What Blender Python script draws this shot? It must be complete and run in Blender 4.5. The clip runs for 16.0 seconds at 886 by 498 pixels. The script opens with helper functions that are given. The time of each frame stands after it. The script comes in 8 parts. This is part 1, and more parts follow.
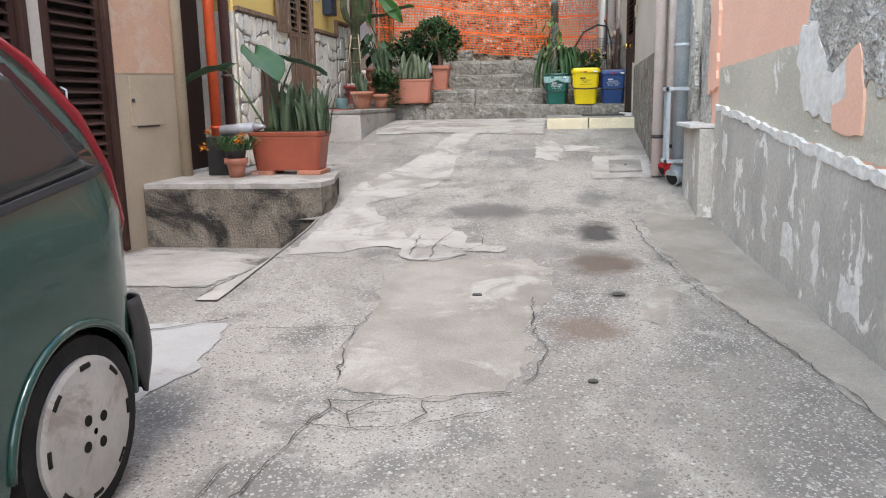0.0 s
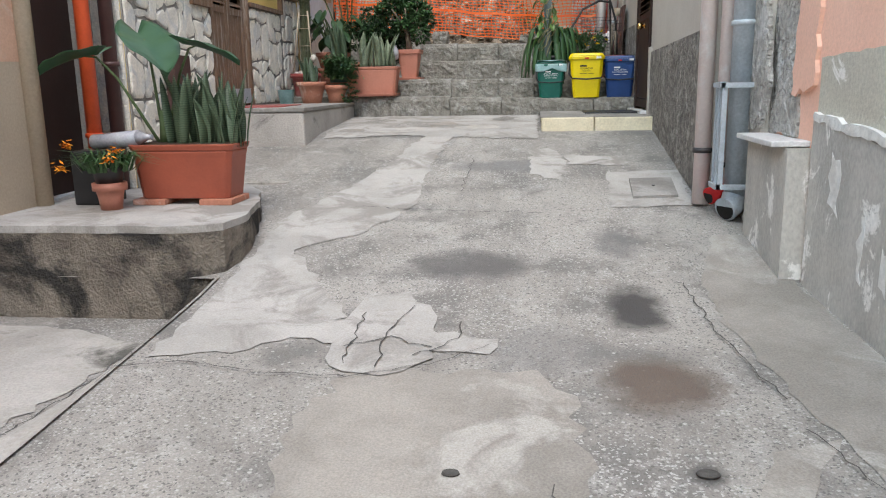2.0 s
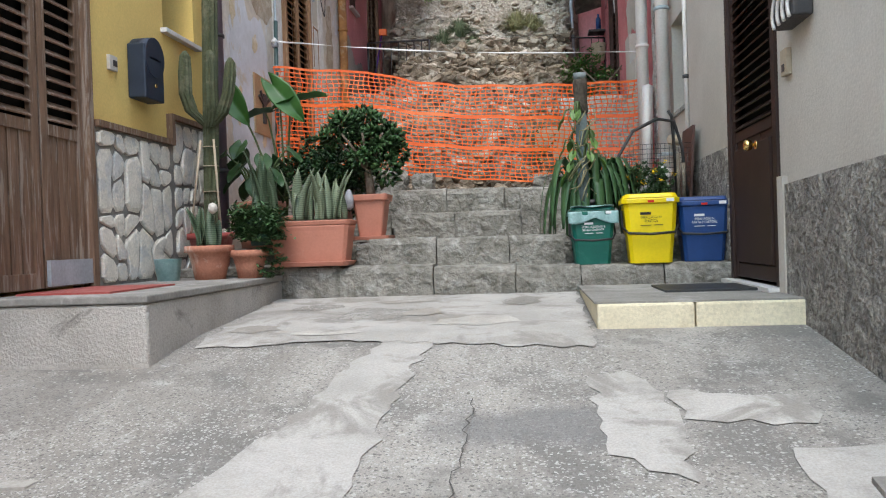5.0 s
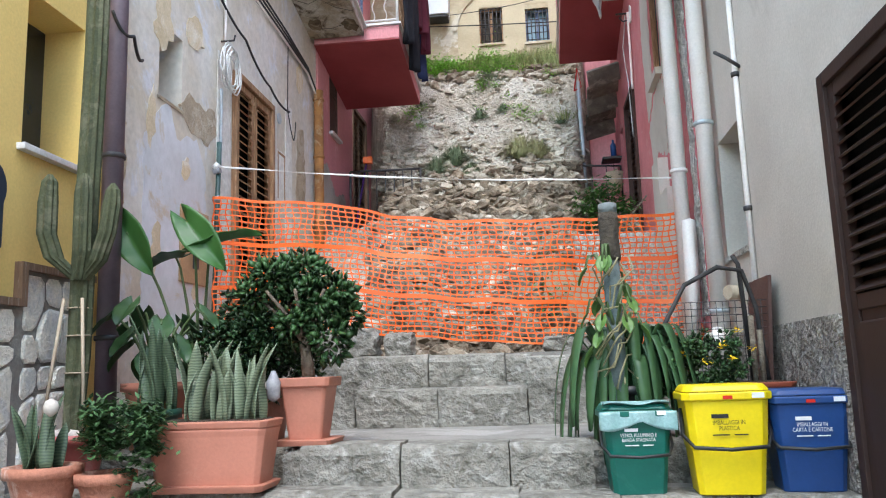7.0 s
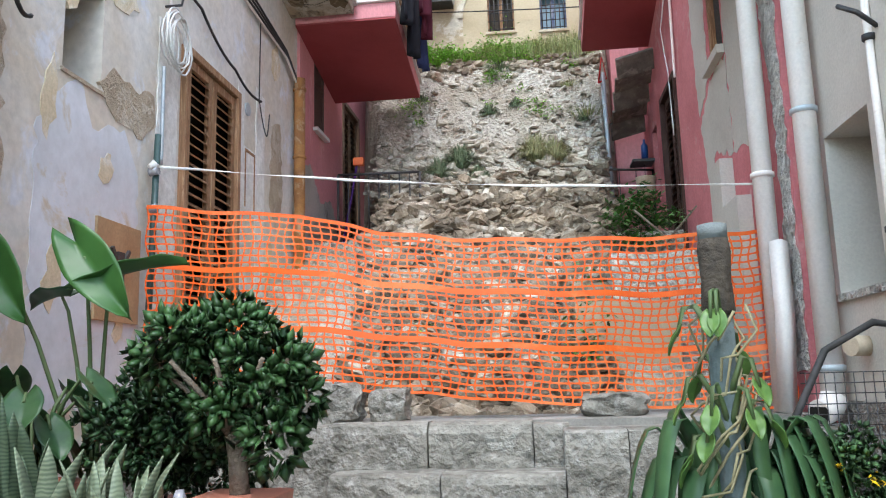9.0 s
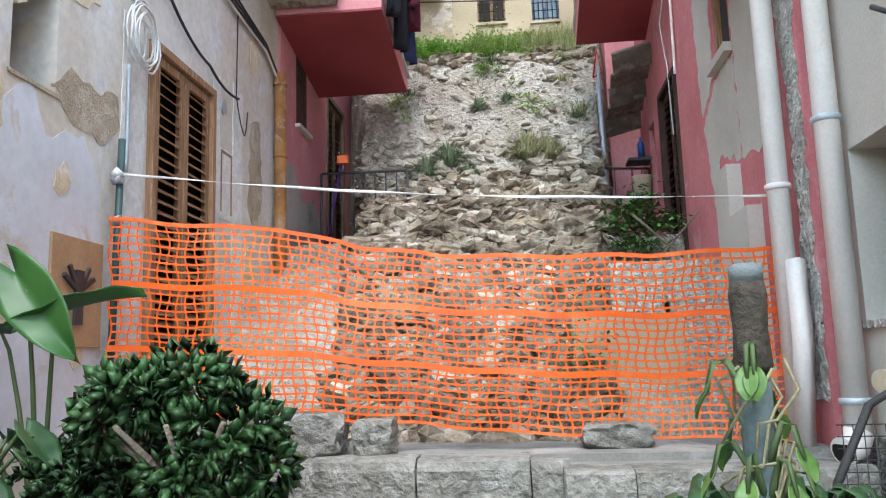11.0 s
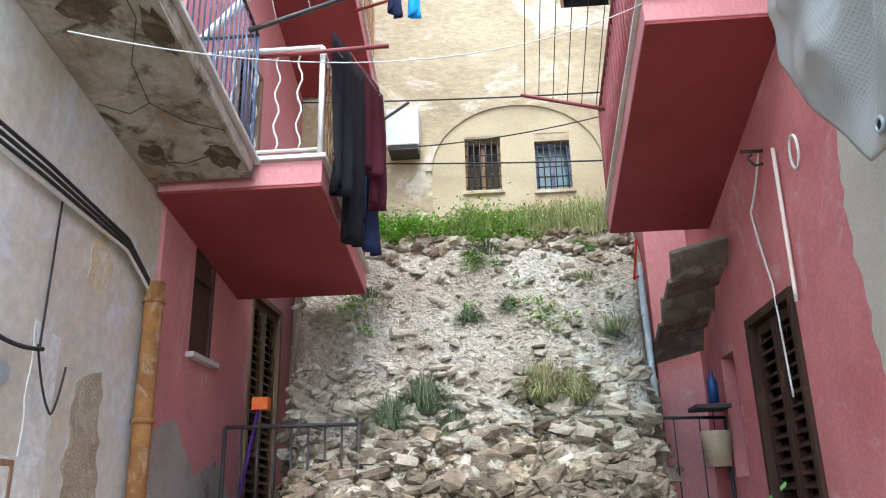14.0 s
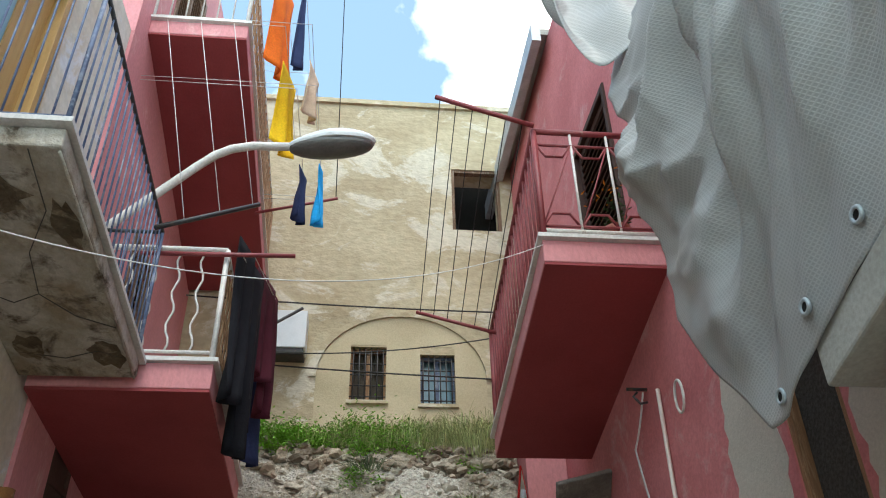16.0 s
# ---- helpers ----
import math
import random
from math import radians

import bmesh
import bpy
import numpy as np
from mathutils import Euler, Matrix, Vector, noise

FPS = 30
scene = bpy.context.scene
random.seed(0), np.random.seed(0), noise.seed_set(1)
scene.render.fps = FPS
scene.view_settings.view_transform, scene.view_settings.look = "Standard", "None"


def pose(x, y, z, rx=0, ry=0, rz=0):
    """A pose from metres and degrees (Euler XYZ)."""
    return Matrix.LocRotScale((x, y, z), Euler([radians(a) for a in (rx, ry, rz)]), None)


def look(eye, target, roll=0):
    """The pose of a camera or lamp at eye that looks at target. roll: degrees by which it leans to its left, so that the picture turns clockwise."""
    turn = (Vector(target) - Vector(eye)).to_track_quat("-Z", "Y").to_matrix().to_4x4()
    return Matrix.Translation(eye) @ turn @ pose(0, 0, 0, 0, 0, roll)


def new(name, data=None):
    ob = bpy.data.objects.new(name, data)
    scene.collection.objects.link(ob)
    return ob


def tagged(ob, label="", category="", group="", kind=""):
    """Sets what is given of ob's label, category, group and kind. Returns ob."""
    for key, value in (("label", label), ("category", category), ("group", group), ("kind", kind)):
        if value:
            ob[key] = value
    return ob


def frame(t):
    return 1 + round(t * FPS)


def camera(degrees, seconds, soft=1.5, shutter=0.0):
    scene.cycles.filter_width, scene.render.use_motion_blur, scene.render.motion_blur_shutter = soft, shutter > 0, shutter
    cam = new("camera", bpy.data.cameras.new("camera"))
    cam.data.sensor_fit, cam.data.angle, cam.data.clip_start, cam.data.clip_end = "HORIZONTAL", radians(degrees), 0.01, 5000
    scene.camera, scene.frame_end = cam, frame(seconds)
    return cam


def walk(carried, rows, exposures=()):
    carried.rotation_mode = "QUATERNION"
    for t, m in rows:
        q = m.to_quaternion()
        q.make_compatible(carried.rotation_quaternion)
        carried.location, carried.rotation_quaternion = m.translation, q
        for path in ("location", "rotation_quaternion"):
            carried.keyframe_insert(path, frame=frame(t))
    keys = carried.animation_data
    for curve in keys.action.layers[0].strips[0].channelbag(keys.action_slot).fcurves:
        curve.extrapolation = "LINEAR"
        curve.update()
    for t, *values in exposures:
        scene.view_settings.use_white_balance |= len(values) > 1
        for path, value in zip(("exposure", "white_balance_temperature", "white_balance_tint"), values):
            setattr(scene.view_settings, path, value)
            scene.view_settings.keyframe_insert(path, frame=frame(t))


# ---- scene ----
cam = camera(59.0, 16.0, soft=1.1)
PATH = [
    (0, (1.121, -0.357, 2.143), (0.836, 1.587, 1.769), -1.1),
    (0.5, (1.093, 0.095, 2.186), (0.834, 2.039, 1.793), -1.0),
    (1, (1.093, 0.577, 2.197), (0.852, 2.521, 1.792), -1.1),
    (1.5, (1.033, 1.161, 2.226), (0.801, 3.104, 1.814), -1.0),
    (2, (0.933, 1.719, 2.243), (0.703, 3.661, 1.828), -1.0),
    (2.5, (0.906, 2.327, 2.265), (0.677, 4.274, 1.868), -1.1),
    (3, (0.843, 2.921, 2.235), (0.608, 4.882, 1.920), -1.1),
    (3.2, (0.808, 3.165, 2.229), (0.571, 5.131, 1.948), -1.1),
    (5.5, (0.668, 5.808, 2.275), (0.444, 7.794, 2.356), -2.0),
    (6, (0.682, 6.299, 2.415), (0.454, 8.276, 2.608), -1.9),
    (6.5, (0.733, 6.774, 2.513), (0.5, 8.743, 2.777), -1.9),
    (7, (0.682, 7.179, 2.636), (0.449, 9.14, 2.95), -1.9),
    (7.5, (0.621, 7.542, 2.682), (0.384, 9.5, 3.013), -1.7),
    (8, (0.565, 7.999, 2.767), (0.329, 9.956, 3.107), -1.7),
    (8.2, (0.544, 8.167, 2.814), (0.301, 10.121, 3.163), -1.6),
    (10.5, (0.425, 9.021, 3.244), (0.224, 10.993, 3.513), -1.6),
    (11, (0.429, 9.019, 3.244), (0.227, 10.987, 3.538), -1.7),
    (11.5, (0.374, 8.993, 3.271), (0.163, 10.951, 3.620), -1.6),
    (12, (0.346, 8.980, 3.293), (0.114, 10.924, 3.700), -1.7),
    (12.5, (0.326, 9.178, 3.377), (0.061, 11.104, 3.845), -1.8),
    (13, (0.205, 11.087, 4.315), (-0.105, 13.006, 4.783), -1.4),
    (13.5, (0.231, 11.776, 4.777), (-0.045, 13.688, 5.296), -0.9),
    (14, (0.236, 11.792, 4.812), (0.099, 13.684, 5.446), -1.4),
    (14.5, (0.246, 11.760, 4.853), (0.277, 13.609, 5.615), -1.8),
    (15, (0.248, 11.706, 4.897), (0.408, 13.490, 5.786), -1.7),
    (15.5, (0.154, 11.708, 4.933), (0.380, 13.419, 5.943), -1.7),
    (16, (0.046, 11.734, 4.929), (0.242, 13.405, 6.010), -1.4),
]
walk(cam, [(t, look(eye, target, roll)) for t, eye, target, roll in PATH], [(0, 1.5, 6900, 18), (3, 1.3, 6800, 15), (5.5, 1.6, 6550, 14.5), (7, 1.95, 6300, 14), (12.5, 2.0, 6250, 12), (13.5, 2.1, 6300, 11.5), (14.5, 1.95, 6400, 10.5), (15.5, 1.35, 6600, 8), (16, 1.15, 6700, 6.5)])

# ---- world and light ----
world = bpy.data.worlds.new("world")
scene.world = world
world.use_nodes = True
wt = world.node_tree
sky = wt.nodes.new("ShaderNodeTexSky")
sky.sky_type = "NISHITA"
sky.sun_disc = False
sky.sun_elevation, sky.sun_rotation = radians(58), radians(200)
cloud = wt.nodes.new("ShaderNodeTexNoise")
cloud.inputs["Scale"].default_value = 2.6
cloud.inputs["Detail"].default_value = 7
cloud.inputs["Roughness"].default_value = 0.55
cramp = wt.nodes.new("ShaderNodeValToRGB")
cramp.color_ramp.elements[0].position = 0.50
cramp.color_ramp.elements[0].color = (0.05, 0.05, 0.05, 1)
cramp.color_ramp.elements[1].position = 0.61
wmix = wt.nodes.new("ShaderNodeMix")
wmix.data_type = "RGBA"
wmix.inputs[7].default_value = (10.5, 10.65, 11.0, 1)
toward = wt.nodes.new("ShaderNodeVectorMath")
toward.operation = "DOT_PRODUCT"
toward.inputs[1].default_value = (0.206, 0.66, 0.722)
heap = wt.nodes.new("ShaderNodeMapRange")
heap.inputs["From Min"].default_value, heap.inputs["From Max"].default_value = 0.985, 0.999
heap.inputs["To Min"].default_value, heap.inputs["To Max"].default_value = -0.03, 0.17
puff = wt.nodes.new("ShaderNodeMath")
heading = wt.nodes.new("ShaderNodeTexCoord")
wt.links.new(heading.outputs["Generated"], toward.inputs[0])
wt.links.new(toward.outputs["Value"], heap.inputs["Value"])
wt.links.new(cloud.outputs["Fac"], puff.inputs[0])
wt.links.new(heap.outputs["Result"], puff.inputs[1])
wt.links.new(puff.outputs[0], cramp.inputs["Fac"])
wt.links.new(cramp.outputs["Color"], wmix.inputs[0])
clear = wt.nodes.new("ShaderNodeMix")
clear.data_type, clear.blend_type = "RGBA", "MULTIPLY"
clear.inputs[0].default_value = 1.0
clear.inputs[7].default_value = (0.85, 1.1, 1.05, 1)
wt.links.new(sky.outputs["Color"], clear.inputs[6])
wt.links.new(clear.outputs[2], wmix.inputs[6])
wt.links.new(wmix.outputs[2], wt.nodes["Background"].inputs["Color"])
wt.nodes["Background"].inputs["Strength"].default_value = 0.17
sun = new("sun", bpy.data.lights.new("sun", "SUN"))
sun.data.energy, sun.data.angle, sun.data.color = 0.8, radians(20), (1.0, 0.97, 0.93)
sun.matrix_world = look((0, 0, 0), (-0.05, 0.5, -0.86))


# ---- mesh building ----
class MB:
    """Collects vertices and faces of one mesh."""

    def __init__(self):
        self.v, self.f, self.s = [], [], []

    def quad(self, *pts, smooth=False):
        i = len(self.v)
        self.v += [tuple(p) for p in pts]
        self.f.append(tuple(range(i, i + len(pts))))
        self.s.append(smooth)
        return self

    def box(self, x0, x1, y0, y1, z0, z1, m=None):
        c = [Vector((x, y, z)) for z in (z0, z1) for y in (y0, y1) for x in (x0, x1)]
        if m is not None:
            c = [m @ p for p in c]
        i = len(self.v)
        self.v += [tuple(p) for p in c]
        for q in ((0, 2, 3, 1), (4, 5, 7, 6), (0, 1, 5, 4), (2, 6, 7, 3), (0, 4, 6, 2), (1, 3, 7, 5)):
            self.f.append(tuple(i + k for k in q))
            self.s.append(False)
        return self

    def tube(self, pts, r, seg=8, r2=None, smooth=True, caps=True):
        pts = [Vector(p) for p in pts]
        n, base, up = len(pts), len(self.v), None
        for k, p in enumerate(pts):
            d = (pts[min(k + 1, n - 1)] - pts[max(k - 1, 0)]).normalized()
            if up is None:
                up = Vector((0, 0, 1)) if abs(d.z) < 0.9 else Vector((1, 0, 0))
            a = d.cross(up).normalized()
            b = a.cross(d).normalized()
            up = b
            q = r if r2 is None else r + (r2 - r) * k / max(n - 1, 1)
            if isinstance(r, (list, tuple)):
                q = r[k]
            for j in range(seg):
                w = 2 * math.pi * j / seg
                self.v.append(tuple(p + q * (math.cos(w) * a + math.sin(w) * b)))
        for k in range(n - 1):
            for j in range(seg):
                u, w = base + k * seg + j, base + k * seg + (j + 1) % seg
                self.f.append((u, w, w + seg, u + seg))
                self.s.append(smooth)
        if caps:
            self.f += [tuple(base + j for j in reversed(range(seg))), tuple(base + (n - 1) * seg + j for j in range(seg))]
            self.s += [False, False]
        return self

    def lathe(self, c, prof, seg=20, smooth=True, sx=1.0, sy=1.0):
        base = len(self.v)
        for r, z in prof:
            for j in range(seg):
                w = 2 * math.pi * j / seg
                self.v.append((c[0] + sx * r * math.cos(w), c[1] + sy * r * math.sin(w), c[2] + z))
        for k in range(len(prof) - 1):
            for j in range(seg):
                u, w = base + k * seg + j, base + k * seg + (j + 1) % seg
                self.f.append((u, w, w + seg, u + seg))
                self.s.append(smooth)
        self.f += [tuple(base + j for j in reversed(range(seg))), tuple(base + (len(prof) - 1) * seg + j for j in range(seg))]
        self.s += [False, False]
        return self

    def frustum(self, c, a0, b0, a1, b1, h, cut=0.12, prof=None):
        """A tapered tub with cut corners: half sizes a, b below and above."""
        base, n = len(self.v), 8
        rows = prof or [(0, 0), (1, 1)]
        for u, w in rows:
            a, b = a0 + (a1 - a0) * u, b0 + (b1 - b0) * u
            k = cut * min(a, b) * 2
            for x, y in ((-a + k, -b), (a - k, -b), (a, -b + k), (a, b - k), (a - k, b), (-a + k, b), (-a, b - k), (-a, -b + k)):
                self.v.append((c[0] + x, c[1] + y, c[2] + w * h))
        for k in range(len(rows) - 1):
            for j in range(n):
                u, w = base + k * n + j, base + k * n + (j + 1) % n
                self.f.append((u, w, w + n, u + n))
                self.s.append(False)
        self.f += [tuple(base + j for j in reversed(range(n))), tuple(base + (len(rows) - 1) * n + j for j in range(n))]
        self.s += [False, False]
        return self

    def sheet(self, fn, nu, nv, smooth=True):
        base = len(self.v)
        for a in range(nu + 1):
            for b in range(nv + 1):
                self.v.append(tuple(fn(a / nu, b / nv)))
        for a in range(nu):
            for b in range(nv):
                i = base + a * (nv + 1) + b
                self.f.append((i, i + nv + 1, i + nv + 2, i + 1))
                self.s.append(smooth)
        return self

    def rock(self, c, sx, sy, sz, rnd, turn=None):
        """A broken stone: a cube of 26 corners pushed in and out."""
        base, ids = len(self.v), {}
        rot = Euler((rnd.uniform(-.5, .5), rnd.uniform(-.5, .5), rnd.uniform(0, 6.3))).to_matrix() if turn is None else turn
        for i in range(3):
            for j in range(3):
                for k in range(3):
                    if (i, j, k) == (1, 1, 1):
                        continue
                    p = Vector((i - 1, j - 1, k - 1))
                    p = p * (0.9 / (0.35 * p.length + 0.65)) * rnd.uniform(.78, 1.12)
                    p = rot @ Vector((p.x * sx, p.y * sy, p.z * sz))
                    ids[i, j, k] = len(self.v)
                    self.v.append((c[0] + p.x, c[1] + p.y, c[2] + p.z))
        for ax in range(3):
            o = [a for a in range(3) if a != ax]
            for side in (0, 2):
                for a in range(2):
                    for b in range(2):
                        q = []
                        for da, db in ((0, 0), (1, 0), (1, 1), (0, 1)):
                            t = [0, 0, 0]
                            t[ax], t[o[0]], t[o[1]] = side, a + da, b + db
                            q.append(ids[tuple(t)])
                        self.f.append(tuple(q if (side == 2) == (ax != 1) else q[::-1]))
                        self.s.append(False)
        return self

    def make(self, name, mat, parent=None, label="", bevel=0.0, solid=0.0):
        me = bpy.data.meshes.new(name)
        me.from_pydata(self.v, [], self.f)
        me.polygons.foreach_set("use_smooth", self.s)
        me.materials.append(mat)
        me.update()
        ob = new(name, me)
        if parent is not None:
            ob.parent = parent
        if solid:
            so = ob.modifiers.new("solid", "SOLIDIFY")
            so.thickness = solid
            so.offset = 0
        if bevel:
            be = ob.modifiers.new("bevel", "BEVEL")
            be.width, be.segments, be.limit_method = bevel, 2, "ANGLE"
        return tagged(ob, label)


def thing(name, label, category, group="", kind=""):
    return tagged(new(name), label, category, group, kind)


def ground_z(y):
    return float(np.interp(y, [-8, 0, 3.95, 5.45, 6.81, 9.43, 10.9, 14], [0.22, 0.80, 1.045, 1.162, 1.357, 1.767, 1.86, 1.9]))


# ---- materials ----
def nodes_of(name):
    m = bpy.data.materials.new(name)
    m.use_nodes = True
    t = m.node_tree
    return m, t, t.nodes["Principled BSDF"]


def noise_fac(t, scale, detail=6, rough=0.6, lo=0.35, hi=0.65, distort=0.0, stretch=None, island=False):
    co = t.nodes.new("ShaderNodeTexCoord")
    out = co.outputs["Object"]
    if stretch:
        mp = t.nodes.new("ShaderNodeMapping")
        mp.inputs["Scale"].default_value = stretch
        t.links.new(out, mp.inputs["Vector"])
        out = mp.outputs["Vector"]
    n = t.nodes.new("ShaderNodeTexNoise")
    n.inputs["Scale"].default_value, n.inputs["Detail"].default_value = scale, detail
    n.inputs["Roughness"].default_value, n.inputs["Distortion"].default_value = rough, distort
    t.links.new(out, n.inputs["Vector"])
    r = t.nodes.new("ShaderNodeMapRange")
    r.inputs["From Min"].default_value, r.inputs["From Max"].default_value = lo, hi
    r.clamp = True
    t.links.new(n.outputs["Fac"], r.inputs["Value"])
    return r.outputs["Result"]


def mix(t, fac, a, b):
    m = t.nodes.new("ShaderNodeMix")
    m.data_type = "RGBA"
    for s, v in ((m.inputs[6], a), (m.inputs[7], b)):
        if isinstance(v, tuple):
            s.default_value = (*v, 1)
        else:
            t.links.new(v, s)
    if isinstance(fac, float):
        m.inputs[0].default_value = fac
    else:
        t.links.new(fac, m.inputs[0])
    return m.outputs[2]


def bump(t, bs, fac, strength=0.4, dist=0.01):
    b = t.nodes.new("ShaderNodeBump")
    b.inputs["Strength"].default_value, b.inputs["Distance"].default_value = strength, dist
    t.links.new(fac, b.inputs["Height"])
    t.links.new(b.outputs["Normal"], bs.inputs["Normal"])


def surf(name, a, b, c=None, scale=3.0, fine=60.0, rough=0.85, relief=0.3, dist=0.006, metal=0.0, stretch=None, lo=0.4, hi=0.62, clo=0.52, chi=0.6,
         island=0.0, grain=0.12, cscale=None, coat=0.0, sheen=0.0):
    """Two tones mixed by a broad noise, a third in worn spots, a fine grain and relief."""
    m, t, bs = nodes_of(name)
    col = mix(t, noise_fac(t, scale, lo=lo, hi=hi, stretch=stretch), a, b)
    if c is not None:
        col = mix(t, noise_fac(t, cscale or scale * 0.7, detail=9, rough=0.68, lo=clo, hi=chi, distort=0.6, stretch=stretch), col, c)
    f = noise_fac(t, fine, detail=3, lo=0.3, hi=0.7, stretch=stretch)
    dark = mix(t, 1.0, col, col)
    hsv = t.nodes.new("ShaderNodeHueSaturation")
    t.links.new(col, hsv.inputs["Color"])
    mr = t.nodes.new("ShaderNodeMapRange")
    mr.inputs["To Min"].default_value, mr.inputs["To Max"].default_value = 1 - grain, 1 + grain
    t.links.new(f, mr.inputs["Value"])
    t.links.new(mr.outputs["Result"], hsv.inputs["Value"])
    col = hsv.outputs["Color"]
    if island:
        g = t.nodes.new("ShaderNodeNewGeometry")
        h2 = t.nodes.new("ShaderNodeHueSaturation")
        m2 = t.nodes.new("ShaderNodeMapRange")
        m2.inputs["To Min"].default_value, m2.inputs["To Max"].default_value = 1 - island, 1 + island
        t.links.new(g.outputs["Random Per Island"], m2.inputs["Value"])
        t.links.new(m2.outputs["Result"], h2.inputs["Value"])
        t.links.new(col, h2.inputs["Color"])
        col = h2.outputs["Color"]
    t.links.new(col, bs.inputs["Base Color"])
    bs.inputs["Roughness"].default_value, bs.inputs["Metallic"].default_value = rough, metal
    bs.inputs["Coat Weight"].default_value = coat
    bs.inputs["Specular IOR Level"].default_value = 0.5 if rough < 0.6 else 0.2
    bump(t, bs, f, relief, dist)
    t.nodes.remove(dark.node)
    return m


def leafy(name, a, b, rough=0.45, trans=0.15, stretch=None, scale=14.0, band=None):
    m, t, bs = nodes_of(name)
    col = mix(t, noise_fac(t, scale, lo=0.35, hi=0.65, stretch=stretch), a, b)
    if band:
        w = t.nodes.new("ShaderNodeTexWave")
        w.bands_direction = "Z"
        w.inputs["Scale"].default_value, w.inputs["Distortion"].default_value = 22, 5
        w.inputs["Detail"].default_value = 3
        co = t.nodes.new("ShaderNodeTexCoord")
        t.links.new(co.outputs["Object"], w.inputs["Vector"])
        col = mix(t, w.outputs["Fac"], col, band)
    g = t.nodes.new("ShaderNodeNewGeometry")
    h2 = t.nodes.new("ShaderNodeHueSaturation")
    m2 = t.nodes.new("ShaderNodeMapRange")
    m2.inputs["To Min"].default_value, m2.inputs["To Max"].default_value = 0.45, 1.3
    t.links.new(g.outputs["Random Per Island"], m2.inputs["Value"])
    t.links.new(m2.outputs["Result"], h2.inputs["Value"])
    t.links.new(col, h2.inputs["Color"])
    t.links.new(h2.outputs["Color"], bs.inputs["Base Color"])
    bs.inputs["Roughness"].default_value = rough
    bs.inputs["Specular IOR Level"].default_value = 0.3
    return m


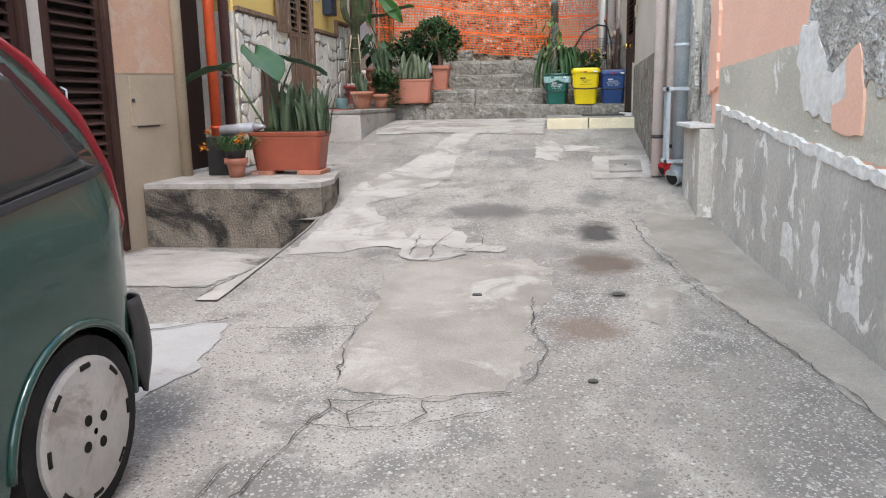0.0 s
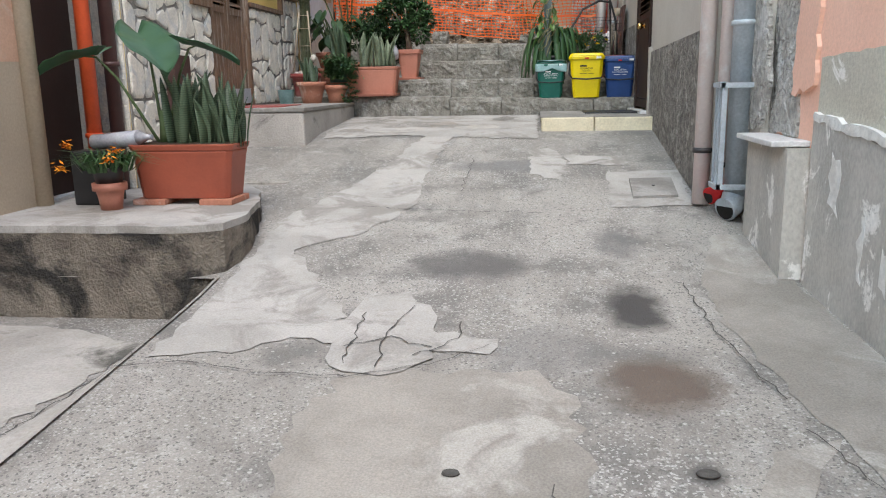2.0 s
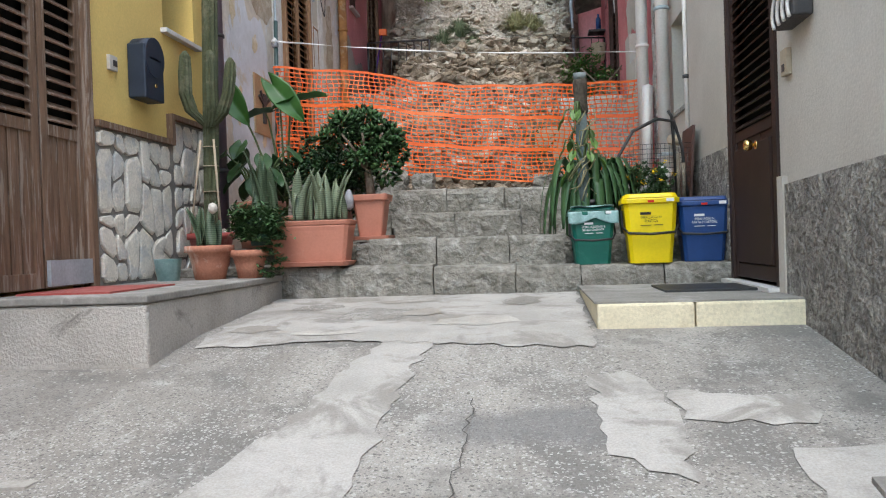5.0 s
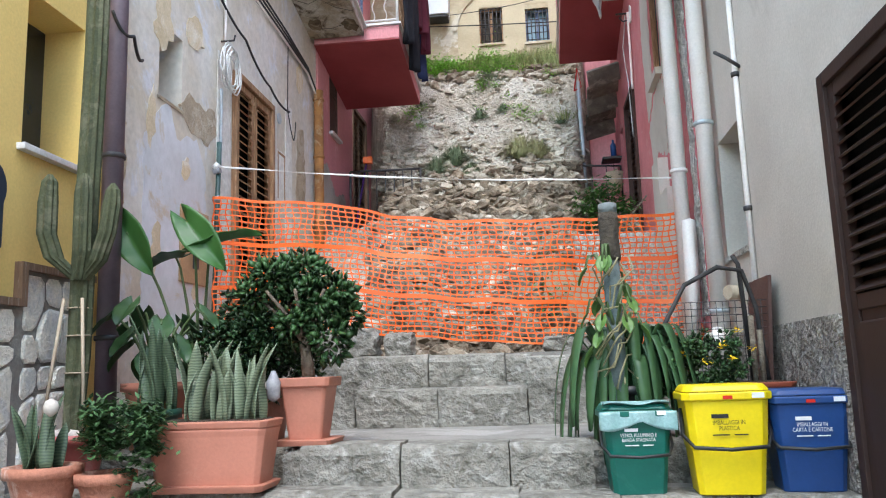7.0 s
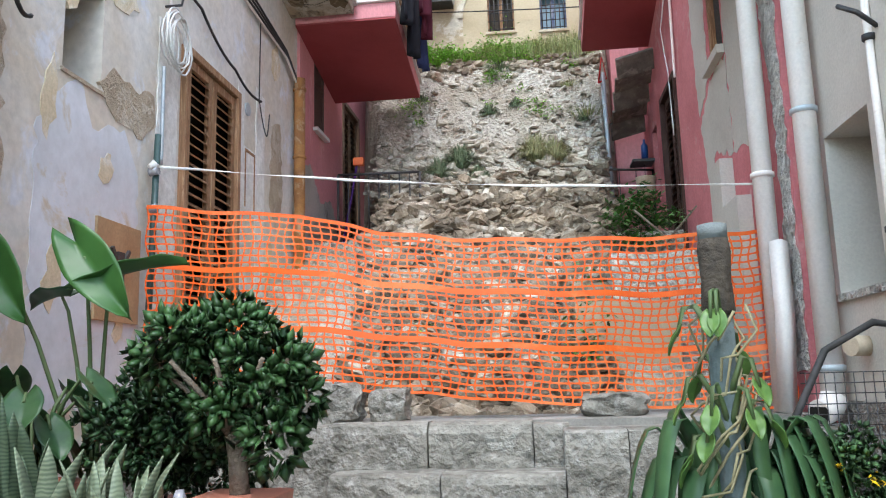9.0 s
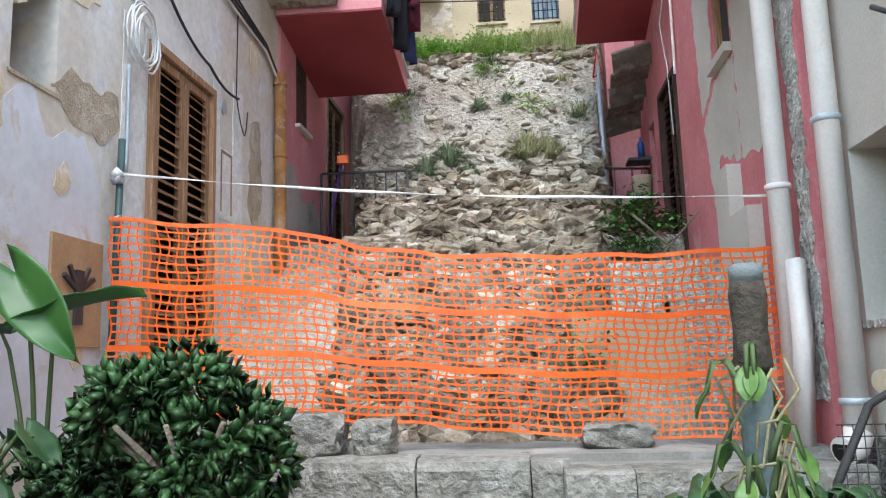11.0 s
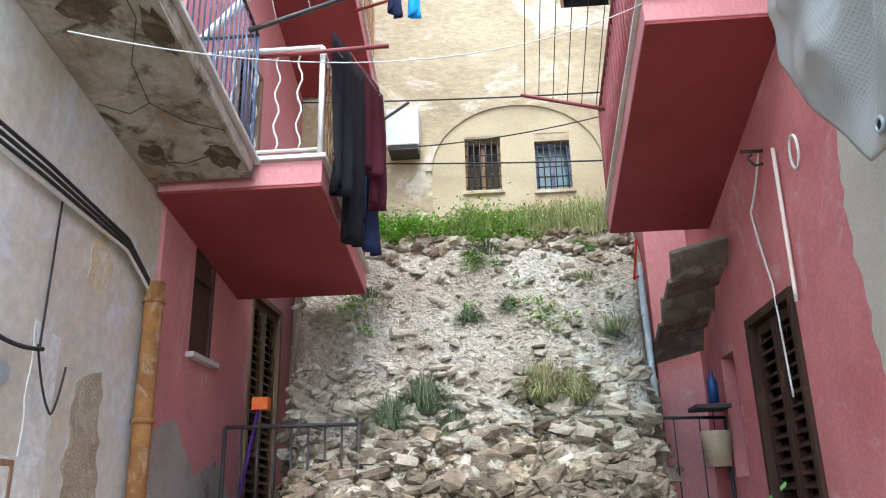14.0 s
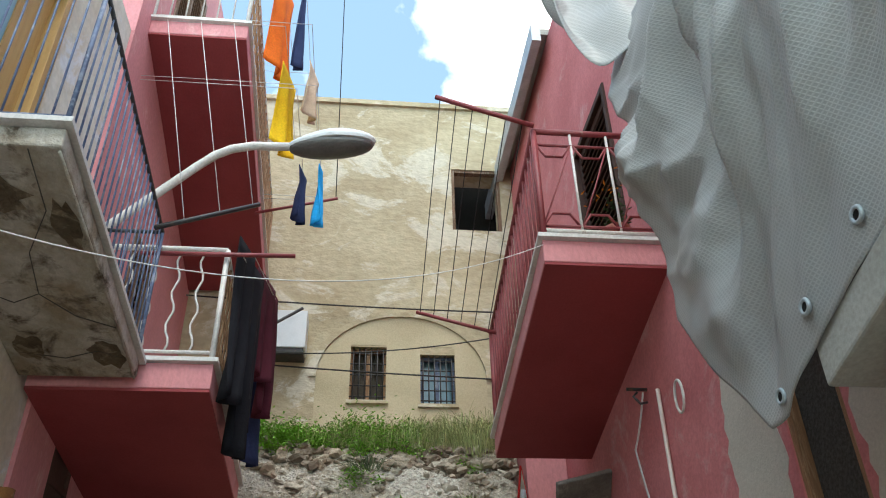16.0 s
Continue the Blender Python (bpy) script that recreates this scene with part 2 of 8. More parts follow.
def road_material():
    """Worn washed concrete with pale and grey pours, pebble grain and oil stains."""
    m, t, bs = nodes_of("road_concrete")
    col = mix(t, noise_fac(t, 0.9, lo=0.4, hi=0.6, distort=0.8, stretch=(1.4, 0.6, 1)), (0.27, 0.247, 0.218), (0.4, 0.37, 0.33))
    col = mix(t, noise_fac(t, 2.3, detail=8, lo=0.5, hi=0.62), col, (0.2, 0.187, 0.168))
    col = mix(t, noise_fac(t, 4.2, detail=9, rough=0.7, lo=0.56, hi=0.7), col, (0.47, 0.445, 0.41))
    peb = t.nodes.new("ShaderNodeTexVoronoi")
    peb.inputs["Scale"].default_value = 130
    co = t.nodes.new("ShaderNodeTexCoord")
    t.links.new(co.outputs["Object"], peb.inputs["Vector"])
    hs = t.nodes.new("ShaderNodeSeparateColor")
    t.links.new(peb.outputs["Color"], hs.inputs["Color"])
    pr = t.nodes.new("ShaderNodeMapRange")
    pr.inputs["From Min"].default_value, pr.inputs["From Max"].default_value = 0.86, 0.9
    t.links.new(hs.outputs["Red"], pr.inputs["Value"])
    pm = t.nodes.new("ShaderNodeMath")
    pm.operation = "MULTIPLY"
    t.links.new(pr.outputs["Result"], pm.inputs[0])
    t.links.new(noise_fac(t, 1.1, lo=0.4, hi=0.58), pm.inputs[1])
    col = mix(t, pm.outputs[0], col, (0.52, 0.5, 0.465))
    pr2 = t.nodes.new("ShaderNodeMapRange")
    pr2.inputs["From Min"].default_value, pr2.inputs["From Max"].default_value = 0.12, 0.08
    t.links.new(hs.outputs["Red"], pr2.inputs["Value"])
    col = mix(t, pr2.outputs["Result"], col, (0.17, 0.16, 0.145))
    big = t.nodes.new("ShaderNodeTexVoronoi")
    big.inputs["Scale"].default_value = 48
    t.links.new(co.outputs["Object"], big.inputs["Vector"])
    bsep = t.nodes.new("ShaderNodeSeparateColor")
    t.links.new(big.outputs["Color"], bsep.inputs["Color"])
    for chan, tone, cut in (("Red", (0.5, 0.475, 0.435), 0.87), ("Green", (0.15, 0.135, 0.12), 0.93)):
        ra, rb = t.nodes.new("ShaderNodeMapRange"), t.nodes.new("ShaderNodeMapRange")
        ra.inputs["From Min"].default_value, ra.inputs["From Max"].default_value = cut, cut + 0.02
        rb.inputs["From Min"].default_value, rb.inputs["From Max"].default_value = 0.42, 0.3
        t.links.new(bsep.outputs[chan], ra.inputs["Value"])
        t.links.new(big.outputs["Distance"], rb.inputs["Value"])
        mm = t.nodes.new("ShaderNodeMath")
        mm.operation = "MULTIPLY"
        t.links.new(ra.outputs["Result"], mm.inputs[0])
        t.links.new(rb.outputs["Result"], mm.inputs[1])
        col = mix(t, mm.outputs[0], col, tone)
    for (x, y, rx, ry, tone, deep) in ((1.42, 5.42, 0.17, 0.34, (0.04, 0.036, 0.033), 0.95), (1.42, 4.62, 0.26, 0.26, (0.125, 0.085, 0.06), 0.9),
                                       (0.58, 5.98, 0.42, 0.26, (0.1, 0.093, 0.088), 0.8), (1.28, 3.45, 0.24, 0.22, (0.17, 0.11, 0.075), 0.75),
                                       (1.47, 4.0, 0.07, 0.09, (0.07, 0.065, 0.06), 0.9), (0.70, 8.15, 0.5, 0.22, (0.17, 0.165, 0.16), 0.7),
                                       (1.42, 6.35, 0.16, 0.3, (0.15, 0.145, 0.14), 0.7), (0.97, 4.9, 0.3, 0.3, (0.2, 0.19, 0.18), 0.5)):
        mp = t.nodes.new("ShaderNodeMapping")
        mp.inputs["Location"].default_value = (-x / rx, -y / ry, 0)
        mp.inputs["Scale"].default_value = (1 / rx, 1 / ry, 0)
        t.links.new(co.outputs["Object"], mp.inputs["Vector"])
        ln = t.nodes.new("ShaderNodeVectorMath")
        ln.operation = "LENGTH"
        t.links.new(mp.outputs["Vector"], ln.inputs[0])
        ad = t.nodes.new("ShaderNodeMath")
        ad.operation = "MULTIPLY_ADD"
        t.links.new(noise_fac(t, 6.0, lo=0.2, hi=0.8), ad.inputs[0])
        ad.inputs[1].default_value = 0.7
        t.links.new(ln.outputs["Value"], ad.inputs[2])
        mr = t.nodes.new("ShaderNodeMapRange")
        mr.inputs["From Min"].default_value, mr.inputs["From Max"].default_value = 1.4, 0.85
        mr.inputs["To Max"].default_value = deep
        t.links.new(ad.outputs[0], mr.inputs["Value"])
        col = mix(t, mr.outputs["Result"], col, tone)
    f = noise_fac(t, 130, detail=2, lo=0.3, hi=0.7)
    col = mix(t, f, mix(t, 0.45, col, (0.09, 0.085, 0.08)), col)
    t.links.new(col, bs.inputs["Base Color"])
    bs.inputs["Roughness"].default_value = 0.82
    bump(t, bs, f, 0.35, 0.008)
    return m


ROAD = road_material()
CEMENT = surf("pale_cement", (0.35, 0.33, 0.302), (0.43, 0.405, 0.375), (0.27, 0.25, 0.225), scale=2.2, fine=110, rough=0.8, relief=0.2, grain=0.14, clo=0.5, chi=0.6, cscale=2.6)
CEMENT_DIRTY = surf("weathered_cement", (0.46, 0.43, 0.39), (0.36, 0.335, 0.3), (0.12, 0.115, 0.1), scale=2.2, rough=0.88, relief=0.5, dist=0.012, clo=0.56, chi=0.66)
PORCH_SIDE = surf("rough_stained_render", (0.27, 0.235, 0.19), (0.16, 0.135, 0.11), (0.045, 0.042, 0.038), scale=2.6, rough=0.92, relief=0.7, dist=0.02, clo=0.47, chi=0.58)
CRACK = surf("crack_dark", (0.07, 0.065, 0.06), (0.1, 0.095, 0.085), scale=20)
STEPSTONE = surf("hewn_grey_stone", (0.25, 0.235, 0.205), (0.15, 0.14, 0.12), (0.33, 0.315, 0.285), scale=5, fine=22, rough=0.9, relief=0.6, dist=0.03, cscale=8, island=0.1, grain=0.2, clo=0.5, chi=0.66)
TREAD = surf("worn_step_cement", (0.27, 0.255, 0.232), (0.2, 0.187, 0.17), (0.33, 0.313, 0.29), scale=3, rough=0.85, relief=0.25)
CREAM = surf("cream_limestone", (0.72, 0.64, 0.47), (0.62, 0.55, 0.4), (0.4, 0.33, 0.22), scale=3, rough=0.8, relief=0.3, clo=0.6, chi=0.7)
PEACH = surf("peach_paint", (0.58, 0.36, 0.25), (0.52, 0.32, 0.22), (0.58, 0.44, 0.34), scale=1.5, rough=0.8, relief=0.15, grain=0.08)
BEIGE = surf("beige_paint", (0.47, 0.38, 0.28), (0.42, 0.34, 0.25), (0.35, 0.27, 0.2), scale=1.4, rough=0.8, relief=0.15, grain=0.08, clo=0.6, chi=0.75)
SALMON = surf("salmon_paint", (0.88, 0.54, 0.41), (0.84, 0.5, 0.37), (0.85, 0.6, 0.48), scale=1.5, rough=0.8, relief=0.2, grain=0.07, clo=0.6, chi=0.75)
OLIVE = surf("peeling_grey_green_plaster", (0.58, 0.54, 0.445), (0.5, 0.465, 0.385), (0.78, 0.75, 0.7), scale=1.6, rough=0.88, relief=0.25, dist=0.012, clo=0.6, chi=0.63, cscale=3.2)
GREYBASE = surf("peeling_grey_dado", (0.52, 0.49, 0.44), (0.42, 0.395, 0.355), (0.8, 0.77, 0.72), scale=3, rough=0.9, relief=0.3, dist=0.012, clo=0.565, chi=0.6, cscale=4, stretch=(1, 1, 0.6))
ROUGHCAST = surf("exposed_rubble_mortar", (0.64, 0.605, 0.55), (0.46, 0.43, 0.39), (0.78, 0.75, 0.71), scale=7, fine=24, rough=0.95, relief=1.0, dist=0.05, cscale=4, grain=0.22)
WHITEFLAKE = surf("flaking_white_lime", (0.75, 0.73, 0.69), (0.66, 0.63, 0.58), scale=9, fine=26, rough=0.9, relief=0.4, dist=0.01)
OFFWHITE = surf("off_white_plaster", (0.56, 0.515, 0.455), (0.48, 0.435, 0.38), (0.41, 0.37, 0.315), scale=0.9, rough=0.85, relief=0.2, grain=0.07, clo=0.58, chi=0.72)
GRANITE = surf("roughcast_brown_dado", (0.22, 0.2, 0.18), (0.30, 0.27, 0.24), (0.38, 0.35, 0.31), scale=8, fine=28, rough=0.95, relief=1.0, dist=0.03, grain=0.4)
YELLOW = surf("ochre_yellow_paint", (0.74, 0.53, 0.18), (0.68, 0.48, 0.165), (0.62, 0.47, 0.22), scale=1.2, rough=0.8, relief=0.15, grain=0.06, clo=0.6, chi=0.75)
MORTAR = surf("stone_cladding_mortar", (0.3, 0.28, 0.25), (0.22, 0.2, 0.18), scale=6, relief=0.6)
CLADSTONE = surf("pale_cladding_stone", (0.8, 0.74, 0.64), (0.68, 0.63, 0.54), (0.6, 0.58, 0.54), scale=5, rough=0.85, relief=0.6, dist=0.015, island=0.16)
OLDWHITE = surf("peeling_limewash", (0.66, 0.625, 0.575), (0.6, 0.53, 0.43), (0.66, 0.66, 0.68), scale=1.3, fine=18, rough=0.9, relief=0.15, dist=0.01, cscale=2.1, clo=0.55, chi=0.62, grain=0.1)
BAREPLASTER = surf("bare_ochre_plaster", (0.54, 0.44, 0.32), (0.44, 0.35, 0.25), (0.62, 0.54, 0.43), scale=6, rough=0.95, relief=0.8, dist=0.02)
PINK = surf("rose_pink_paint", (0.66, 0.285, 0.3), (0.58, 0.235, 0.25), (0.72, 0.42, 0.41), scale=1.4, fine=45, rough=0.78, relief=0.2, grain=0.09, clo=0.58, chi=0.7, cscale=3.1, stretch=(1, 1, 0.5))
PINKRED = surf("worn_red_pink_paint", (0.6, 0.21, 0.22), (0.52, 0.165, 0.175), (0.6, 0.33, 0.32), scale=1.6, fine=40, rough=0.8, relief=0.25, grain=0.1, clo=0.56, chi=0.68, cscale=2.4)
# darker copy of the wall pink: underside shade put into the colour
PINKSHADE = surf("rose_pink_soffit_shade", (0.32, 0.062, 0.068), (0.27, 0.05, 0.056), (0.42, 0.18, 0.17), scale=1.3, rough=0.7, relief=0.15, grain=0.06, clo=0.66, chi=0.78)
CONCRETE = surf("spalled_concrete", (0.5, 0.465, 0.41), (0.34, 0.28, 0.2), (0.1, 0.075, 0.05), scale=3.2, rough=0.92, relief=0.5, dist=0.02, clo=0.53, chi=0.66, cscale=4.2, fine=25)
SLABGREY = surf("painted_grey_concrete", (0.4, 0.385, 0.35), (0.32, 0.305, 0.275), scale=1.5, rough=0.85, relief=0.2)
FARWALL = surf("weathered_yellow_stucco", (0.49, 0.415, 0.285), (0.39, 0.315, 0.205), (0.58, 0.525, 0.42), scale=0.7, fine=9, rough=0.92, relief=0.35, dist=0.02, cscale=1.1, clo=0.52, chi=0.58, stretch=(1, 1, 1.6), grain=0.12)
EARTH = surf("pale_rubble_earth", (0.57, 0.515, 0.435), (0.39, 0.33, 0.255), (0.63, 0.585, 0.51), scale=1.7, fine=22, rough=0.95, relief=1.0, dist=0.06, cscale=2.6, grain=0.2)
RUBBLE = surf("broken_limestone", (0.31, 0.25, 0.185), (0.14, 0.11, 0.08), (0.45, 0.4, 0.33), scale=4, fine=30, rough=0.93, relief=0.6, dist=0.02, island=0.45)
SHUTTER = surf("dark_brown_shutter_paint", (0.055, 0.026, 0.02), (0.045, 0.021, 0.016), (0.075, 0.038, 0.028), scale=3, rough=0.62, relief=0.12, grain=0.1)
DOORBROWN = surf("dark_brown_metal_door", (0.042, 0.024, 0.02), (0.035, 0.02, 0.016), scale=3, rough=0.6, relief=0.05, grain=0.06)
WOOD = surf("weathered_brown_wood", (0.33, 0.185, 0.1), (0.24, 0.13, 0.07), (0.43, 0.27, 0.16), scale=7, fine=40, rough=0.65, relief=0.3, stretch=(8, 8, 0.7))
OLDWOOD = surf("grey_brown_door_wood", (0.23, 0.14, 0.09), (0.16, 0.1, 0.066), (0.32, 0.25, 0.2), scale=6, rough=0.8, relief=0.4, stretch=(8, 8, 0.6))
# near-black colour stands in for shade inside openings, slots and holes
BLACKHOLE = surf("near_black_shade", (0.012, 0.011, 0.01), (0.018, 0.016, 0.014), scale=3)
# room shade put into the base colour of backings and panes
DARKIN = surf("interior_shade_tone", (0.09, 0.075, 0.06), (0.06, 0.05, 0.04), scale=2)
IRON = surf("dark_painted_iron", (0.03, 0.028, 0.03), (0.045, 0.04, 0.04), (0.14, 0.07, 0.04), scale=12, rough=0.55, relief=0.2, clo=0.6, chi=0.7)
BLUEIRON = surf("faded_blue_iron", (0.1, 0.14, 0.24), (0.06, 0.085, 0.16), (0.22, 0.25, 0.33), scale=9, rough=0.55, relief=0.2)
WHITEIRON = surf("white_painted_iron", (0.7, 0.67, 0.64), (0.62, 0.58, 0.54), (0.4, 0.25, 0.18), scale=9, rough=0.5, relief=0.2, clo=0.64, chi=0.7)
REDIRON = surf("dark_red_painted_iron", (0.28, 0.05, 0.055), (0.22, 0.04, 0.045), (0.35, 0.2, 0.17), scale=9, rough=0.5, relief=0.2, clo=0.62, chi=0.7)
STEEL = surf("galvanised_steel", (0.46, 0.5, 0.53), (0.38, 0.42, 0.45), scale=7, rough=0.45, relief=0.1, metal=0.25)
PIPEPINK = surf("pale_pink_pvc", (0.78, 0.66, 0.62), (0.72, 0.6, 0.56), (0.8, 0.73, 0.7), scale=4, rough=0.5, relief=0.05, grain=0.05)
PIPEWHITE = surf("dusty_white_pvc", (0.78, 0.71, 0.67), (0.72, 0.65, 0.6), (0.56, 0.42, 0.35), scale=3, rough=0.5, relief=0.08, grain=0.06, clo=0.64, chi=0.72)
PIPEORANGE = surf("orange_pvc", (0.72, 0.1, 0.03), (0.62, 0.085, 0.025), scale=5, rough=0.4, relief=0.05, grain=0.05)
PIPEBROWN = surf("brown_downpipe_paint", (0.09, 0.04, 0.034), (0.07, 0.03, 0.026), scale=5, rough=0.45, relief=0.05, grain=0.05)
PIPEPURPLE = surf("mauve_downpipe_paint", (0.14, 0.10, 0.12), (0.11, 0.08, 0.098), scale=5, rough=0.5, relief=0.05, grain=0.06)
PIPERUST = surf("ochre_clay_pipe", (0.4, 0.185, 0.06), (0.27, 0.12, 0.045), (0.45, 0.29, 0.17), scale=6, rough=0.6, relief=0.2)
TERRA = surf("terracotta_plastic", (0.47, 0.185, 0.125), (0.41, 0.16, 0.105), (0.5, 0.26, 0.19), scale=4, rough=0.55, relief=0.06, grain=0.05, clo=0.62, chi=0.75)
TERRADARK = surf("brick_red_plastic", (0.33, 0.078, 0.042), (0.28, 0.066, 0.036), (0.4, 0.15, 0.09), scale=4, rough=0.45, relief=0.05, grain=0.05, clo=0.62, chi=0.78)
CLAYPOT = surf("salt_stained_clay", (0.46, 0.2, 0.13), (0.38, 0.16, 0.105), (0.6, 0.42, 0.34), scale=7, rough=0.85, relief=0.25, clo=0.54, chi=0.66)
REDPOT = surf("dull_red_plastic", (0.34, 0.07, 0.06), (0.3, 0.06, 0.05), (0.38, 0.14, 0.12), scale=5, rough=0.5, relief=0.05, grain=0.05)
GREENPOT = surf("dark_green_plastic", (0.015, 0.06, 0.04), (0.012, 0.05, 0.035), scale=5, rough=0.4, relief=0.05, grain=0.05)
BLACKPOT = surf("black_plastic", (0.015, 0.015, 0.016), (0.02, 0.02, 0.021), scale=5, rough=0.4, relief=0.05, grain=0.05)
SOIL = surf("potting_soil", (0.05, 0.035, 0.025), (0.08, 0.06, 0.045), scale=20, rough=1.0, relief=0.8, dist=0.02)
BINGREEN = surf("green_bin_plastic", (0.0, 0.115, 0.085), (0.0, 0.1, 0.075), (0.02, 0.14, 0.11), scale=4, rough=0.4, relief=0.05, grain=0.04)
BINYELLOW = surf("yellow_bin_plastic", (0.82, 0.62, 0.0), (0.76, 0.56, 0.0), (0.7, 0.52, 0.04), scale=4, rough=0.4, relief=0.05, grain=0.04, clo=0.62, chi=0.75)
BINBLUE = surf("blue_bin_plastic", (0.012, 0.055, 0.2), (0.01, 0.045, 0.165), scale=4, rough=0.4, relief=0.05, grain=0.04)
BINBAG = surf("thin_white_bag_film", (0.3, 0.46, 0.46), (0.22, 0.38, 0.37), scale=12, rough=0.3, relief=0.3)
PRINTW = surf("white_print", (0.75, 0.75, 0.75), (0.7, 0.7, 0.7), scale=9, relief=0.0, grain=0.02)
PRINTK = surf("black_print", (0.03, 0.03, 0.03), (0.04, 0.04, 0.04), scale=9, relief=0.0, grain=0.02)
PRINTR = surf("red_label", (0.6, 0.03, 0.02), (0.5, 0.03, 0.02), scale=9, relief=0.0, grain=0.02)
BRASS = surf("polished_brass", (0.75, 0.52, 0.2), (0.7, 0.48, 0.18), scale=9, rough=0.25, relief=0.0, metal=1.0, grain=0.02)
NET = surf("orange_polythene_net", (0.8, 0.12, 0.006), (0.74, 0.1, 0.005), (0.82, 0.18, 0.04), scale=3, rough=0.45, relief=0.05, grain=0.06)
TAPE = surf("white_barrier_tape", (0.72, 0.7, 0.68), (0.66, 0.62, 0.58), (0.6, 0.2, 0.16), scale=6, rough=0.4, relief=0.05, clo=0.62, chi=0.66)
GREENPOLE = surf("dark_green_coated_steel", (0.02, 0.055, 0.05), (0.03, 0.07, 0.065), scale=8, rough=0.5, relief=0.1)
CABLE = surf("black_cable_sheath", (0.03, 0.03, 0.03), (0.05, 0.045, 0.045), scale=9, rough=0.6, relief=0.1)
WHITECABLE = surf("white_cable_sheath", (0.66, 0.65, 0.63), (0.58, 0.57, 0.55), scale=9, rough=0.5, relief=0.05)
def tarp_material():
    """Woven grey plastic with a square mesh in relief."""
    m, t, bs = nodes_of("grey_mesh_tarpaulin")
    col = mix(t, noise_fac(t, 2.5), (0.62, 0.61, 0.6), (0.5, 0.49, 0.48))
    co = t.nodes.new("ShaderNodeTexCoord")
    mp = t.nodes.new("ShaderNodeMapping")
    mp.inputs["Rotation"].default_value = (0.5, 0.0, 0.0)
    t.links.new(co.outputs["Object"], mp.inputs["Vector"])
    facs = []
    for d in ("Y", "Z"):
        w = t.nodes.new("ShaderNodeTexWave")
        w.bands_direction = d
        w.inputs["Scale"].default_value = 25
        w.inputs["Distortion"].default_value = 0.5
        t.links.new(mp.outputs["Vector"], w.inputs["Vector"])
        facs.append(w.outputs["Fac"])
    mx = t.nodes.new("ShaderNodeMath")
    mx.operation = "MAXIMUM"
    t.links.new(facs[0], mx.inputs[0])
    t.links.new(facs[1], mx.inputs[1])
    rg = t.nodes.new("ShaderNodeMapRange")
    rg.inputs["From Min"].default_value, rg.inputs["From Max"].default_value = 0.45, 0.95
    t.links.new(mx.outputs[0], rg.inputs["Value"])
    col = mix(t, rg.outputs["Result"], mix(t, 0.3, col, (0.14, 0.14, 0.14)), col)
    t.links.new(col, bs.inputs["Base Color"])
    bs.inputs["Roughness"].default_value = 0.42
    bump(t, bs, rg.outputs["Result"], 0.3, 0.004)
    film = t.nodes.new("ShaderNodeBsdfTranslucent")
    film.inputs["Color"].default_value = (0.55, 0.57, 0.6, 1)
    both = t.nodes.new("ShaderNodeMixShader")
    both.inputs[0].default_value = 0.3
    t.links.new(bs.outputs[0], both.inputs[1])
    t.links.new(film.outputs[0], both.inputs[2])
    t.links.new(both.outputs[0], t.nodes["Material Output"].inputs["Surface"])
    return m


TARP = tarp_material()
SANS = leafy("sansevieria_leaf", (0.055, 0.085, 0.05), (0.035, 0.06, 0.035), band=(0.1, 0.14, 0.08), scale=8)
CRASS = leafy("jade_leaf", (0.03, 0.075, 0.025), (0.05, 0.11, 0.035), rough=0.35)
DARKLEAF = leafy("dark_foliage", (0.02, 0.055, 0.02), (0.04, 0.09, 0.03), rough=0.4)
BROADLEAF = leafy("elephant_ear_leaf", (0.03, 0.095, 0.02), (0.045, 0.125, 0.03), rough=0.4, scale=5)
BROADDARK = leafy("dull_broad_leaf", (0.025, 0.075, 0.035), (0.04, 0.1, 0.05), rough=0.45, scale=5)
STRAPLEAF = leafy("strap_leaf", (0.035, 0.085, 0.035), (0.06, 0.125, 0.05), rough=0.4, scale=6)
IVYLEAF = leafy("trailing_leaf", (0.07, 0.14, 0.05), (0.035, 0.085, 0.03), rough=0.5)
POTHOS = leafy("pothos_leaf", (0.12, 0.22, 0.05), (0.06, 0.13, 0.03), rough=0.4)
GRASS = leafy("dry_green_grass", (0.3, 0.38, 0.14), (0.46, 0.44, 0.22), rough=0.7)
WEED = leafy("bright_weed_leaf", (0.33, 0.6, 0.1), (0.22, 0.46, 0.07), rough=0.6)
STEM = leafy("green_stem", (0.07, 0.12, 0.04), (0.1, 0.13, 0.06), rough=0.6)
BARK = surf("grey_bark", (0.2, 0.165, 0.125), (0.13, 0.105, 0.08), scale=14, rough=0.9, relief=0.8)
CACTUS = surf("grey_green_cactus_skin", (0.078, 0.086, 0.046), (0.062, 0.07, 0.04), (0.12, 0.12, 0.075), scale=9, rough=0.7, relief=0.3, grain=0.2)
VINE = surf("pale_vine_stem", (0.3, 0.27, 0.16), (0.2, 0.18, 0.1), scale=14, rough=0.8)
FLOWERY = surf("yellow_petal", (0.85, 0.6, 0.02), (0.8, 0.5, 0.02), scale=9, relief=0.1)
FLOWERO = surf("orange_petal", (0.8, 0.3, 0.02), (0.75, 0.22, 0.02), scale=9, relief=0.1)
CARPAINT = surf("dark_green_car_paint", (0.008, 0.055, 0.045), (0.007, 0.05, 0.041), scale=2, rough=0.22, relief=0.0, grain=0.02, coat=0.7)
CARGLASS = surf("dark_tinted_glass", (0.02, 0.022, 0.024), (0.025, 0.027, 0.03), scale=2, rough=0.05, relief=0.0, grain=0.02)
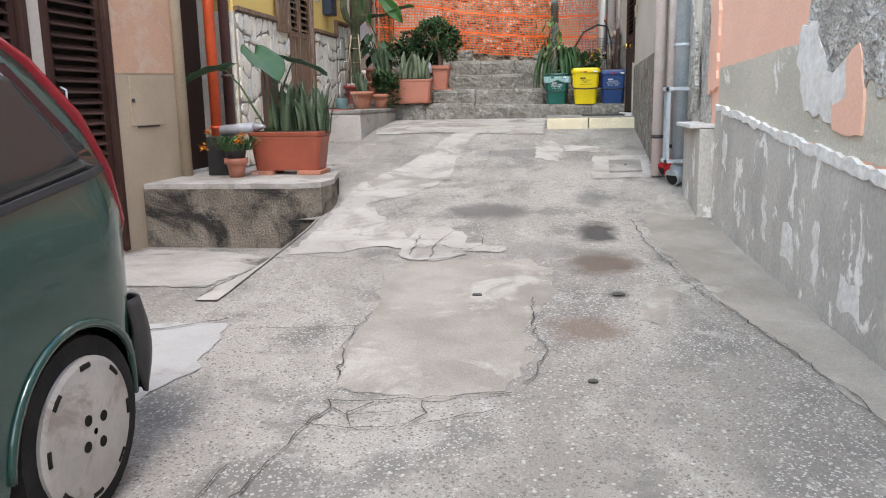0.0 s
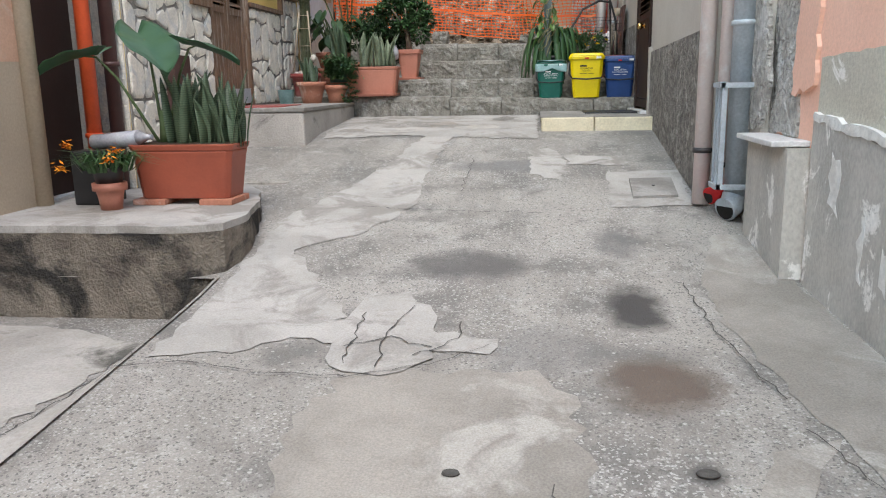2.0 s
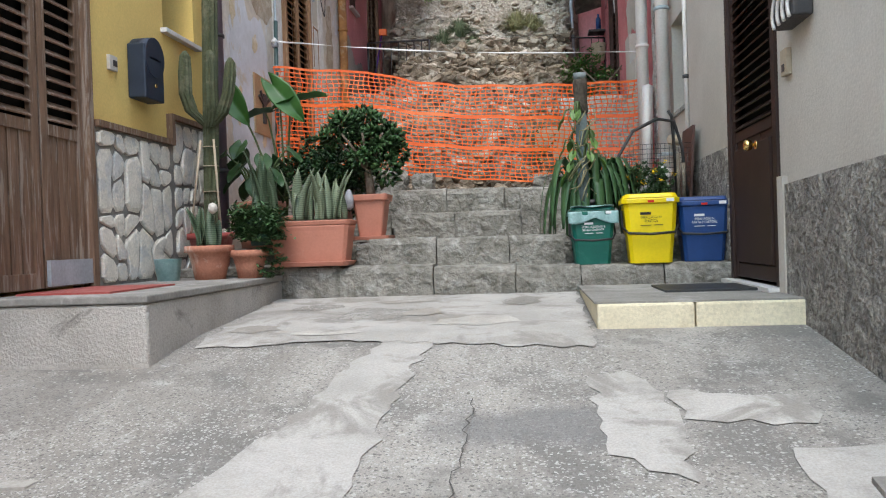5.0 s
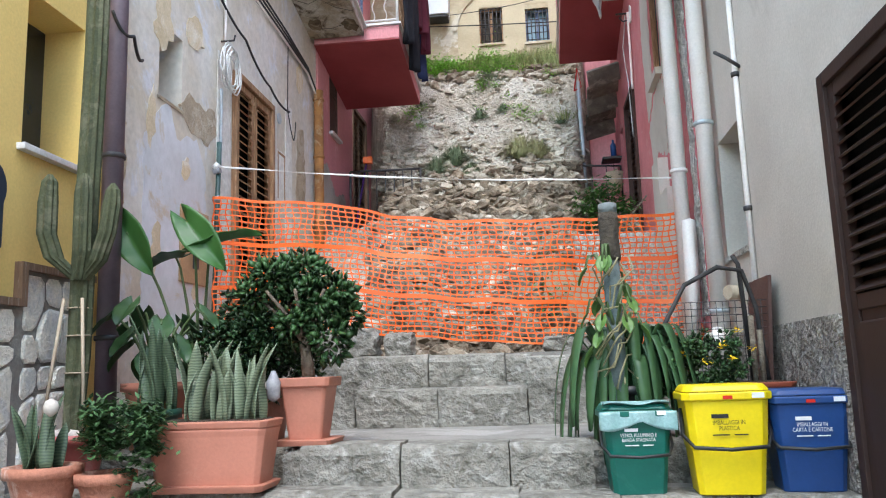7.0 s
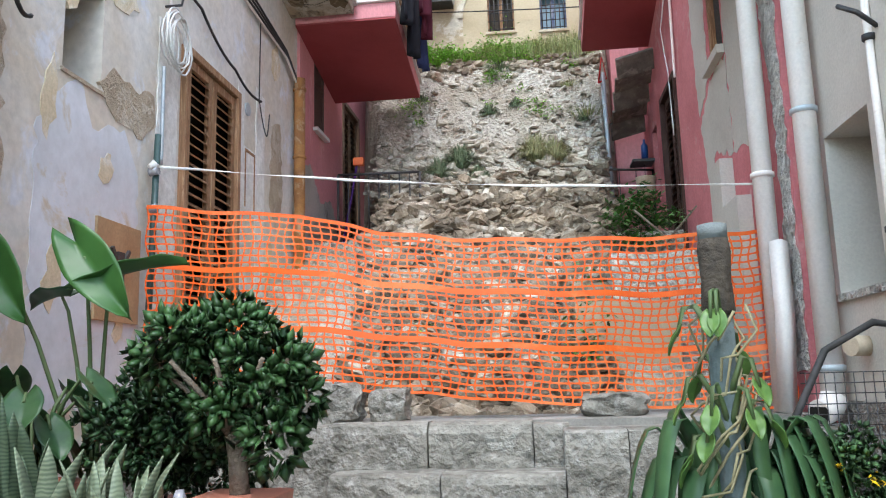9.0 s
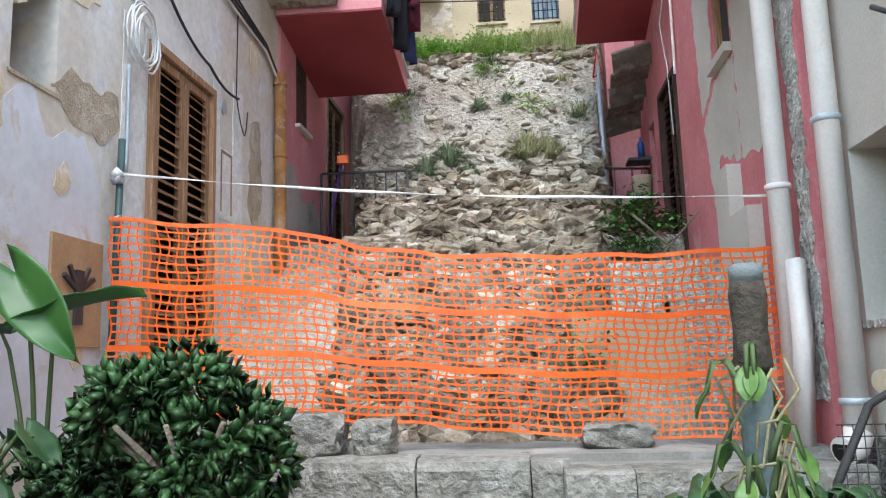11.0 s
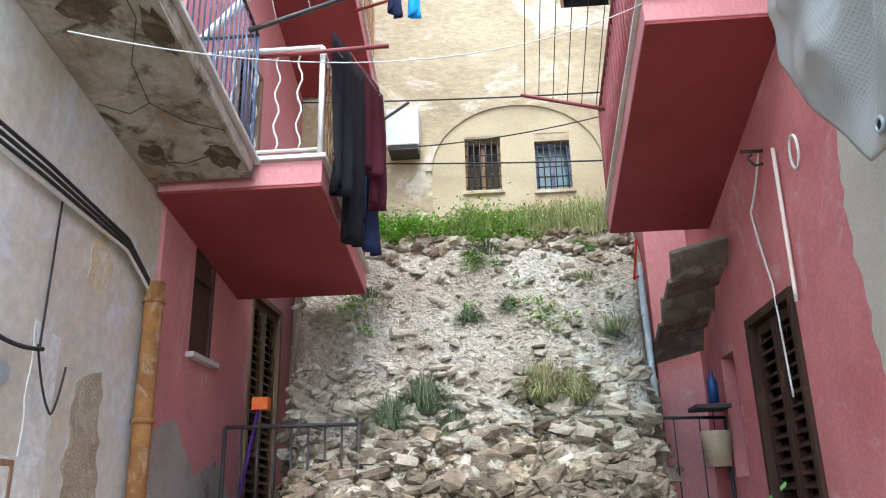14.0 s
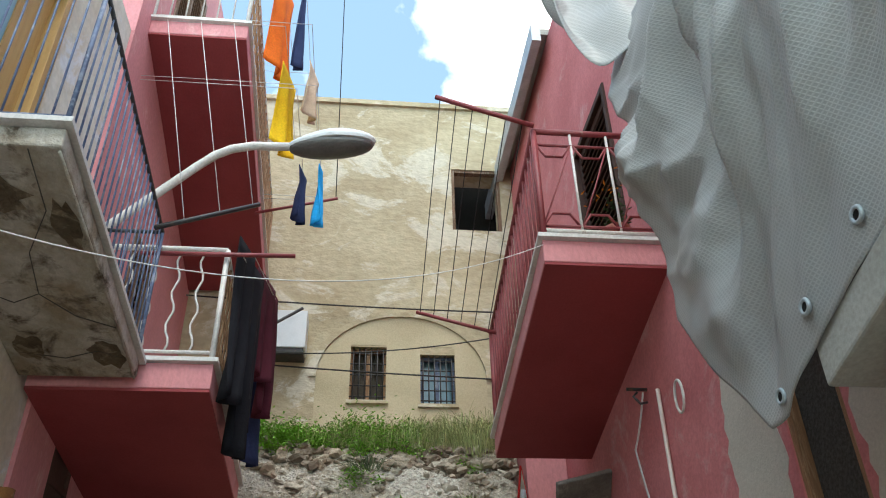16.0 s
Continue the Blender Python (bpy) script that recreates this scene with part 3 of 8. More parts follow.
CARTRIM = surf("black_bumper_plastic", (0.02, 0.021, 0.023), (0.028, 0.029, 0.03), scale=6, rough=0.55, relief=0.1, grain=0.05)
CARLAMP = surf("red_tail_lamp_plastic", (0.3, 0.012, 0.022), (0.26, 0.01, 0.02), scale=4, rough=0.2, relief=0.0, grain=0.03)
RUBBER = surf("tyre_rubber", (0.018, 0.018, 0.018), (0.026, 0.025, 0.024), scale=8, rough=0.8, relief=0.2)
HUBCAP = surf("dusty_silver_hubcap", (0.5, 0.48, 0.46), (0.43, 0.41, 0.39), (0.34, 0.3, 0.27), scale=6, rough=0.45, relief=0.05, metal=0.3, grain=0.05)
MAILBLUE = surf("slate_blue_cast_metal", (0.014, 0.026, 0.048), (0.011, 0.021, 0.04), scale=8, rough=0.5, relief=0.1, grain=0.08)
CLOTHK = surf("black_cloth", (0.009, 0.009, 0.012), (0.012, 0.012, 0.016), scale=9, rough=0.95, relief=0.2)
CLOTHR = surf("dark_maroon_cloth", (0.07, 0.012, 0.022), (0.06, 0.01, 0.018), scale=9, rough=0.95, relief=0.2)
CLOTHO = surf("orange_cloth", (0.85, 0.17, 0.02), (0.78, 0.14, 0.02), scale=9, rough=0.95, relief=0.2)
CLOTHY = surf("yellow_cloth", (0.85, 0.55, 0.02), (0.8, 0.48, 0.02), scale=9, rough=0.95, relief=0.2)
CLOTHB = surf("bright_blue_cloth", (0.02, 0.35, 0.75), (0.02, 0.3, 0.65), scale=9, rough=0.95, relief=0.2)
CLOTHN = surf("navy_cloth", (0.03, 0.04, 0.1), (0.025, 0.035, 0.09), scale=9, rough=0.95, relief=0.2)
CLOTHT = surf("beige_cloth", (0.6, 0.45, 0.32), (0.54, 0.4, 0.29), scale=9, rough=0.95, relief=0.2)
LAMPWHITE = surf("white_lamp_housing", (0.66, 0.68, 0.7), (0.6, 0.62, 0.64), scale=4, rough=0.4, relief=0.03, grain=0.04)
LAMPGREY = surf("grey_lamp_lens", (0.14, 0.13, 0.125), (0.11, 0.105, 0.1), scale=4, rough=0.35, relief=0.03)
PEBBLE = surf("pale_pebble", (0.6, 0.53, 0.47), (0.45, 0.4, 0.36), scale=6, rough=0.8, island=0.3)
MARBLE = surf("white_marble_sill", (0.68, 0.66, 0.64), (0.58, 0.56, 0.54), scale=5, rough=0.5, relief=0.05)
RUSTPLATE = surf("brown_painted_sheet_metal", (0.09, 0.05, 0.042), (0.075, 0.04, 0.034), scale=4, rough=0.6, relief=0.1)
TILEPIC = surf("tan_glazed_tile", (0.42, 0.28, 0.15), (0.36, 0.23, 0.12), scale=5, rough=0.4, relief=0.1)
CLEARGLASS = surf("bluish_window_glass", (0.22, 0.35, 0.42), (0.17, 0.28, 0.36), scale=2, rough=0.1, relief=0.0, grain=0.02)
PLASTICFILM = surf("clear_bottle_plastic", (0.4, 0.4, 0.42), (0.3, 0.3, 0.33), scale=9, rough=0.15, relief=0.1)
SIGNRED = surf("red_sign_rim", (0.6, 0.03, 0.03), (0.5, 0.03, 0.03), scale=9, relief=0.0)


# ---- ground ----
def grid_ground(x0, x1, y0, y1, zf, step=0.25):
    mb = MB()
    ys = [y0 + i * (y1 - y0) / max(1, round((y1 - y0) / step)) for i in range(round((y1 - y0) / step) + 1)]
    for a, b in zip(ys, ys[1:]):
        mb.quad((x0, a, zf(a)), (x1, a, zf(a)), (x1, b, zf(b)), (x0, b, zf(b)))
    return mb


def apron_z(y):
    return ground_z(y) if y < 3.95 else 1.045 - (y - 3.95) * 0.045


EDGE = -0.82
tagged(grid_ground(EDGE, 6.0, -8, 5.75, ground_z).make("road", ROAD), "worn grey washed concrete lane with oil stains", "road", kind="structure")
tagged(grid_ground(-6.0, 6.0, 5.75, 13.0, ground_z).make("road", ROAD), "worn grey washed concrete lane with oil stains", "road", kind="structure")
tagged(grid_ground(-6.0, EDGE, -8, 5.75, apron_z).make("pavement", ROAD), "level concrete apron beside the sloping lane", "pavement", kind="structure")
tagged(MB().quad((-40, -40, 0.1), (40, -40, 0.1), (40, 40, 0.1), (-40, 40, 0.1)).make("ground", EARTH), "bare pale earth below the houses", "ground", kind="structure")
# kerb that holds the lane above the apron
mb = MB()
for k in range(8):
    a, b = 3.75 + k * 0.25, 4.0 + k * 0.25
    mb.quad((EDGE - .10, a, apron_z(a) + .012), (EDGE + .03, a, ground_z(a) + .012), (EDGE + .03, b, ground_z(b) + .012), (EDGE - .10, b, apron_z(b) + .012))
    mb.quad((EDGE - .10, a, apron_z(a) - .05), (EDGE - .10, a, apron_z(a) + .012), (EDGE - .10, b, apron_z(b) + .012), (EDGE - .10, b, apron_z(b) - .05))
tagged(mb.make("kerb", CEMENT_DIRTY), "low worn concrete kerb along the lane", "kerb", kind="structure")


def patch(pts, mat, label, lift=0.005, zf=ground_z, jag=0.03, seed=1, name="cement_patch"):
    """A thin pour of another cement on the lane, with a ragged outline."""
    rnd = random.Random(seed)
    ring = []
    for (xa, ya), (xb, yb) in zip(pts, pts[1:] + pts[:1]):
        n = max(2, int(math.hypot(xb - xa, yb - ya) / 0.07))
        d = math.hypot(xb - xa, yb - ya) or 1.0
        for k in range(n):
            u = k / n
            w = rnd.uniform(-jag, jag) * (0 if k == 0 else 1)
            ring.append((xa + (xb - xa) * u - (yb - ya) / d * w, ya + (yb - ya) * u + (xb - xa) / d * w))
    bm = bmesh.new()
    bm.faces.new([bm.verts.new((x, y, 0)) for x, y in ring])
    bm.normal_update()
    bmesh.ops.triangulate(bm, faces=bm.faces[:])
    lo, hi = min(p[1] for p in ring), max(p[1] for p in ring)
    k = math.ceil(lo / 0.25)
    cuts = [k * 0.25 + i * 0.25 for i in range(int((hi - lo) / 0.25) + 1)] + [3.95, 5.45, 6.81, 9.43]
    for c in cuts:
        if lo < c < hi:
            bmesh.ops.bisect_plane(bm, geom=bm.verts[:] + bm.edges[:] + bm.faces[:], plane_co=(0, c, 0), plane_no=(0, 1, 0))
    for v in bm.verts:
        v.co.z = zf(v.co.y) + lift
    bmesh.ops.recalc_face_normals(bm, faces=bm.faces[:])
    for f in bm.faces:
        if f.normal.z < 0:
            f.normal_flip()
    me = bpy.data.meshes.new(name)
    bm.to_mesh(me)
    bm.free()
    me.materials.append(mat)
    return tagged(new(name, me), label, "pavement", kind="structure")


POUR = surf("troweled_pour", (0.33, 0.3, 0.265), (0.25, 0.228, 0.2), (0.39, 0.365, 0.33), scale=2.4, rough=0.82, relief=0.25, fine=120, grain=0.18)
LIGHT = "pale cement repair poured over the lane"
patch([(-0.72, 4.75), (-0.3, 4.85), (0.05, 5.25), (-0.15, 5.6), (-0.5, 6.2), (-0.15, 6.5), (0.1, 7.1), (0.1, 8.6), (0.15, 9.3), (-0.1, 9.5), (-0.25, 8.4), (-0.45, 7.6), (-0.75, 6.8), (-0.72, 5.8)], CEMENT, LIGHT, seed=3)
patch([(0.1, 4.7), (0.32, 4.62), (0.52, 4.8), (0.45, 5.35), (0.3, 5.6), (0.08, 5.5), (0.0, 5.1)], CEMENT, LIGHT, lift=0.008, seed=4)
patch([(-0.45, 5.0), (0.1, 4.95), (0.75, 4.85), (0.78, 5.02), (0.1, 5.2), (-0.3, 5.2)], CEMENT, LIGHT, lift=0.0065, seed=5)
patch([(-1.9, 2.2), (-0.6, 2.4), (-0.47, 2.75), (-0.52, 3.1), (-0.58, 3.4), (-1.2, 3.38), (-1.9, 3.3)], surf("fresh_pale_cement", (0.42, 0.41, 0.396), (0.375, 0.364, 0.348), (0.325, 0.312, 0.294), scale=3, fine=110, relief=.15, grain=.08), "smooth pale cement repair on the apron", zf=apron_z, seed=6)
patch([(-2.2, 4.1), (-1.0, 4.05), (-0.98, 5.2), (-1.5, 5.5), (-2.2, 5.6)], CEMENT_DIRTY, "thin grey cement skim on the apron", zf=apron_z, seed=7)
patch([(0.9, 7.9), (1.15, 7.7), (1.2, 8.3), (1.05, 8.75), (0.9, 8.7)], CEMENT, LIGHT, seed=8)
patch([(1.2, 8.2), (1.65, 8.15), (1.7, 8.4), (1.2, 8.5)], CEMENT, LIGHT, seed=9)
patch([(1.45, 7.05), (2.0, 7.1), (2.05, 8.0), (1.5, 7.95)], CEMENT, "square cement surround of a manhole", jag=0.015, seed=10)
patch([(-1.1, 9.2), (-0.3, 9.3), (0.95, 9.1), (0.98, 10.9), (-1.2, 10.9)], CEMENT, "smooth pale cement apron before the steps", seed=12, lift=0.007)
patch([(-0.55, 9.9), (-0.1, 9.8), (-0.05, 10.25), (-0.5, 10.35)], ROAD, "older concrete showing through the repair", seed=13, lift=0.0083)
patch([(0.3, 2.62), (0.6, 2.56), (0.92, 2.68), (1.02, 3.0), (0.98, 3.5), (1.12, 4.1), (1.1, 4.5), (0.95, 4.72), (0.6, 4.66), (0.2, 4.7), (0.1, 4.2), (0.16, 3.6), (0.12, 3.1), (0.2, 2.8)], POUR, "smoother troweled pour in the lane", seed=14, lift=0.003, jag=0.05)
for k, (x, y, w, h, m_) in enumerate(((-.75, 10.4, .35, .3, ROAD), (.35, 9.75, .5, .35, CEMENT_DIRTY), (-.2, 10.6, .4, .15, POUR), (.6, 10.5, .25, .4, ROAD), (-.9, 9.6, .3, .25, POUR), (-.45, 9.45, .4, .12, CEMENT_DIRTY), (.0, 10.1, .25, .3, POUR))):
    patch([(x - w / 2, y - h * .3), (x, y - h / 2), (x + w / 2, y - h * .15), (x + w * .35, y + h * .4), (x - w * .1, y + h / 2), (x - w * .45, y + h * .2)], m_, "worn older layer showing through the cement", seed=60 + k, lift=0.0088 + .0004 * k, jag=0.03)
patch([(2.45, 0.9), (2.36, 2.2), (2.2, 3.1), (2.04, 3.8), (1.9, 4.5), (1.8, 5.2), (1.8, 5.8), (2.0, 6.5), (2.2, 6.5), (2.27, 5.8), (2.4, 4.2), (2.56, 2.0), (2.62, 0.9)], POUR, "pale cement fillet along the foot of the wall", seed=70, lift=0.0045, jag=0.02)
patch([(1.55, 3.6), (1.66, 3.5), (1.75, 3.9), (1.95, 4.25), (1.7, 4.15), (1.62, 3.95)], POUR, "pale worn spot in the lane", seed=72, lift=0.0035, jag=0.02)
# manhole lid
mb = MB()
z = ground_z(7.5)
mb.quad((1.62, 7.25, ground_z(7.25) + .014), (1.93, 7.28, ground_z(7.28) + .014), (1.95, 7.72, ground_z(7.72) + .014), (1.64, 7.7, ground_z(7.7) + .014))
lid = thing("manhole_cover", "square cement-filled manhole lid set in the lane", "manhole cover")
mb.make("lid", TREAD, lid, solid=0.02)
MB().tube([(1.79, 7.5, ground_z(7.5) + .012), (1.79, 7.5, ground_z(7.5) + .03)], 0.012).make("lifting_eye", IRON, lid)


def cracks(lines, seed, zf=ground_z, wide=0.0035):
    rnd = random.Random(seed)
    mb = MB()
    for pts in lines:
        path = []
        for (xa, ya), (xb, yb) in zip(pts, pts[1:]):
            n = max(2, int(math.hypot(xb - xa, yb - ya) / 0.05))
            path += [(xa + (xb - xa) * k / n + rnd.uniform(-.015, .015), ya + (yb - ya) * k / n + rnd.uniform(-.015, .015)) for k in range(n)]
        path.append(pts[-1])
        for (xa, ya), (xb, yb) in zip(path, path[1:]):
            d = math.hypot(xb - xa, yb - ya) or 1
            w = wide * rnd.uniform(.4, 1.1)
            nx, ny = -(yb - ya) / d * w, (xb - xa) / d * w
            mb.quad(*[(x, y, zf(y) + .0135) for x, y in ((xa - nx, ya - ny), (xb - nx, yb - ny), (xb + nx, yb + ny), (xa + nx, ya + ny))])
    return mb


mb = cracks([[(0.2, 2.7), (0.12, 3.2), (0.15, 3.6)], [(1.0, 2.75), (1.1, 3.1), (1.02, 3.35), (1.0, 3.9)], [(0.2, 2.5), (0.5, 2.55), (0.95, 2.65)], [(0.0, 1.0), (0.1, 1.7), (0.22, 2.4)],
             [(-0.35, 0.9), (-0.05, 1.5), (0.02, 2.0)], [(-0.5, 3.3), (-0.1, 3.35), (0.16, 3.38)], [(0.15, 2.35), (0.3, 2.3), (0.6, 2.32), (0.9, 2.5)],
             [(0.17, 2.34), (0.26, 2.44), (0.22, 2.53)], [(0.38, 2.3), (0.33, 2.41), (0.41, 2.52)], [(0.56, 2.31), (0.64, 2.45), (0.6, 2.55)], [(0.26, 2.44), (0.33, 2.41), (0.5, 2.44)],
             [(-0.2, 4.62), (0.2, 4.6), (0.55, 4.75), (0.75, 4.95)], [(0.1, 4.9), (0.3, 5.0), (0.5, 4.9)], [(0.3, 4.7), (0.28, 5.0), (0.35, 5.4)], [(0.15, 4.72), (0.13, 5.3)],
             [(0.42, 4.8), (0.62, 5.0), (0.6, 5.2)], [(1.7, 5.75), (1.75, 5.0), (1.85, 4.5)], [(1.85, 4.3), (2.0, 3.8), (2.15, 3.3), (2.3, 2.6), (2.4, 1.8)],
             [(-0.8, 4.62), (-0.5, 4.7), (-0.2, 4.63)], [(-0.3, 7.05), (0.4, 6.95), (1.0, 6.92)], [(0.42, 8.4), (0.4, 7.4)]], 5)
tagged(mb.make("pavement_crack", CRACK), "thin dark cracks across the old concrete lane", "crack", kind="structure")
mb = cracks([[(-0.98, 4.05), (-0.7, 4.1), (-0.6, 4.4)], [(-2.2, 4.05), (-1.4, 4.02), (-0.95, 4.06)], [(-1.6, 3.2), (-1.0, 3.2), (-0.6, 3.45)], [(EDGE - .1, 3.8), (EDGE - .11, 4.6), (EDGE - .1, 5.7)]], 6, apron_z, 0.005)
tagged(mb.make("pavement_crack", CRACK), "thin dark cracks across the concrete apron", "crack", kind="structure")
# holes worn into the lane
for x, y, r in ((0.68, 3.95, .024), (1.47, 4.0, .03), (1.28, 2.8, .018)):
    mb = MB()
    mb.lathe((x, y, ground_z(y)), [(r * 1.25, .004), (r * 1.1, .012), (r * .7, .008), (r * .2, .005)], seg=11, sy=.7)
    tagged(mb.make("pothole", CRACK), "small dark hole worn into the concrete", "pothole", kind="structure")


# ---- walls with openings ----
def wall(name, xf, xb, ys, zs, holes, mat, label):
    """A wall along y: xf(y) its face, xb its back; ys, zs its ends; holes (y0, y1, z0, z1) go through."""
    yb = sorted({*ys, *[h[0] for h in holes], *[h[1] for h in holes]})
    zb = sorted({*zs, *[h[2] for h in holes], *[h[3] for h in holes]})
    yb = [y for y in yb if ys[0] <= y <= ys[-1]]
    zb = [z for z in zb if zs[0] <= z <= zs[-1]]

    def solid(i, j):
        if not (0 <= i < len(yb) - 1 and 0 <= j < len(zb) - 1):
            return False
        y, z = (yb[i] + yb[i + 1]) / 2, (zb[j] + zb[j + 1]) / 2
        return not any(h[0] < y < h[1] and h[2] < z < h[3] for h in holes)

    mb = MB()
    for i in range(len(yb) - 1):
        for j in range(len(zb) - 1):
            if not solid(i, j):
                continue
            a, b, c, d = yb[i], yb[i + 1], zb[j], zb[j + 1]
            fa, fb, ka, kb = xf(a), xf(b), xb, xb
            mb.quad((fa, a, c), (fb, b, c), (fb, b, d), (fa, a, d))
            mb.quad((ka, a, c), (ka, a, d), (kb, b, d), (kb, b, c))
            if not solid(i - 1, j):
                mb.quad((fa, a, c), (fa, a, d), (ka, a, d), (ka, a, c))
            if not solid(i + 1, j):
                mb.quad((fb, b, c), (kb, b, c), (kb, b, d), (fb, b, d))
            if not solid(i, j - 1):
                mb.quad((fa, a, c), (ka, a, c), (kb, b, c), (fb, b, c))
            if not solid(i, j + 1):
                mb.quad((fa, a, d), (fb, b, d), (kb, b, d), (ka, a, d))
    ob = mb.make(name, mat)
    bm = bmesh.new()
    bm.from_mesh(ob.data)
    bmesh.ops.remove_doubles(bm, verts=bm.verts[:], dist=0.0005)
    bmesh.ops.recalc_face_normals(bm, faces=bm.faces[:])
    bm.to_mesh(ob.data)
    bm.free()
    return tagged(ob, label, "wall", kind="structure")


def const(x):
    return lambda y: x


def r1x(y):
    return 2.31 + max(0.0, 5.8 - y) * 0.075


XL1, XL2, XL3, XL4 = -2.3, -2.07, -2.03, -2.0
XR2, XR3 = 2.07, 1.96
# left row of houses
wall("wall_peach_house", const(XL1), -2.75, (-5, 7.35), (0.2, 5.0), [(3.55, 5.45, 1.0, 3.6), (6.55, 7.28, 1.5, 3.7)], BEIGE, "beige and peach painted house front")
wall("wall_yellow_house", const(XL2), -2.6, (7.35, 11.8), (1.0, 6.6), [(8.95, 9.95, 2.04, 4.3), (11.0, 11.55, 3.95, 4.85)], YELLOW, "ochre yellow house front")
wall("wall_limewashed_house", const(XL3), -2.55, (11.8, 16.62), (1.5, 10.2), [(12.44, 12.82, 4.75, 5.33), (13.84, 14.9, 3.2, 5.5), (15.1, 15.35, 4.55, 5.08), (14.7, 15.6, 7.25, 9.4)], OLDWHITE, "peeling white limewashed house front")
wall("wall_pink_house_left", const(XL4), -2.6, (16.62, 21.2), (2.5, 13.4), [(17.18, 17.6, 5.93, 7.12), (18.5, 19.45, 4.65, 6.78), (20.2, 20.7, 5.6, 6.5), (17.75, 18.45, 7.13, 8.9), (17.4, 18.4, 10.6, 12.6)], PINK, "rose pink painted house front")
# right row of houses
wall("wall_salmon_house", r1x, 3.6, (-5, 5.8, 6.55), (0.2, 5.0), [], SALMON, "salmon house front with peeling grey dado")
wall("wall_off_white_house", const(XR2), 2.6, (7.12, 13.25), (1.0, 7.9), [(9.86, 10.94, 1.93, 3.97), (12.45, 13.02, 3.4, 4.25), (11.0, 11.9, 5.75, 7.8)], OFFWHITE, "off-white house front above a roughcast dado")
wall("wall_pink_house_right", const(XR3), 2.6, (13.25, 21.0), (2.5, 11.6), [(16.38, 17.3, 3.9, 6.02), (14.5, 14.95, 5.45, 6.75), (17.75, 18.1, 5.0, 5.9), (16.3, 17.3, 7.6, 9.6)], PINKRED, "worn pink house front with bare patches")
tagged(MB().box(2.25, 3.2, 6.55, 7.12, 1.2, 7.9).make("wall_recess", OFFWHITE), "plastered corner behind the downpipes", "wall", kind="structure")


def slab(name, mat, label, cat, *boxes, bevel=0.0):
    mb = MB()
    for b in boxes:
        mb.box(*b)
    return tagged(mb.make(name, mat, bevel=bevel), label, cat, kind="structure")


# added closing walls and lids, behind the openings and unseen behind the camera
slab("wall_inside_left", DARKIN, "added backing behind the left-hand openings, room shade in its colour", "wall", (-3.4, -3.3, -5, 7.35, 0, 5.0), (-3.4, -3.3, 7.35, 11.8, 0, 6.6), (-3.4, -3.3, 11.8, 16.62, 0, 10.2), (-3.4, -3.3, 16.62, 21.2, 0, 13.4))
slab("wall_inside_right", DARKIN, "added backing behind the right-hand openings, room shade in its colour", "wall", (3.5, 3.6, 6.55, 13.25, 0, 7.9), (3.5, 3.6, 13.25, 21, 0, 11.6))
slab("wall_end_left", DARKIN, "unseen end wall added to close the left row", "wall", (-3.3, -2.6, 21.1, 21.2, 2, 13.4), (-3.3, -2.75, -5, -4.9, 0, 5.0))
slab("wall_end_right", DARKIN, "unseen end wall added to close the right row", "wall", (2.6, 3.5, 20.9, 21.0, 2, 11.6))
# unseen lids, added to keep sky light out of the rooms
slab("ceiling_left", DARKIN, "unseen lid added over the left row to keep its rooms dark", "roof", (-3.4, -2.5, 7.35, 11.8, 6.6, 6.75), (-3.4, -2.5, -5, 7.35, 5.0, 5.15), (-3.4, -2.5, 11.8, 16.62, 10.2, 10.35), (-3.4, -2.5, 16.62, 21.2, 13.4, 13.55))
slab("ceiling_right", DARKIN, "unseen lid added over the right row to keep its rooms dark", "roof", (2.5, 3.6, 6.55, 13.25, 7.9, 8.05), (2.32, 3.6, -5, 6.55, 5.0, 5.15), (2.5, 3.6, 13.25, 21.0, 11.6, 11.75))
slab("wall_pink_return", PINK, "end wall of the pink house", "wall", (-2.6, XL4, 16.617, 16.62, 10.2, 13.4), (-2.598, XL4 - .002, 21.2, 21.24, 2.5, 13.4))
# added wall out of view, kept low to let light into the lane
slab("wall_south", BEIGE, "plain unseen wall added to close the lane", "wall", (-3, 4, -8.3, -8.0, 0, 3))

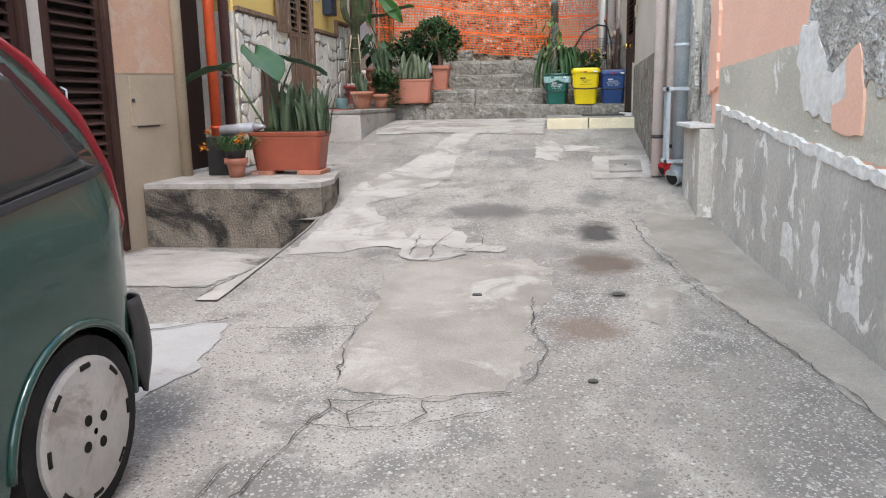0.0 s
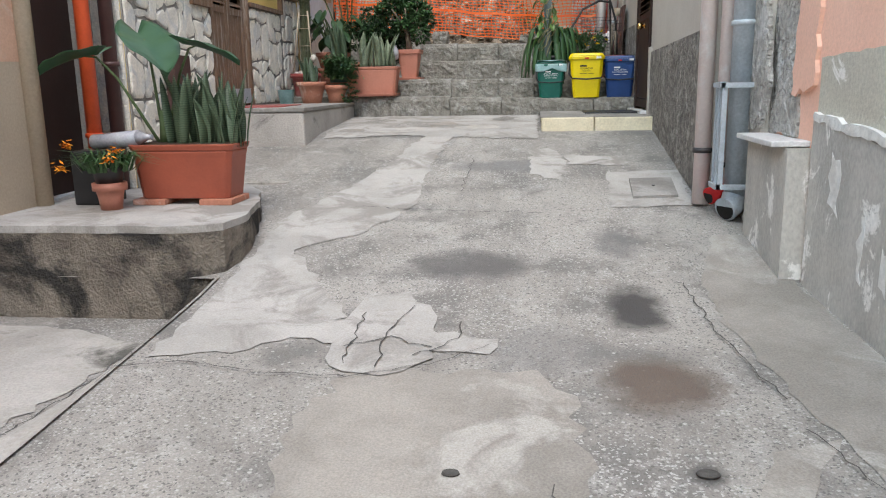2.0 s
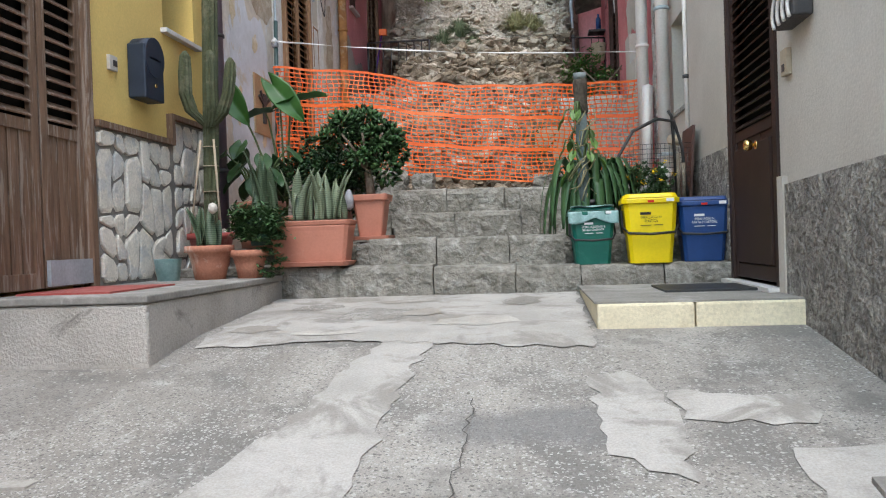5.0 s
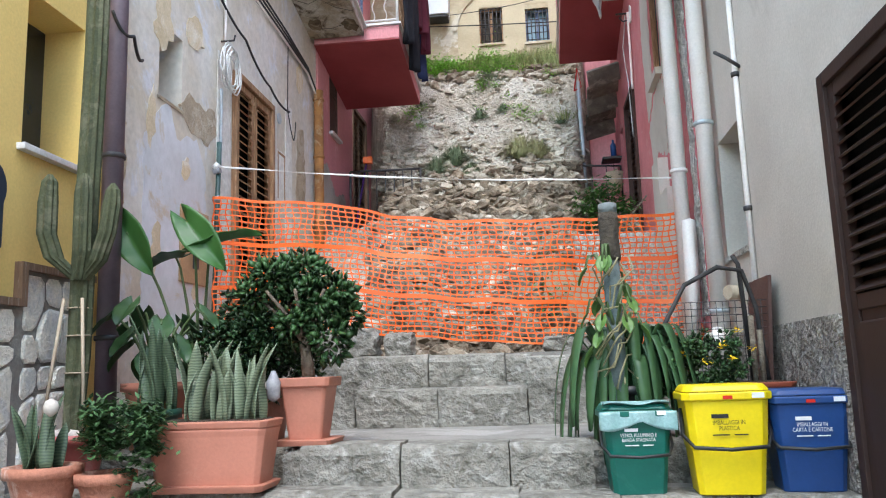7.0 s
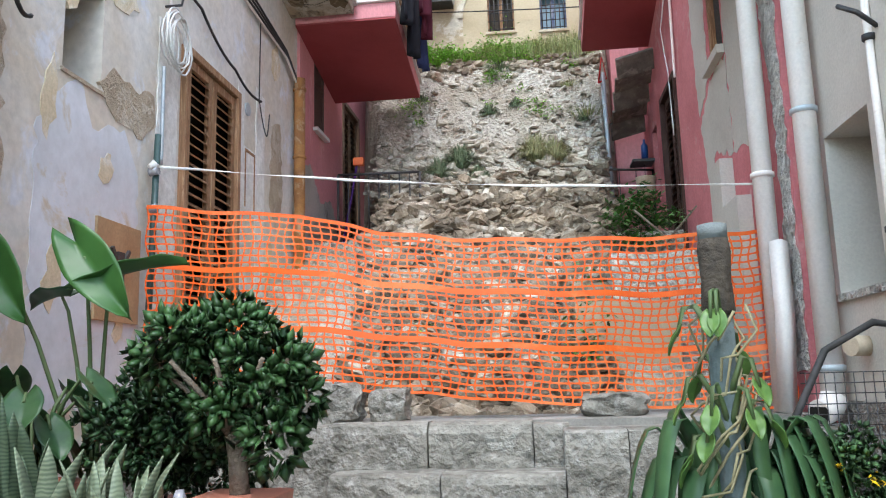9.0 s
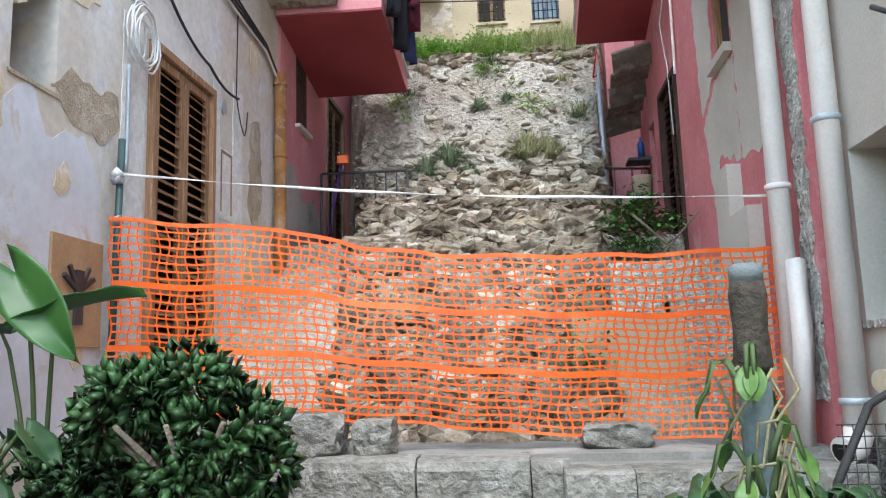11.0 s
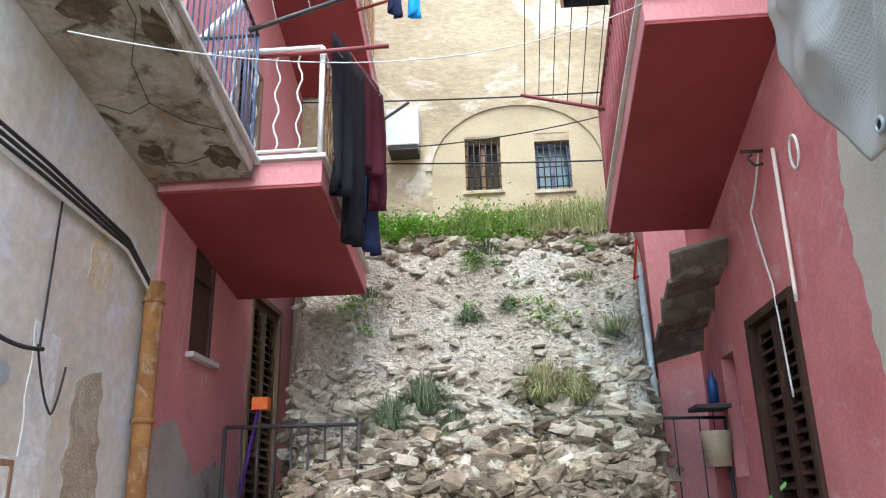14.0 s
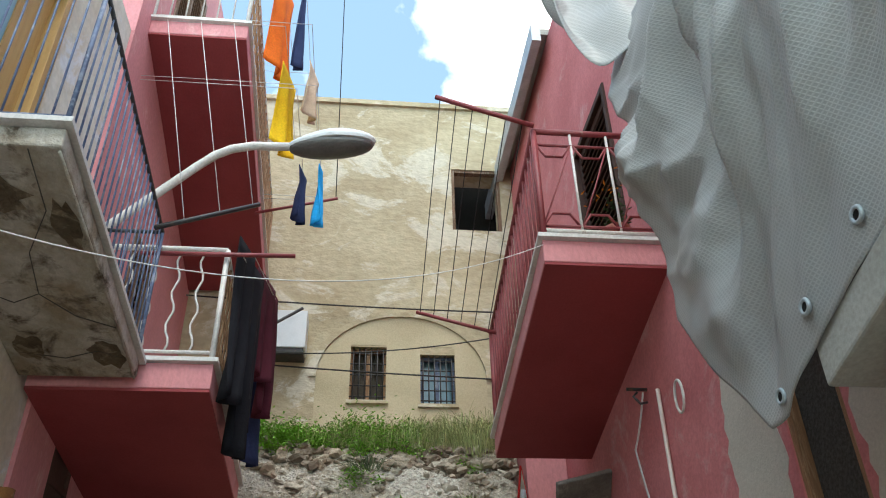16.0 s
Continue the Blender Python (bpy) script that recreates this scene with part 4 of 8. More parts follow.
# painted bands on the salmon house, each a thin coat over the wall
def coat(name, xf, sgn, pts, mat, label, lift=0.004, jag=0.02, seed=1, thick=0.0):
    """A thin layer of plaster on a wall along y, ragged outline given as (y, z)."""
    rnd = random.Random(seed)
    ring = []
    for (ya, za), (yb, zb) in zip(pts, pts[1:] + pts[:1]):
        n = max(2, int(math.hypot(yb - ya, zb - za) / 0.06)) if jag else 1
        d = math.hypot(yb - ya, zb - za) or 1.0
        for k in range(n):
            u = k / n
            w = rnd.uniform(-jag, jag) * (0 if k == 0 else 1)
            ring.append((ya + (yb - ya) * u - (zb - za) / d * w, za + (zb - za) * u + (yb - ya) / d * w))
    bm = bmesh.new()
    vs = [bm.verts.new((xf(y) + sgn * lift, y, z)) for y, z in ring]
    bm.faces.new(vs)
    bm.normal_update()
    bmesh.ops.triangulate(bm, faces=bm.faces[:])
    ex = bmesh.ops.extrude_face_region(bm, geom=bm.faces[:])
    for v in [g for g in ex["geom"] if isinstance(g, bmesh.types.BMVert)]:
        v.co.x -= sgn * (lift + 0.02)
    bmesh.ops.recalc_face_normals(bm, faces=bm.faces[:])
    me = bpy.data.meshes.new(name)
    bm.to_mesh(me)
    bm.free()
    me.materials.append(mat)
    return tagged(new(name, me), label, "plaster", kind="structure")


# salmon house: olive band, flaking ledge, grey dado, bare rubble mortar
coat("plaster_band", r1x, -1, [(-2.0, 1.6), (0, 1.62), (3.7, 1.86), (5.78, 2.06), (5.78, 2.33), (4.0, 2.42), (2.0, 2.45), (-2.0, 2.5)], OLIVE, "peeling grey-green painted band", 0.005, 0.006, 2)
coat("plaster_dado", r1x, -1, [(-3, 0.3), (3.0, 0.9), (5.78, 1.15), (5.78, 2.04), (3.7, 1.8), (0, 1.5), (-3, 1.3)], GREYBASE, "flaking grey dado with bare patches", 0.022, 0.006, 3)
coat("plaster_ledge", r1x, -1, [(0.0, 1.46), (2.0, 1.63), (3.7, 1.80), (5.76, 2.035), (5.76, 2.075), (4.9, 1.98), (3.7, 1.86), (2.6, 1.76), (2.0, 1.69), (0.0, 1.53)], WHITEFLAKE, "crumbling white edge of the dado", 0.03, 0.013, 4)
coat("bare_wall", r1x, -1, [(4.05, 2.75), (4.15, 2.35), (4.02, 2.1), (3.75, 2.05), (3.4, 2.2), (3.1, 2.0), (2.0, 1.95), (0.5, 2.0), (0.5, 3.6), (3.6, 3.6), (3.9, 3.1)], ROUGHCAST, "exposed rubble and mortar where plaster fell", 0.012, 0.035, 5)
coat("flaking_lime", r1x, -1, [(4.2, 2.5), (4.25, 2.3), (4.1, 2.05), (3.7, 2.0), (3.45, 2.1), (3.5, 2.3), (3.85, 2.25), (4.0, 2.5)], WHITEFLAKE, "flaking white lime round the bare wall", 0.016, 0.03, 6)
coat("salmon_remnant", r1x, -1, [(3.62, 2.3), (3.5, 2.36), (3.42, 2.12), (3.42, 1.95), (3.72, 1.96), (3.75, 2.08), (3.6, 2.12)], SALMON, "left-over piece of salmon plaster", 0.02, 0.015, 7)
for k, (y, z, w, h) in enumerate(((5.5, 1.75, .12, .3), (5.0, 1.45, .06, .2), (4.6, 1.4, .1, .28), (4.2, 1.3, .2, .25), (3.8, 1.3, .1, .4), (3.4, 1.2, .25, .2), (5.2, 1.5, .05, .3), (2.9, 1.2, .2, .3))):
    coat("flaked_spot", r1x, -1, [(y - w / 2, z - h / 2), (y + w / 2, z - h * .3), (y + w * .4, z + h / 2), (y - w * .3, z + h * .4)], WHITEFLAKE, "bare white spot in the flaking dado", 0.0235, 0.03, 20 + k)
# recessed niche beside the salmon house, with its sill
coat("bare_wall", const(2.25), -1, [(6.54, 2.7), (6.42, 2.2), (6.54, 1.95), (7.1, 1.95), (7.1, 2.8), (6.8, 3.0)], ROUGHCAST, "bare masonry beside the downpipes", 0.01, 0.02, 8)
slab("window_sill", MARBLE, "worn stone sill of the blocked window", "sill", (2.12, 2.6, 5.86, 6.56, 1.895, 1.925), bevel=0.006)
slab("wall_dado", GREYBASE, "grey plaster under the blocked window", "wall", (2.19, 2.6, 5.82, 6.56, 1.2, 1.89))
coat("niche_remnant", const(2.30), -1, [(5.82, 2.2), (6.15, 2.15), (6.1, 2.7), (6.2, 3.2), (5.82, 3.3)], SALMON, "left-over salmon plaster in the niche", 0.012, 0.02, 9)
coat("bare_wall", const(2.31), -1, [(6.05, 1.93), (6.54, 1.93), (6.54, 3.4), (6.15, 3.3), (6.2, 2.7), (6.05, 2.3)], ROUGHCAST, "bare broken stone in the niche", 0.015, 0.02, 10)
# dado of the off-white house
coat("roughcast_dado", const(XR2), -1, [(7.13, 1.2), (9.82, 1.6), (9.82, 2.5), (7.13, 2.57)], GRANITE, "brown-grey roughcast dado", 0.02, 0.0, 11)
coat("roughcast_dado", const(XR2), -1, [(10.98, 1.7), (13.2, 1.9), (13.2, 2.85), (10.98, 2.85)], GRANITE, "brown-grey roughcast dado", 0.02, 0.0, 12)
# coats on the peach house
coat("peach_band", const(XL1), 1, [(-4.9, 2.42), (3.5, 2.42), (3.5, 4.95), (-4.9, 4.95)], PEACH, "peach upper coat of paint", 0.004, 0.0, 13)
coat("peach_band", const(XL1), 1, [(5.48, 2.40), (6.5, 2.42), (6.5, 4.95), (5.48, 4.95)], PEACH, "peach upper coat of paint", 0.004, 0.0, 13)
coat("peach_band", const(XL1), 1, [(3.5, 3.66), (5.48, 3.66), (5.48, 4.95), (3.5, 4.95)], PEACH, "peach upper coat of paint", 0.004, 0.0, 13)
# peeled plaster of the limewashed house
coat("bare_plaster", const(XL3), 1, [(13.0, 4.62), (13.32, 4.6), (13.5, 4.75), (13.45, 4.95), (13.2, 4.9), (12.95, 4.95), (12.8, 4.8)], BAREPLASTER, "bare ochre plaster patch", 0.004, 0.03, 14)
coat("bare_plaster", const(XL3), 1, [(11.83, 3.2), (11.95, 3.4), (12.0, 4.2), (11.92, 5.0), (12.0, 5.8), (11.83, 6.0)], BAREPLASTER, "bare ochre plaster beside the downpipe", 0.004, 0.05, 15)
coat("bare_plaster", const(XL3), 1, [(15.75, 4.7), (15.95, 4.5), (16.15, 4.9), (16.05, 5.6), (15.8, 5.5)], BAREPLASTER, "bare ochre plaster patch", 0.004, 0.03, 16)
coat("old_limewash", const(XL3), 1, [(12.25, 2.9), (13.28, 2.9), (13.28, 4.35), (13.1, 4.6), (12.75, 4.5), (12.6, 4.75), (12.25, 4.4)], surf("bluish_limewash", (0.68, 0.69, 0.72), (0.6, 0.6, 0.61), (0.56, 0.48, 0.37), scale=2, fine=18, relief=.15, clo=.58, chi=.63, grain=.06), "bluish old limewash low on the wall", 0.003, 0.03, 25)
coat("pale_render", const(XL3), 1, [(13.5, 3.0), (13.8, 3.0), (13.8, 5.55), (13.5, 5.55)], WHITEFLAKE, "fresh white render round the shutters", 0.006, 0.01, 17)
coat("pale_render", const(XL3), 1, [(14.94, 3.0), (15.08, 3.0), (15.08, 4.5), (15.37, 4.5), (15.37, 3.0), (15.6, 3.0), (15.6, 5.7), (15.37, 5.75), (15.37, 5.1), (15.08, 5.1), (15.08, 5.7), (14.94, 5.65)], WHITEFLAKE, "fresh white render round the niche", 0.006, 0.01, 18)
coat("grey_render", const(XL4), 1, [(16.65, 4.2), (18.3, 4.2), (18.3, 4.85), (17.9, 5.2), (17.4, 5.1), (17.0, 5.45), (16.65, 5.3)], CEMENT_DIRTY, "bare grey render low on the pink house", 0.004, 0.03, 19)
# patches of the pink house on the right
coat("bare_render", const(XR3), -1, [(13.8, 4.5), (14.44, 4.6), (14.44, 6.9), (13.75, 7.3), (13.85, 6.2), (13.7, 5.4)], OFFWHITE, "large bare grey render patch on pink paint", 0.004, 0.03, 20)
coat("bare_render", const(XR3), -1, [(13.28, 3.0), (13.5, 3.0), (13.45, 4.6), (13.6, 5.6), (13.5, 7.5), (13.28, 7.5)], ROUGHCAST, "bare rubble seam between two houses", 0.008, 0.03, 21)


coat("bare_render", const(XR3), -1, [(14.46, 4.6), (15.0, 4.75), (15.25, 4.4), (15.45, 5.1), (15.0, 5.36), (14.46, 5.36)], OFFWHITE, "bare grey render under the screened window", 0.004, 0.03, 22)
coat("bare_render", const(XR3), -1, [(15.02, 5.4), (15.45, 5.2), (15.55, 6.2), (15.4, 6.9), (15.02, 6.9)], OFFWHITE, "bare grey render beside the screened window", 0.004, 0.03, 23)
OCHRESTAIN = surf("yellowed_limewash", (0.66, 0.55, 0.38), (0.58, 0.47, 0.31), (0.74, 0.68, 0.58), scale=4, rough=0.92, relief=0.4, clo=0.5, chi=0.6)
for k, (y, z, w, h) in enumerate(((12.5, 5.35, .3, .5), (12.35, 4.55, .12, .5), (13.05, 5.5, .35, .3), (12.75, 6.2, .5, .35), (15.9, 6.2, .25, .4), (12.9, 4.3, .14, .2), (12.45, 3.6, .16, .4), (13.1, 3.4, .12, .25), (15.75, 4.1, .2, .5))):
    coat("peeled_limewash", const(XL3), 1, [(y - w / 2, z - h * .3), (y - w * .1, z - h / 2), (y + w / 2, z - h * .2), (y + w * .35, z + h * .3), (y + w * .1, z + h / 2), (y - w * .4, z + h * .25)], OCHRESTAIN, "yellowed patch where the limewash peeled", 0.005 + .0004 * k, 0.035, 40 + k)


# ---- porch, thresholds, steps ----
PORCH = [(-2.32, 5.75), (-0.98, 5.75), (-0.80, 5.85), (-0.76, 6.1), (-0.88, 6.7), (-1.05, 7.2), (-1.35, 7.7), (-2.32, 7.75)]


def prism(pts, z0, z1, grow=0.0, wob=0.0, seed=1):
    rnd = random.Random(seed)
    ring = []
    for (xa, ya), (xb, yb) in zip(pts, pts[1:] + pts[:1]):
        n = max(1, int(math.hypot(xb - xa, yb - ya) / 0.08))
        ring += [(xa + (xb - xa) * k / n + rnd.uniform(-wob, wob), ya + (yb - ya) * k / n + rnd.uniform(-wob, wob)) for k in range(n)]
    cx, cy = sum(p[0] for p in ring) / len(ring), sum(p[1] for p in ring) / len(ring)
    ring = [(x + grow * (x - cx), y + grow * (y - cy)) for x, y in ring]
    mb = MB()
    mb.quad(*[(x, y, z1) for x, y in ring])
    mb.quad(*[(x, y, z0) for x, y in ring[::-1]])
    for (xa, ya), (xb, yb) in zip(ring, ring[1:] + ring[:1]):
        mb.quad((xa, ya, z0), (xb, yb, z0), (xb, yb, z1), (xa, ya, z1))
    return mb


tagged(prism(PORCH, 0.8, 1.455, 0, .012, 1).make("porch", PORCH_SIDE), "raised porch block of cracked stained render", "porch", kind="structure")
tagged(prism(PORCH, 1.456, 1.497, -.004, .012, 2).make("porch_top", CEMENT), "smooth cement top of the porch", "porch", kind="structure")
tagged(prism([(-1.5, 7.6), (-1.0, 7.65), (-0.95, 8.05), (-1.5, 8.1)], 1.0, 1.5, 0, .012, 3).make("porch_stub", CEMENT_DIRTY), "low broken end of the porch", "porch", kind="structure")
mb = MB()
mb.box(-2.1, -1.2, 8.9, 11.0, 1.4, 2.0)
mb.box(-2.1, -1.36, 11.0, 11.6, 1.4, 2.0)
tagged(mb.make("landing", CEMENT_DIRTY, bevel=0.02), "concrete landing block streaked with damp", "landing", kind="structure")
slab("landing_top", TREAD, "smooth cement top of the landing", "landing", (-2.1, -1.19, 8.89, 11.0, 2.0, 2.04), (-2.1, -1.35, 11.0, 11.6, 2.0, 2.04), bevel=0.008)
mb = MB()
mb.box(1.0, 1.5, 9.45, 10.95, 1.5, 1.895)
mb.box(1.508, XR2, 9.46, 10.95, 1.5, 1.895)
tagged(mb.make("door_step", CREAM, bevel=0.012), "cream limestone doorstep before the brown door", "step", kind="structure")
slab("door_step_top", TREAD, "grey cement top of the doorstep", "step", (0.99, XR2, 9.47, 10.95, 1.895, 1.905))


def step_row(name, y, depth, pieces, label):
    """A stone step; pieces: (x0, x1, z0, z1, set back) are its blocks."""
    st = tagged(MB().box(pieces[0][0], pieces[-1][1], y + .12, y + depth, pieces[0][2] - .1, min(p[3] for p in pieces) - .004).make(name, TREAD), label, "step", kind="structure")
    rnd = random.Random(int(y * 100))
    for x0, x1, z0, z1, back in pieces:
        bm = bmesh.new()
        bmesh.ops.create_cube(bm, size=1, matrix=Matrix.LocRotScale(((x0 + x1) / 2, y + back + .14, (z0 + z1) / 2), None, (x1 - x0 - .008, .28, z1 - z0)))
        bmesh.ops.subdivide_edges(bm, edges=bm.edges[:], cuts=6, use_grid_fill=True)
        for v in bm.verts:
            n = noise.noise_vector(v.co * 7) * .012 + noise.noise_vector(v.co * 22) * .007
            v.co += Vector((n.x * .5, n.y * 1.6, n.z * .6))
            if v.co.y < y + back + .03 and v.co.z > z1 - .03:
                v.co.y += .018
                v.co.z -= .012
        me = bpy.data.meshes.new("stone")
        bm.to_mesh(me)
        bm.free()
        me.materials.append(STEPSTONE)
        ob = new("stone", me)
        ob.parent = st
    return st


step_row("step_1", 10.95, 0.9, [(-1.36, -0.75, 1.7, 2.10, .03), (-0.75, -0.05, 1.7, 2.09, 0), (-0.05, 0.55, 1.7, 2.07, .01), (0.55, 1.02, 1.7, 2.055, 0), (1.02, 1.6, 1.7, 2.05, .02), (1.6, 2.07, 1.7, 2.05, .01)], "bottom step of hewn grey stone")
step_row("step_2", 11.2, 1.9, [(-0.68, -0.58, 1.95, 2.27, .04), (-0.58, -0.05, 1.95, 2.29, 0), (-0.05, 0.5, 1.95, 2.28, .01), (0.5, 0.92, 1.95, 2.28, 0)], "second step of hewn grey stone with a deep tread")
step_row("step_2_side", 11.42, 1.5, [(0.92, 1.5, 1.95, 2.27, 0), (1.5, 2.07, 1.95, 2.27, .01)], "stone ledge behind the bins")
step_row("step_2_left", 11.6, 1.5, [(-2.0, -1.3, 1.95, 2.25, 0), (-1.3, -0.68, 1.95, 2.26, .01)], "stone ledge behind the planters")
step_row("step_3", 12.72, 0.7, [(-0.64, -0.05, 2.2, 2.535, .02), (-0.05, 0.58, 2.2, 2.535, 0)], "third step of hewn grey stone")
step_row("step_3_side", 12.76, 0.9, [(0.58, 0.9, 2.1, 2.74, .0), (0.9, 1.5, 2.1, 2.74, .02), (1.5, 1.98, 2.1, 2.74, .05)], "stone abutment beside the steps")
step_row("step_4", 13.02, 1.3, [(-2.0, -1.2, 2.2, 2.76, .05), (-1.2, -0.72, 2.2, 2.775, .02), (-0.72, -0.15, 2.4, 2.78, 0), (-0.15, 0.42, 2.4, 2.775, .01), (0.42, 0.62, 2.4, 2.76, 0)], "top step of hewn grey stone")
slab("landing_upper", TREAD, "cement landing above the steps", "landing", (-2.02, 1.98, 13.2, 14.3, 2.5, 2.775))


# ---- hill of rubble, far house ----
HILL_Y = [13.9, 14.4, 15.2, 16.2, 17.0, 17.6, 18.0, 18.3, 18.6, 18.9, 20.2]
HILL_Z = [2.6, 3.0, 3.5, 4.05, 4.6, 5.15, 5.75, 6.4, 6.95, 7.3, 7.75]


def hill_z(x, y):
    z = float(np.interp(y, HILL_Y, HILL_Z))
    side = 4.45 if x < 0 else 4.3
    edge = (0.86 if x < 0 else 0.8) + 0.16 * (y - 15) + max(0.0, y - 17.6) * (.14 if x < 0 else .06)
    u = min(1.0, max(0.0, (abs(x - 0.02) - edge) / 0.14))
    z = z + (min(z, side) - z) * u * u * (3 - 2 * u)
    return z + .10 * noise.noise((x * 1.3, y * 1.3, 3)) + .05 * noise.noise((x * 4, y * 4, 8)) + .02 * noise.noise((x * 13, y * 13, 5)) + .09 * (.4 - abs(noise.noise((x * 1.9 + y, y * 5.5, 11)))) + .05 * (.4 - abs(noise.noise((x * 5, y * 11, 2))))


mb = MB()
mb.sheet(lambda u, v: (-3.2 + 6.6 * u, 13.9 + 6.3 * v, hill_z(-3.2 + 6.6 * u, 13.9 + 6.3 * v)), 190, 190, smooth=True)
tagged(mb.make("hillside", EARTH), "steep bare hillside of earth and rubble", "hillside", kind="structure")
rnd = random.Random(7)
hill = thing("rubble_slope", "loose broken limestone tumbled down the hillside", "rubble", kind="stuff")
mb, upper = MB(), MB()
LENGTH = [0.0]
for a in range(len(HILL_Y) - 1):
    LENGTH.append(LENGTH[-1] + math.hypot(HILL_Y[a + 1] - HILL_Y[a], HILL_Z[a + 1] - HILL_Z[a]))
for k in range(9500):
    y = float(np.interp(rnd.random() ** 1.15 * LENGTH[-2], LENGTH, HILL_Y))
    x = rnd.uniform(-1, 1) * (0.95 + 0.2 * max(0.0, y - 15))
    up = hill_z(x, y) + .25 * noise.noise((x * 1.7, y, 4))
    if up > 5.9 and rnd.random() < .75:
        continue
    big = rnd.random() ** 3
    size = (.024 + .12 * big) * float(np.interp(up, [3, 5.0, 5.7, 6.4, 7.2], [1.05, .85, .6, .45, .45]))
    (mb if up < 5.0 + .6 * rnd.random() else upper).rock((x, y, hill_z(x, y) + size * .2), size * rnd.uniform(.9, 1.7), size * rnd.uniform(.7, 1.1), size * rnd.uniform(.3, .7), rnd)
mb.make("rubble", RUBBLE, hill)
tagged(upper.make("scree", surf("pale_scree", (0.47, 0.42, 0.345), (0.36, 0.31, 0.245), (0.56, 0.515, 0.44), scale=4, fine=30, rough=0.93, relief=0.5, dist=0.02, island=0.22), hill), kind="stuff")
tagged(hill.children[0], kind="stuff")
mb = MB()
for k in range(150):
    x, y = rnd.uniform(-1.1, 1.45), rnd.uniform(18.62, 18.95)
    size = rnd.uniform(.02, .075)
    mb.rock((x, y, hill_z(x, y) + size * .2), size * 1.6, size, size * .6, rnd)
tagged(mb.make("crest_rubble", surf("brown_fresh_stone", (0.3, 0.24, 0.18), (0.4, 0.34, 0.27), (0.2, 0.15, 0.11), scale=5, relief=.6, island=.3), hill), kind="stuff")
for k in range(46):
    y = rnd.uniform(14.8, 17.7)
    x = rnd.uniform(-1.2, 1.15)
    size = rnd.uniform(.07, .17)
    ob = MB().rock((0, 0, 0), size * rnd.uniform(.9, 1.5), size, size * rnd.uniform(.5, .85), rnd).make("boulder", RUBBLE)
    ob.location = (x, y, hill_z(x, y) + size * .3)
    tagged(ob, "pale broken limestone block on the slope", "rock", "boulders on the slope")
# stones laid on the landing under the net
for x, y, sx, sy, sz in ((-1.08, 13.36, .16, .13, .13), (-0.78, 13.33, .2, .14, .13), (-0.42, 13.36, .12, .11, .1), (0.9, 13.5, .2, .12, .07), (-1.5, 13.4, .2, .15, .13)):
    bm = bmesh.new()
    bmesh.ops.create_icosphere(bm, subdivisions=3, radius=1)
    for v in bm.verts:
        p = v.co.copy()
        q = Vector([math.copysign(min(abs(c), .72), c) for c in p])
        n = noise.noise_vector(p * 1.7 + Vector((x * 9, 0, 0))) * .16 + noise.noise_vector(p * 5 + Vector((x, y, 0))) * .05
        v.co = Vector(((q.x + n.x) * sx * 1.3, (q.y + n.y) * sy * 1.3, (q.z + n.z) * sz * 1.3))
    me = bpy.data.meshes.new("loose_stone")
    bm.to_mesh(me)
    bm.free()
    me.materials.append(STEPSTONE)
    ob = new("loose_stone", me)
    ob.location = (x, y, 2.775 + sz * .9)
    tagged(ob, "rough grey stone block weighing down the net", "stone", "stones under the net")


# grass and weeds on the hill
def tuft(mb, c, n, h, spread, rnd, w=0.0032):
    for k in range(int(n * 1.5)):
        a, l = rnd.uniform(0, 6.28), h * rnd.uniform(.5, 1.1)
        dx, dy = math.cos(a) * spread * rnd.random(), math.sin(a) * spread * rnd.random()
        lean = rnd.uniform(.2, .9) * spread
        p0 = Vector((c[0] + dx, c[1] + dy, c[2]))
        p1 = p0 + Vector((math.cos(a) * lean * .5, math.sin(a) * lean * .5, l * .7))
        p2 = p0 + Vector((math.cos(a) * lean * 1.5, math.sin(a) * lean * 1.5, l * rnd.uniform(.3, .95)))
        s = Vector((-math.sin(a), math.cos(a), 0)) * w
        mb.quad(p0 - s, p0 + s, p1 + s * .8, p1 - s * .8)
        mb.quad(p1 - s * .8, p1 + s * .8, p2)


def mound(mb, c, n, r, h, rnd, w=.003):
    """A domed clump of grass, its blades arching out and falling over."""
    for k in range(n):
        a, q = rnd.uniform(0, 6.28), rnd.random() ** .6
        o = Vector((math.cos(a), math.sin(a) * .6, 0))
        p = [Vector(c) + o * r * .35 * rnd.random()]
        top, reach = h * (1.05 - .55 * q) * rnd.uniform(.7, 1.1), r * q
        for t in (.4, .75, 1.0):
            p.append(p[0] + o * reach * t ** 1.2 + Vector((0, 0, top * math.sin(t * 2.2) - .12 * q * t)))
        e = Vector((-math.sin(a), math.cos(a), 0)) * w
        mb.quad(p[0] - e, p[0] + e, p[1] + e, p[1] - e)
        mb.quad(p[1] - e, p[1] + e, p[2] + e * .7, p[2] - e * .7)
        mb.quad(p[2] - e * .7, p[2] + e * .7, p[3])


def weed(mb, c, n, r, h, rnd, size=.03):
    for k in range(n):
        p = Vector((c[0] + rnd.gauss(0, r * .5), c[1] + rnd.gauss(0, r * .5), c[2] + abs(rnd.gauss(0, h * .5))))
        a, b = rnd.uniform(0, 6.28), rnd.uniform(-.7, .7)
        d = Vector((math.cos(a), math.sin(a), b)) * size * rnd.uniform(.7, 1.5)
        s = Vector((-math.sin(a), math.cos(a), rnd.uniform(-.3, .3))) * size * .5
        mb.quad(p - d, p + s, p + d, p - s)


